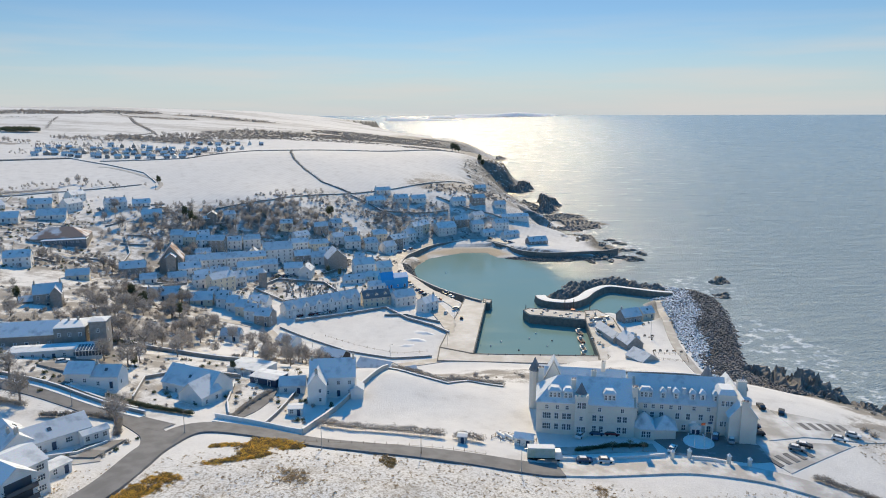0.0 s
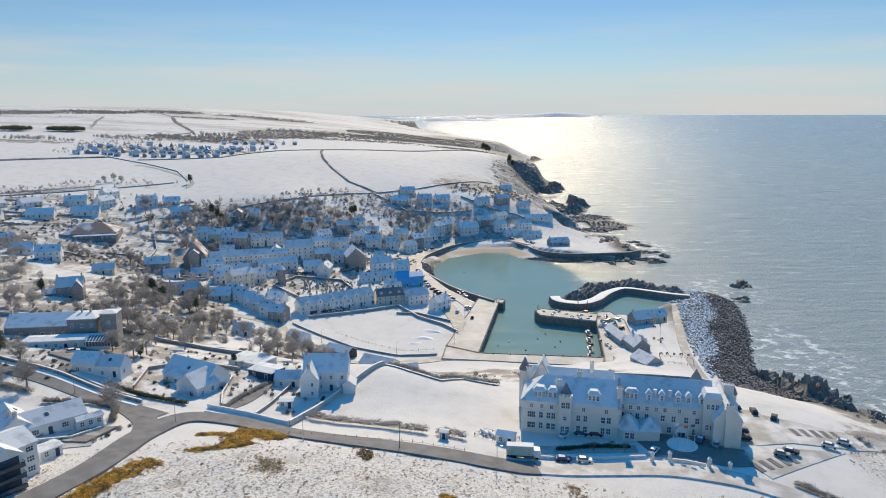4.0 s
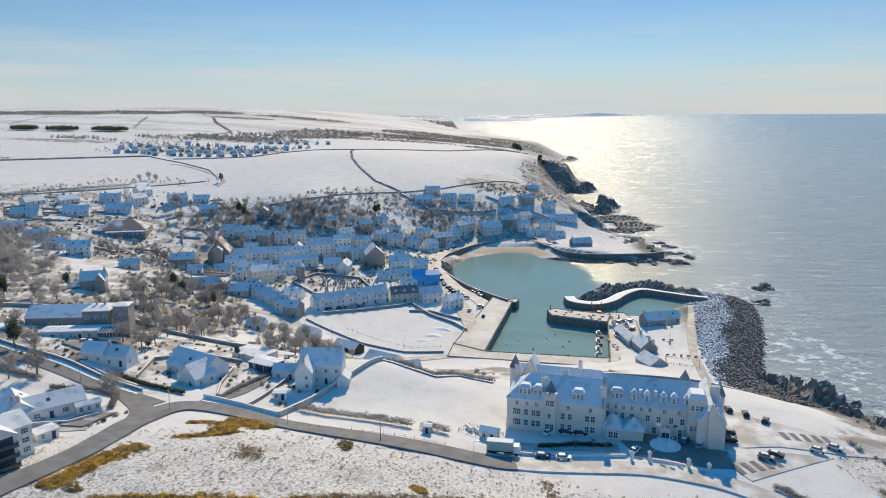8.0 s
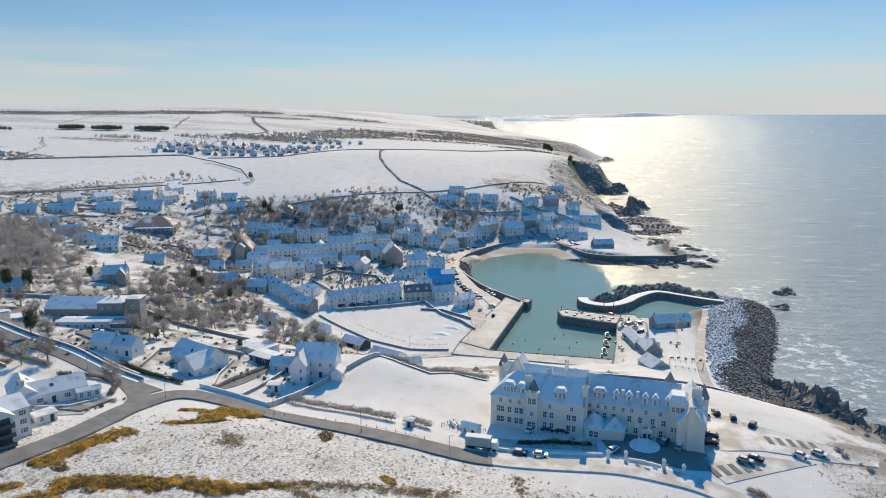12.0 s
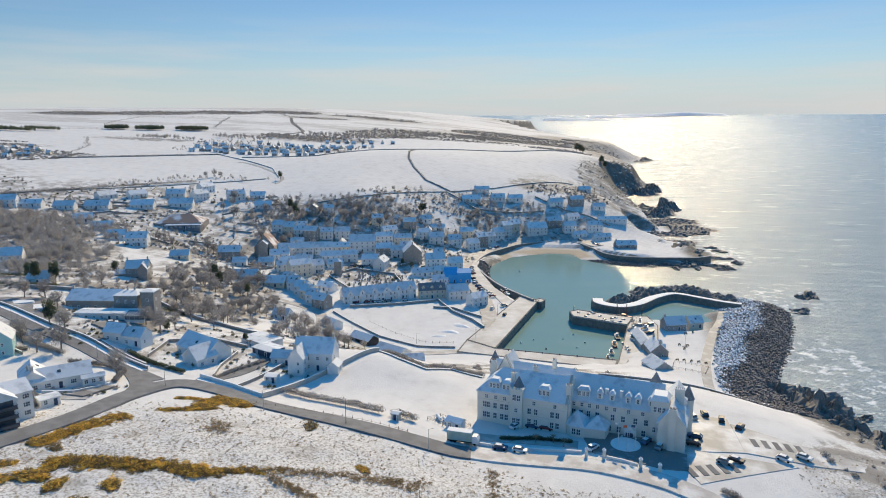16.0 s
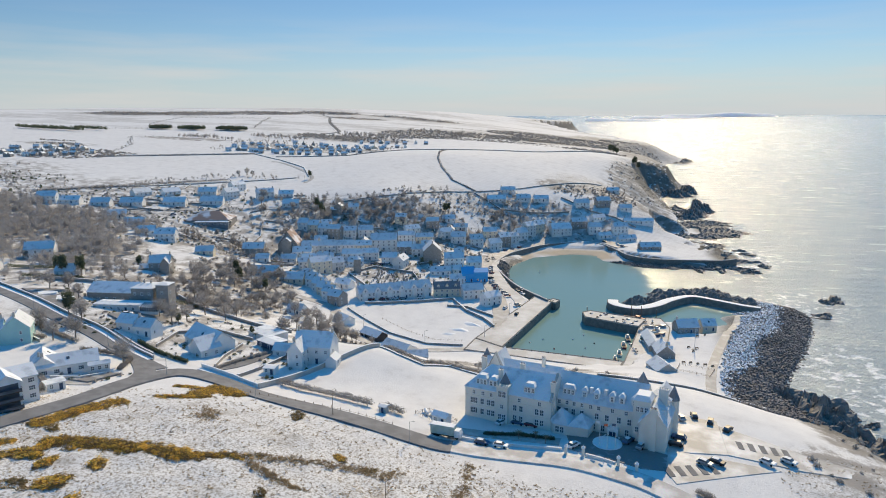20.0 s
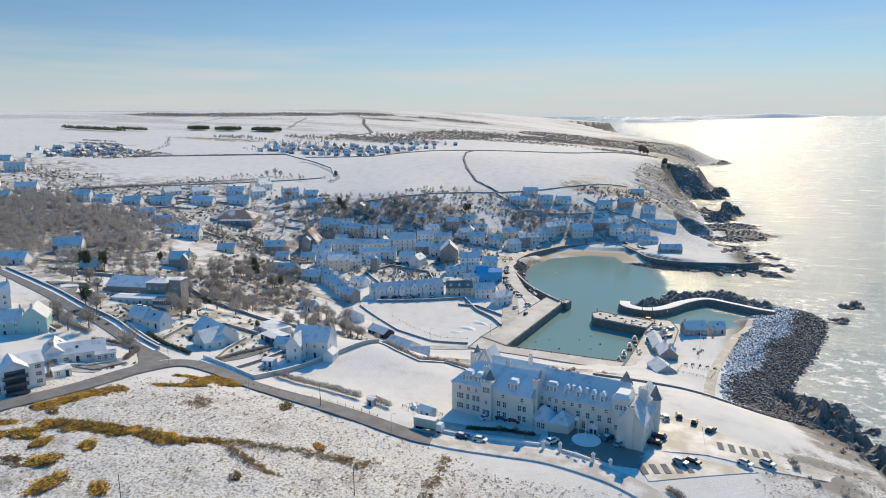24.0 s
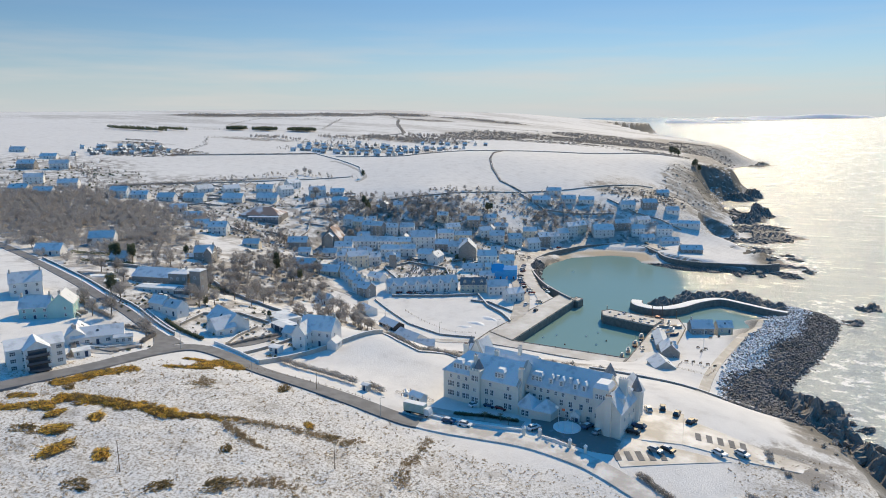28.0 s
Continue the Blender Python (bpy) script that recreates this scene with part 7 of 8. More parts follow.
# low rock platforms that the tide leaves bare
def skerry(cx, cy, rx, ry, rot, tall, seed):
    n, m = 46, 34
    u, w = np.meshgrid(np.linspace(-1.15, 1.15, n), np.linspace(-1.15, 1.15, m))
    c, s = math.cos(radians(rot)), math.sin(radians(rot))
    x, y = cx + u * rx * c - w * ry * s, cy + u * rx * s + w * ry * c
    r = np.hypot(u, w) + 0.16 * np.sin(3 * np.arctan2(w, u) + seed) + 0.12 * np.sin(7 * np.arctan2(w, u) + 2 * seed) + 0.06 * np.sin(13 * np.arctan2(w, u) + seed)
    strata = np.abs(np.sin(x * 0.42 + y * 0.3 + 1.5 * np.sin(y * 0.11 + seed))) + 0.7 * np.abs(np.sin(x * 0.23 - y * 0.61 + seed)) + 0.5 * np.abs(np.sin(x * 1.1 + y * 0.4 + seed)) * np.abs(np.sin(y * 0.9))
    z = tall * (1 - smoothstep(0.35, 1.05, r)) * (0.35 + 0.5 * strata) - 0.9 + 0.5 * strata * (r < 1.1)
    d = coast_distance(x, y)
    z = np.where(d > 7, height(x, y) - 1.5, z) + lift(x, y)
    idx = np.arange(n * m).reshape(m, n)
    quads = np.stack([idx[:-1, :-1], idx[:-1, 1:], idx[1:, 1:], idx[1:, :-1]], -1).reshape(-1, 4)
    me = bpy.data.meshes.new("skerry")
    me.from_pydata(np.stack([x, y, z], -1).reshape(-1, 3).tolist(), [], quads.tolist())
    me.materials.append(ROCK)
    tagged(new("skerry", me), "low dark rock platform awash at its edge", "rocks", "shore rocks")


for k, row in enumerate([(140, 655, 34, 24, 10, 2.6), (160, 690, 36, 38, 20, 2.4), (152, 728, 44, 20, 14, 2.2), (148, 785, 24, 30, 0, 7), (118, 537, 46, 17, -6, 1.6), (160, 545, 26, 9, -8, 1.4), (158, 835, 24, 34, -20, 9), (140, 985, 32, 30, 10, 8), (168, 1030, 16, 34, 0, 8), (200, 1690, 40, 60, 0, 6), (148, 600, 18, 24, 0, 2.0),
                         (90, 396, 12, 9, 20, 4.6), (108, 420, 17, 12, 40, 3.6), (131, 427, 20, 13, -5, 3.8), (148, 412, 16, 13, -35, 3.4), (155, 240, 15, 9, -55, 5), (172, 214, 10, 16, 0, 5)]):
    skerry(*row, k)
near_yards = [(-75, 195, 22, 16), (-120, 205, 34, 22), (-50, 200, 16, 20), (-85, 150, 12, 10), (-130, 185, 24, 10), (-36, 190, 8, 18), (-150, 225, 30, 14), (-100, 225, 30, 10)]
stuff_of("scrub", low_bush, in_ovals(near_yards, 210), 0.4, 1.1, TWIG, "brown garden shrubs and dead borders by the road", "scrub")
stuff_of("scrub", low_bush, in_ovals(near_yards, 130), 0.5, 1.2, LEAF, "green garden shrubs by the road", "scrub")


# snow heaps added at the green's seaward end to stand for blue shade
def mound(x, y, rx, ry, h, rot):
    g, n, rings = Geo(), 24, 8
    for j in range(rings + 1):
        u = j / rings
        for i in range(n):
            a = 2 * math.pi * i / n
            k = (1 - u) * (1 + 0.15 * math.sin(3 * a + x) + 0.08 * math.sin(5 * a + y))
            g.v.append((rx * k * math.cos(a), ry * k * math.sin(a), h * math.sin(u * math.pi / 2) ** 1.6 - 0.3))
    for j in range(rings):
        for i in range(n):
            a, b = j * n + i, j * n + (i + 1) % n
            g.f.append((a, b, b + n, a + n))
            g.m.append(0)
    ob = part("added_snow_mound", g, SNOW, smooth=True)
    ob.matrix_basis = pose(x, y, z_at(x, y), 0, 0, rot)
    tagged(ob, "smooth snow mound added where shade lies on the green", "mound", "mounds on the green")


for row in ((1, 323, 8, 3.2, 1.1, -30), (-3, 313, 8, 3.6, 1.0, -12), (-7, 305.5, 6, 2.8, 0.8, 12)):
    mound(*row)
hillside = [(-62, 588, 46, 20), (-15, 612, 46, 20), (-100, 562, 36, 20), (45, 660, 40, 26), (-35, 560, 40, 16)]
stuff_of("scrub", low_bush, in_ovals(hillside, 260), 0.6, 2.0, TWIG, "bramble and bare bushes on the bank above the village", "scrub")
stuff_of("woodland", wood, in_ovals(hillside[:3], 150), 0.4, 0.9, TWIG, "small bare trees on the bank above the village", "wood")
park = [(-200, 295, 42, 32), (-172, 262, 26, 16), (-235, 300, 22, 30), (-165, 380, 24, 22), (-60, 255, 26, 12), (-205, 235, 36, 10)]
stuff_of("woodland", wood, in_ovals(park, 170), 0.5, 1.0, TWIG, "bare brown trees in gardens below the wood", "wood")
stuff_of("scrub", low_bush, in_ovals(park, 130), 0.6, 1.5, TWIG, "brown undergrowth in gardens below the wood", "scrub")
# ---- cars, lorry, boats, posts, graves and other small things ----
def car_meshes(paint):
    """Body with bonnet and boot, glazed cabin, and a wheel."""
    side = [(-2.15, 0.35), (2.1, 0.35), (2.15, 0.75), (1.95, 0.92), (1.0, 1.0), (-1.95, 1.02), (-2.15, 0.8)]
    b = Geo().solid([(x, 0.86, z) for x, z in side], [(x, -0.86, z) for x, z in side])
    cab = [(1.05, 0.98), (0.45, 1.46), (-1.35, 1.48), (-1.9, 1.0)]
    c = Geo().solid([(x, 0.76 - (z - 1) * 0.2, z) for x, z in cab], [(x, -0.76 + (z - 1) * 0.2, z) for x, z in cab])
    r = Geo().solid([(0.4, 0.64, 1.455), (-1.32, 0.64, 1.475), (-1.32, 0.64, 1.52), (0.4, 0.64, 1.5)], [(0.4, -0.64, 1.455), (-1.32, -0.64, 1.475), (-1.32, -0.64, 1.52), (0.4, -0.64, 1.5)])
    return b.mesh("body", paint), c.mesh("cabin", GLASS), r


WHEEL = Geo().solid([(0.32 * math.cos(a), -0.1, 0.32 * math.sin(a)) for a in np.arange(10) * 0.6283], [(0.32 * math.cos(a), 0.1, 0.32 * math.sin(a)) for a in np.arange(10) * 0.6283]).mesh("wheel", RUBBER)
LAMP = Geo().box(-0.03, 0.03, -0.17, 0.17, 0, 0.14).mesh("headlight", FRAME)
CARS = {}
for tone, paint in (("white", CAR_WHITE), ("silver", CAR_SILVER), ("black", CAR_BLACK), ("dark blue", CAR_BLUE), ("red", CAR_RED)):
    body_me, cabin_me, roof_geo = car_meshes(paint)
    for snowy in (False, True):
        c = thing("car", pose(0, 0, -320), tone + (" parked car with snow on its roof" if snowy else " parked car with dark windows"), "car", "parked cars")
        part("body", body_me, None, c)
        part("cabin", cabin_me, None, c)
        part("roof_panel", roof_geo, SNOW if snowy else paint, c)
        for x in (-1.35, 1.3):
            for y in (-0.8, 0.8):
                part("wheel", WHEEL, None, c, at=pose(x, y, 0.32))
        for y in (-0.6, 0.6):
            part("headlight", LAMP, None, c, at=pose(2.14, y, 0.58))
        CARS[tone, snowy] = c


def put_car(x, y, rot, tone, snowy=False, z=None):
    copy_thing(CARS[tone, snowy], pose(x, y, (z_at(x, y) + 0.28) if z is None else z, 0, 0, rot))


for x, y, rot, tone, snowy in ((40.5, 156, -5, "dark blue", True), (46, 155.5, -5, "white", False), (66, 160.5, 55, "white", False), (81, 167, 60, "dark blue", True), (84.5, 164.5, 65, "silver", True), (43.5, 172, 50, "white", True),
                               (48.4, 172.8, -12, "dark blue", True), (52.6, 172, -12, "red", True), (94, 168.8, 170, "black", False), (95.2, 173.5, 165, "dark blue", False), (96.8, 188, 110, "silver", False), (101, 191.3, 95, "black", False),
                               (105.5, 188.5, 80, "black", False), (110, 184.5, 60, "black", False), (101, 160.5, -28, "silver", True), (104.3, 162.3, -28, "black", True), (118, 167.5, -35, "white", True), (124, 170.5, -35, "white", True),
                               (-118, 206, 30, "white", True), (-104, 203, 70, "white", True)):
    put_car(x, y, rot, tone, snowy)
for k, (x, y, rot) in enumerate([(-11, 440, 60), (-9, 434, 60), (-7, 420, 55), (-5, 413, 55), (-1, 402, 50), (8, 386, 20), (11, 380, 20), (15, 394, -50), (19, 389, -50), (17, 399, -50), (20, 362, 10), (1, 396, 62), (3, 391, 62), (-12, 446, 70), (-13, 452, 75), (-4, 408, 60), (6, 378, 70), (22, 345, 85), (14, 354, 80), (-14, 520, 55), (-10, 530, 55), (-5, 538, 52), (64, 571, -40), (76, 557, -50), (79, 552, -50)]):
    put_car(x, y, rot, ("silver", "red", "black", "white", "dark blue")[k % 5], k % 3 == 0, max(z_at(x, y) + 0.5, 4.36) if y < 400 else None)
for k in range(40):
    x, y, rot = [(-300 + 60 * rng.random(), 440 + 40 * rng.random(), 20), (-62 + 30 * rng.random(), 348.5 + 21 * rng.random() * 0.2, 35), (-120 + 90 * rng.random(), 470 + 10 * rng.random(), 15), (-140 + 60 * rng.random(), 424 + 4 * rng.random(), 25)][k % 4]
    if k % 4 == 1:
        u = rng.random()
        x, y = -70 + 34 * u, 343 + 21 * u
    put_car(x, y, rot, rng.choice(("silver", "white", "black", "red", "dark blue")), rng.random() < 0.6)

# lorry beside the road
lorry = thing("lorry", pose(29.5, 156.8, z_at(29.5, 156.8) + 0.2, 0, 0, -6), "pale green box lorry with snow on its roof", "lorry")
part("box", Geo().box(-4.2, 3.0, -1.2, 1.2, 1.0, 3.6), LORRY, lorry)
part("roof_panel", Geo().box(-4.2, 3.0, -1.2, 1.2, 3.6, 3.72), SNOW, lorry)
part("cab", Geo().solid([(3.1, -1.15, 0.6), (5.0, -1.15, 0.6), (5.0, -1.15, 1.6), (4.6, -1.15, 2.7), (3.1, -1.15, 2.7)], [(3.1, 1.15, 0.6), (5.0, 1.15, 0.6), (5.0, 1.15, 1.6), (4.6, 1.15, 2.7), (3.1, 1.15, 2.7)]), CAR_WHITE, lorry)
part("chassis", Geo().box(-4.2, 4.8, -0.9, 0.9, 0.5, 1.0), DARK, lorry)
for x in (-3.0, -2.0, 3.9):
    for y in (-0.95, 0.95):
        w = part("wheel", WHEEL, None, lorry, at=pose(x, y, 0.5) @ Matrix.Scale(1.5, 4))

# boats
def boat(x, y, rot, L, paint, z=0.0, cabin=True, mast=True, label=""):
    b = thing("boat", pose(x, y, z, 0, 0, rot), label or "small white fishing boat moored at the quay", "boat", "harbour boats")
    g = Geo()
    prof = [(-0.5, 0.8), (-0.42, 0.95), (-0.2, 1.0), (0.1, 1.0), (0.3, 0.8), (0.42, 0.45), (0.5, 0.05)]
    w = L * 0.16
    low = [(u * L, -v * w * 0.7, -0.3) for u, v in prof] + [(u * L, v * w * 0.7, -0.3) for u, v in prof[::-1]]
    top = [(u * L * 1.04, -v * w, 0.9 + max(0, u) * 0.8) for u, v in prof] + [(u * L * 1.04, v * w, 0.9 + max(0, u) * 0.8) for u, v in prof[::-1]]
    part("hull", g.solid(low, top), paint, b)
    part("deck", Geo().prism([(p[0] * 0.93, p[1] * 0.86) for p in top], 0.85, 1.0), TIMBER, b)
    if cabin:
        c = part("cabin", Geo().solid([(-L * 0.02, -w * 0.55, 0.9), (L * 0.2, -w * 0.5, 0.9), (L * 0.17, -w * 0.45, 2.4), (0, -w * 0.5, 2.4)], [(-L * 0.02, w * 0.55, 0.9), (L * 0.2, w * 0.5, 0.9), (L * 0.17, w * 0.45, 2.4), (0, w * 0.5, 2.4)]), ORANGE if paint is ORANGE else CAR_WHITE, b)
        part("pane", Geo().box(L * 0.0, L * 0.19, -w * 0.56, w * 0.56, 1.6, 2.1), GLASS, c)
    if mast:
        part("mast", Geo().beam((-L * 0.1, 0, 0.9), (-L * 0.1, 0, 5.0), 0.07, 0.05), METAL, b)


boat(80.5, 317, 95, 8, CAR_RED, label="red hulled fishing boat moored at the quay")
boat(82.5, 329, 97, 8, CAR_BLUE, label="dark blue fishing boat moored at the quay")
boat(78.5, 305, 95, 7, CAR_WHITE)
boat(76.5, 296, 92, 6, CAR_BLACK, label="dark workboat moored at the quay")
boat(87, 366, -20, 14, ORANGE, label="orange and blue lifeboat beside the pier")
for k, (x, y, rot) in enumerate([(90, 330, 30), (93, 322, -20), (96.5, 332, 60), (93, 338, 10), (88.8, 316, 95), (98, 326, 40), (95, 344, 80), (99, 340, 20)]):
    boat(x, y, rot, 5.2 + k % 3, (CAR_WHITE, CAR_BLUE, CAR_WHITE, CAR_SILVER)[k % 4], 4.65, k % 2 == 0, k % 3 == 0, "small boat laid up on the snowy quay")
for k, (x, y) in enumerate([(80, 347), (74, 350), (68, 352), (63, 355), (77, 345), (85, 342), (83, 349), (71, 355), (75.8, 343), (66, 349.5), (80, 343), (86, 346), (69.5, 357), (85, 300), (86, 296), (84, 306), (90, 312), (92, 346)]):
    gear = thing("fishing_gear", pose(x, y, 4.9, 0, 0, 30 * k), "stacked creels and ropes on the stone pier", "fishing gear", "pier gear")
    for j in range(4):
        part("creel", Geo().prism([(-0.5, -0.35), (0.5, -0.35), (0.5, 0.35), (-0.5, 0.35)], 0, 0.5, 0, [(-0.4, -0.2), (0.4, -0.2), (0.4, 0.2), (-0.4, 0.2)]), (TIMBER, METAL, CAR_BLUE, SNOW, STONE)[(k + j) % 5], gear, at=pose(0.9 * (j % 2), 0.7 * (j // 2), 0, 0, 0, 15 * j))
for k, (x, y, tone) in enumerate([(47, 305, CAR_RED), (40, 318, CAR_WHITE), (55, 322, CAR_WHITE), (34, 312, CAR_WHITE), (62, 310, CAR_WHITE), (66, 318, CAR_BLACK), (60, 330, CAR_WHITE), (20, 470, CAR_WHITE)]):
    b = thing("buoy", pose(x, y, 0.1), ("red" if tone is CAR_RED else "pale") + " round mooring buoy floating in the harbour", "buoy", "mooring buoys")
    part("float", Geo().tube(0, 0, -0.3, 0.1, 0.25, 0.45, 8).tube(0, 0, 0.1, 0.5, 0.45, 0.2, 8), tone, b)
    part("ring", Geo().beam((0, 0, 0.5), (0, 0, 0.75), 0.04, 0.04), METAL, b)
for x, y in ((84.5, 371), (90, 372), (98, 366), (60, 362)):
    p = thing("mooring_pile", pose(x, y, 0), "tall dark timber mooring pile in the water", "pile", "mooring piles")
    part("post", Geo().tube(0, 0, -4, 6.5, 0.25, 0.22, 8), TIMBER, p)
    part("cap", Geo().tube(0, 0, 6.5, 6.7, 0.28, 0.2, 8), METAL, p)


def pole(name, x, y, h, label, arm=0.0, z=None, mat=METAL, group="street lamps"):
    p = thing(name, pose(x, y, z_at(x, y) if z is None else z), label, name.replace("_", " "), group)
    part("post", Geo().tube(0, 0, -0.4, h, 0.11, 0.06, 7), mat, p)
    part("base", Geo().tube(0, 0, -0.4, 0.9, 0.16, 0.15, 7), mat, p)
    if arm:
        part("arm", Geo().beam((0, 0, h - 0.1), (arm, 0, h + 0.25), 0.05, 0.04), mat, p)
        part("lamp_head", Geo().box(arm - 0.1, arm + 0.55, -0.13, 0.13, h + 0.18, h + 0.32), mat, p)


for x, y in ((-37, 281), (-52, 300), (-15, 288), (12, 303), (18, 345), (-10, 425), (-15, 470), (-10, 532), (20, 562), (50, 579), (-28, 151), (22, 146.5), (-64, 158), (-100, 174), (-150, 192)):
    pole("street_lamp", x, y, 6.5, "grey steel street lamp beside the road", 0.9)
for x, y in ((28.3, 108.7), (-11.6, 80.6), (-3, 151), (-225, 590), (-85, 545)):
    pole("utility_pole", x, y, 7.5, "slender timber utility pole on open ground", mat=TIMBER, group="utility poles")
for x, y in ((73, 162.6), (75.2, 161.2), (77.4, 161.8)):
    pole("flagpole", x, y, 8.0, "white flagpole before the hotel", mat=FRAME, group="hotel flagpoles")
flags = (CAR_WHITE, ORANGE, CAR_BLUE)
for k, (x, y) in enumerate(((73, 162.6), (75.2, 161.2), (77.4, 161.8))):
    f = Geo()
    for i in range(6):
        f.v += [(0.1 + i * 0.22, 0.06 * math.sin(i * 1.3), 7.0 - 0.04 * i), (0.1 + i * 0.22, 0.06 * math.sin(i * 1.3), 7.8 - 0.06 * i)]
    f.f, f.m = [(2 * i, 2 * i + 2, 2 * i + 3, 2 * i + 1) for i in range(5)], [0] * 5
    fl = part("flag", f, flags[k])
    fl.matrix_basis = pose(x, y, z_at(x, y), 0, 0, 160)
    tagged(fl, "small coloured flag flying from a white pole", "flag", "hotel flags")
for x, y in ((64.2, 156), (68.9, 156.2), (78.3, 153), (83, 151.2)):
    p = thing("gate_pillar", pose(x, y, z_at(x, y)), "square white gate pillar with a pointed cap", "gate pillar", "hotel gate pillars")
    part("shaft", Geo().box(-0.4, 0.4, -0.4, 0.4, -0.4, 2.2), HOTELWALL, p)
    part("cap", Geo().box(-0.5, 0.5, -0.5, 0.5, 2.2, 2.4).prism([(-0.45, -0.45), (0.45, -0.45), (0.45, 0.45), (-0.45, 0.45)], 2.4, 3.0, 0, [(-0.05, -0.05), (0.05, -0.05), (0.05, 0.05), (-0.05, 0.05)]), SNOW, p)
for x, y, rx, ry in ((-156, 212, 5.5, 4), (-167, 214, 6, 3)):
    bed = tagged(part("lawn_bed", Geo().tube(0, 0, -0.6, 0.5, 1.0, 0.94, 20), SNOW), "oval snowy lawn inside the gravel loop", "lawn", "gravel court lawns")
    bed.matrix_basis = pose(x, y, z_at(x, y) + 0.4, 0, 0, 20) @ Matrix.Diagonal((rx, ry, 1, 1))
# round snowy island in the forecourt, palms
island = tagged(part("forecourt_island", Geo().tube(0, 0, -0.5, 0.35, 4.4, 4.1, 24), SNOW), "round snow covered bed in the hotel forecourt", "planting bed")
island.matrix_basis = pose(75.2, 164.8, z_at(75.2, 164.8) + 0.1)
PALM_FROND = Geo()
for i in range(14):
    a = i * 0.449
    PALM_FROND.solid([(0.1 * math.cos(a + 1.57), 0.1 * math.sin(a + 1.57), 0), (-0.1 * math.cos(a + 1.57), -0.1 * math.sin(a + 1.57), 0), (0, 0, 0.05)],
                     [(1.2 * math.cos(a), 1.2 * math.sin(a), 0.2 - 0.5 * (i % 2)), (1.22 * math.cos(a), 1.22 * math.sin(a), 0.18 - 0.5 * (i % 2)), (1.2 * math.cos(a), 1.2 * math.sin(a), 0.24 - 0.5 * (i % 2))])
PALM_ME = PALM_FROND.mesh("fronds", GRASS)
for x, y in ((50, 162.5), (55, 163), (58, 161), (-62, 210), (-44, 213)):
    p = thing("cabbage_palm", pose(x, y, z_at(x, y)), "small cabbage palm with drooping yellow leaves", "palm", "cabbage palms")
    part("trunk", Geo().tube(0, 0, -0.3, 2.2, 0.14, 0.1, 7), BARK, p)
    part("crown", PALM_ME, None, p, at=pose(0, 0, 2.3))
    part("crown", PALM_ME, None, p, at=pose(0, 0, 2.6, 0, 0, 20) @ Matrix.Scale(0.8, 4))

# gravestones round the old tower
STONES = [Geo().solid([(-0.35, -0.1, -0.3), (0.35, -0.1, -0.3), (0.35, -0.1, 1.0), (0.2, -0.1, 1.2), (-0.2, -0.1, 1.2), (-0.35, -0.1, 1.0)], [(-0.35, 0.1, -0.3), (0.35, 0.1, -0.3), (0.35, 0.1, 1.0), (0.2, 0.1, 1.2), (-0.2, 0.1, 1.2), (-0.35, 0.1, 1.0)]).mesh("gravestone", STONE),
          Geo().box(-0.4, 0.4, -0.4, 0.4, -0.3, 0.4).box(-0.2, 0.2, -0.2, 0.2, 0.4, 1.9).mesh("gravestone", STONE)]
for k in range(130):
    u, w = rng.random(), rng.random()
    x, y = -84 + 32 * u + rng.uniform(-1, 1), 384 + 28 * w
    if x + 84 > (412 - y) * 0.15:
        g1 = new("gravestone", STONES[k % 5 == 0])
        g1.matrix_basis = pose(x, y, z_at(x, y), 0, 0, 20 + rng.uniform(-8, 8)) @ Matrix.Scale(rng.uniform(0.8, 1.3), 4)
        tagged(g1, "weathered upright gravestone standing in snow", "gravestone", "churchyard gravestones")

# fence posts, picnic plot, electricity yard, bollards
POST = Geo().box(-0.06, 0.06, -0.06, 0.06, -0.3, 1.1).mesh("post", TIMBER)


def fence(pts, step, label, rails=2):
    f = thing("fence", pose(0, 0, 0), label, "fence")
    rows = along(pts, step)
    zs = heights(rows)
    for (x, y, dx, dy), z in zip(rows, zs):
        part("post", POST, None, f, at=pose(x, y, z))
    for r in range(rails):
        for (a, b, _, _), (c, d, _, _), z, z2 in zip(rows, rows[1:], zs, zs[1:]):
            part("rail", Geo().beam((a, b, z + 0.5 + 0.45 * r), (c, d, z2 + 0.5 + 0.45 * r), 0.035, 0.035, 4), TIMBER, f)
    return f


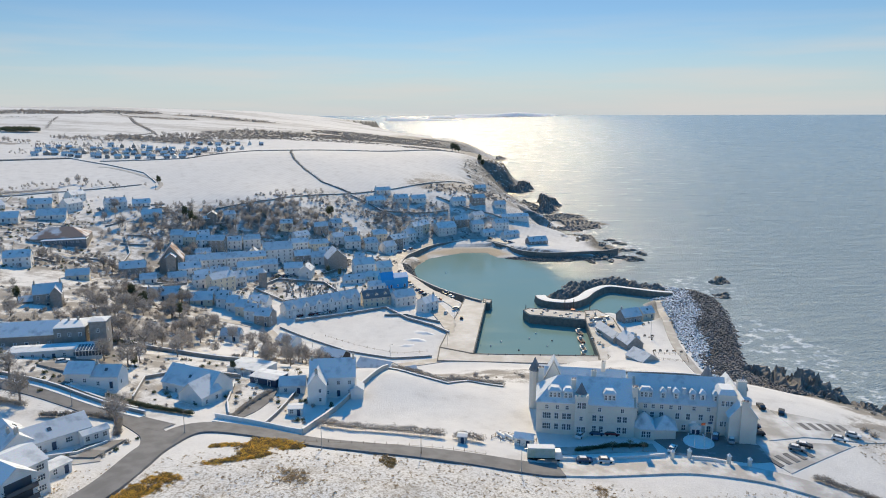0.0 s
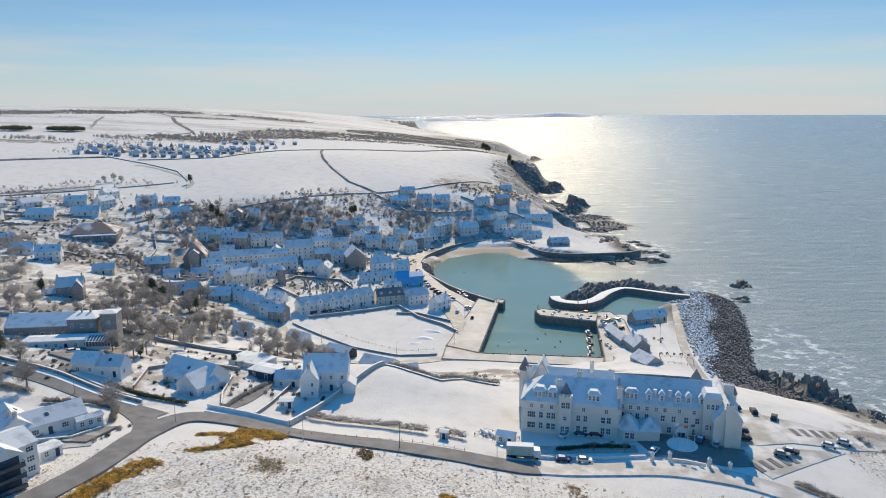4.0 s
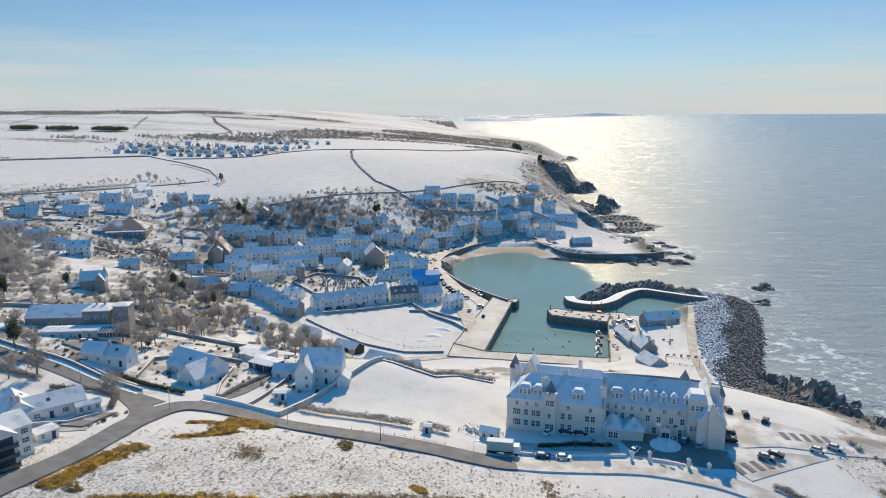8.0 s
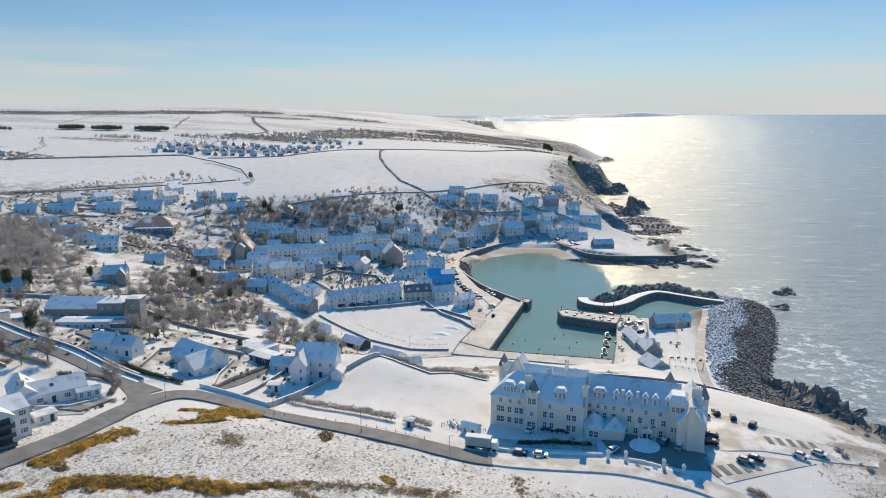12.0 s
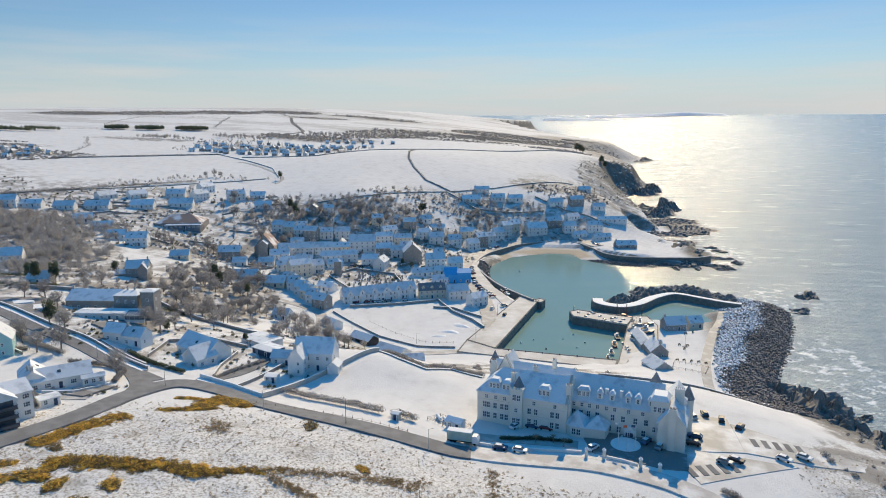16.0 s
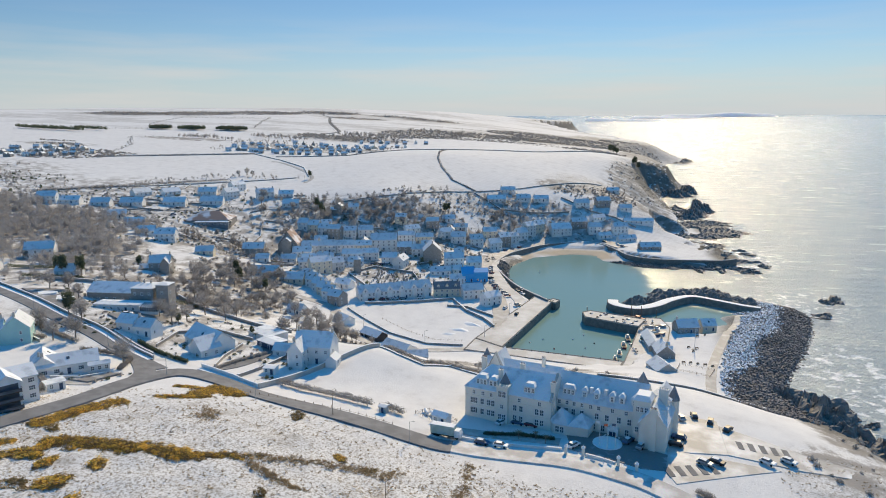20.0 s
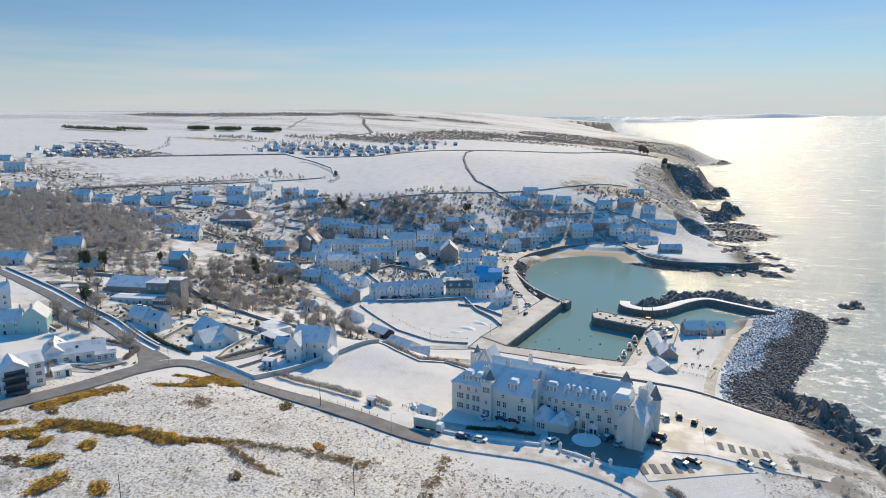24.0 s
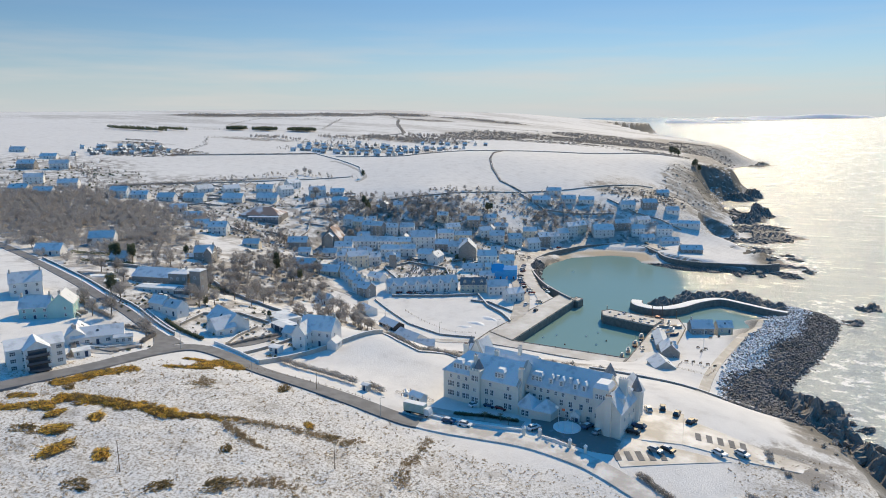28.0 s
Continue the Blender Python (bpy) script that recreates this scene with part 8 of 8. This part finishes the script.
fence([(104, 279), (118, 276), (115, 266), (102, 269), (104, 279)], 2.5, "low timber fence round the picnic plot")
fence([(-48, 318), (-30, 304), (-12, 294), (2, 296)], 4, "post and rail fence beside the green", 1)
fence([(17, 168), (27, 164), (30, 169), (20, 173), (17, 168)], 2.5, "timber fence round the equipment yard")
fence([(-33, 156.5), (-15, 157), (0, 156.5), (14, 155)], 3.0, "wire fence beside the road", 1)
for k in range(4):
    tank = thing("gas_tank", pose(20 + 2.2 * k, 170 - 0.7 * k, z_at(20 + 2.2 * k, 170), 0, 0, -60), "pale cylindrical tank in the fenced yard", "tank", "yard tanks")
    part("vessel", Geo().beam((-1.6, 0, 0.9), (1.6, 0, 0.9), 0.5, 0.5, 10), CAR_WHITE, tank)
    for x in (-1, 1):
        part("foot", Geo().box(x - 0.12, x + 0.12, -0.4, 0.4, -0.2, 0.5), PALE_STONE, tank)
BOLLARD = Geo().tube(0, 0, 0, 0.5, 0.18, 0.14, 8).tube(0, 0, 0.5, 0.7, 0.24, 0.2, 8).mesh("bollard", DARK)
for k in range(14):
    u = k / 13
    bo = new("bollard", BOLLARD)
    bo.matrix_basis = pose(*((25.5 + 13.5 * u * 2, 296 + 80 * u * 2) if u < 0.5 else (26 + 52 * (u - 0.5) * 2, 288.3 - 4.4 * (u - 0.5) * 2)), 4.32) if k != 6 else pose(38, 372, 4.3)
    tagged(bo, "black iron mooring bollard on the quay edge", "bollard", "quay bollards")
mastpole = thing("signal_mast", pose(112.8, 307, 4.5), "tall white signal mast with a yard", "mast")
part("post", Geo().tube(0, 0, -0.3, 12, 0.12, 0.06, 7), FRAME, mastpole)
part("yard", Geo().beam((-2, 0, 8), (2, 0, 8), 0.05, 0.05), FRAME, mastpole)
part("base", Geo().tube(0, 0, -0.3, 0.3, 1.4, 1.3, 12), STONE, mastpole)
for k, (x, y) in enumerate([(106, 283), (109, 283.5), (112, 283), (115, 282.5), (118, 281.5), (112, 303), (114, 308), (110.5, 309), (120, 330), (116, 327)]):
    b = thing("bench", pose(x, y, z_at(x, y), 0, 0, 15 + 20 * (k % 3)), "dark timber bench on the snowy lawn", "bench", "lawn benches")
    part("seat", Geo().box(-0.8, 0.8, -0.25, 0.25, 0.4, 0.47), TIMBER, b)
    part("backrest", Geo().box(-0.8, 0.8, 0.22, 0.28, 0.5, 0.9), TIMBER, b)
    for x2 in (-0.65, 0.65):
        part("leg", Geo().box(x2 - 0.06, x2 + 0.06, -0.2, 0.26, -0.1, 0.4), TIMBER, b)
h = thing("clifftop_house", pose(126, 138, z_at(126, 138) - 1.0, 0, 0, -30), "low building with a blue metal roof beside the road", "house")
block(h, pose(0, 0, 0), 15, 9, 2.6, 1.2, WHITE, roof=BLUEROOF, fronts=4, storeys=1, chimneys=0)
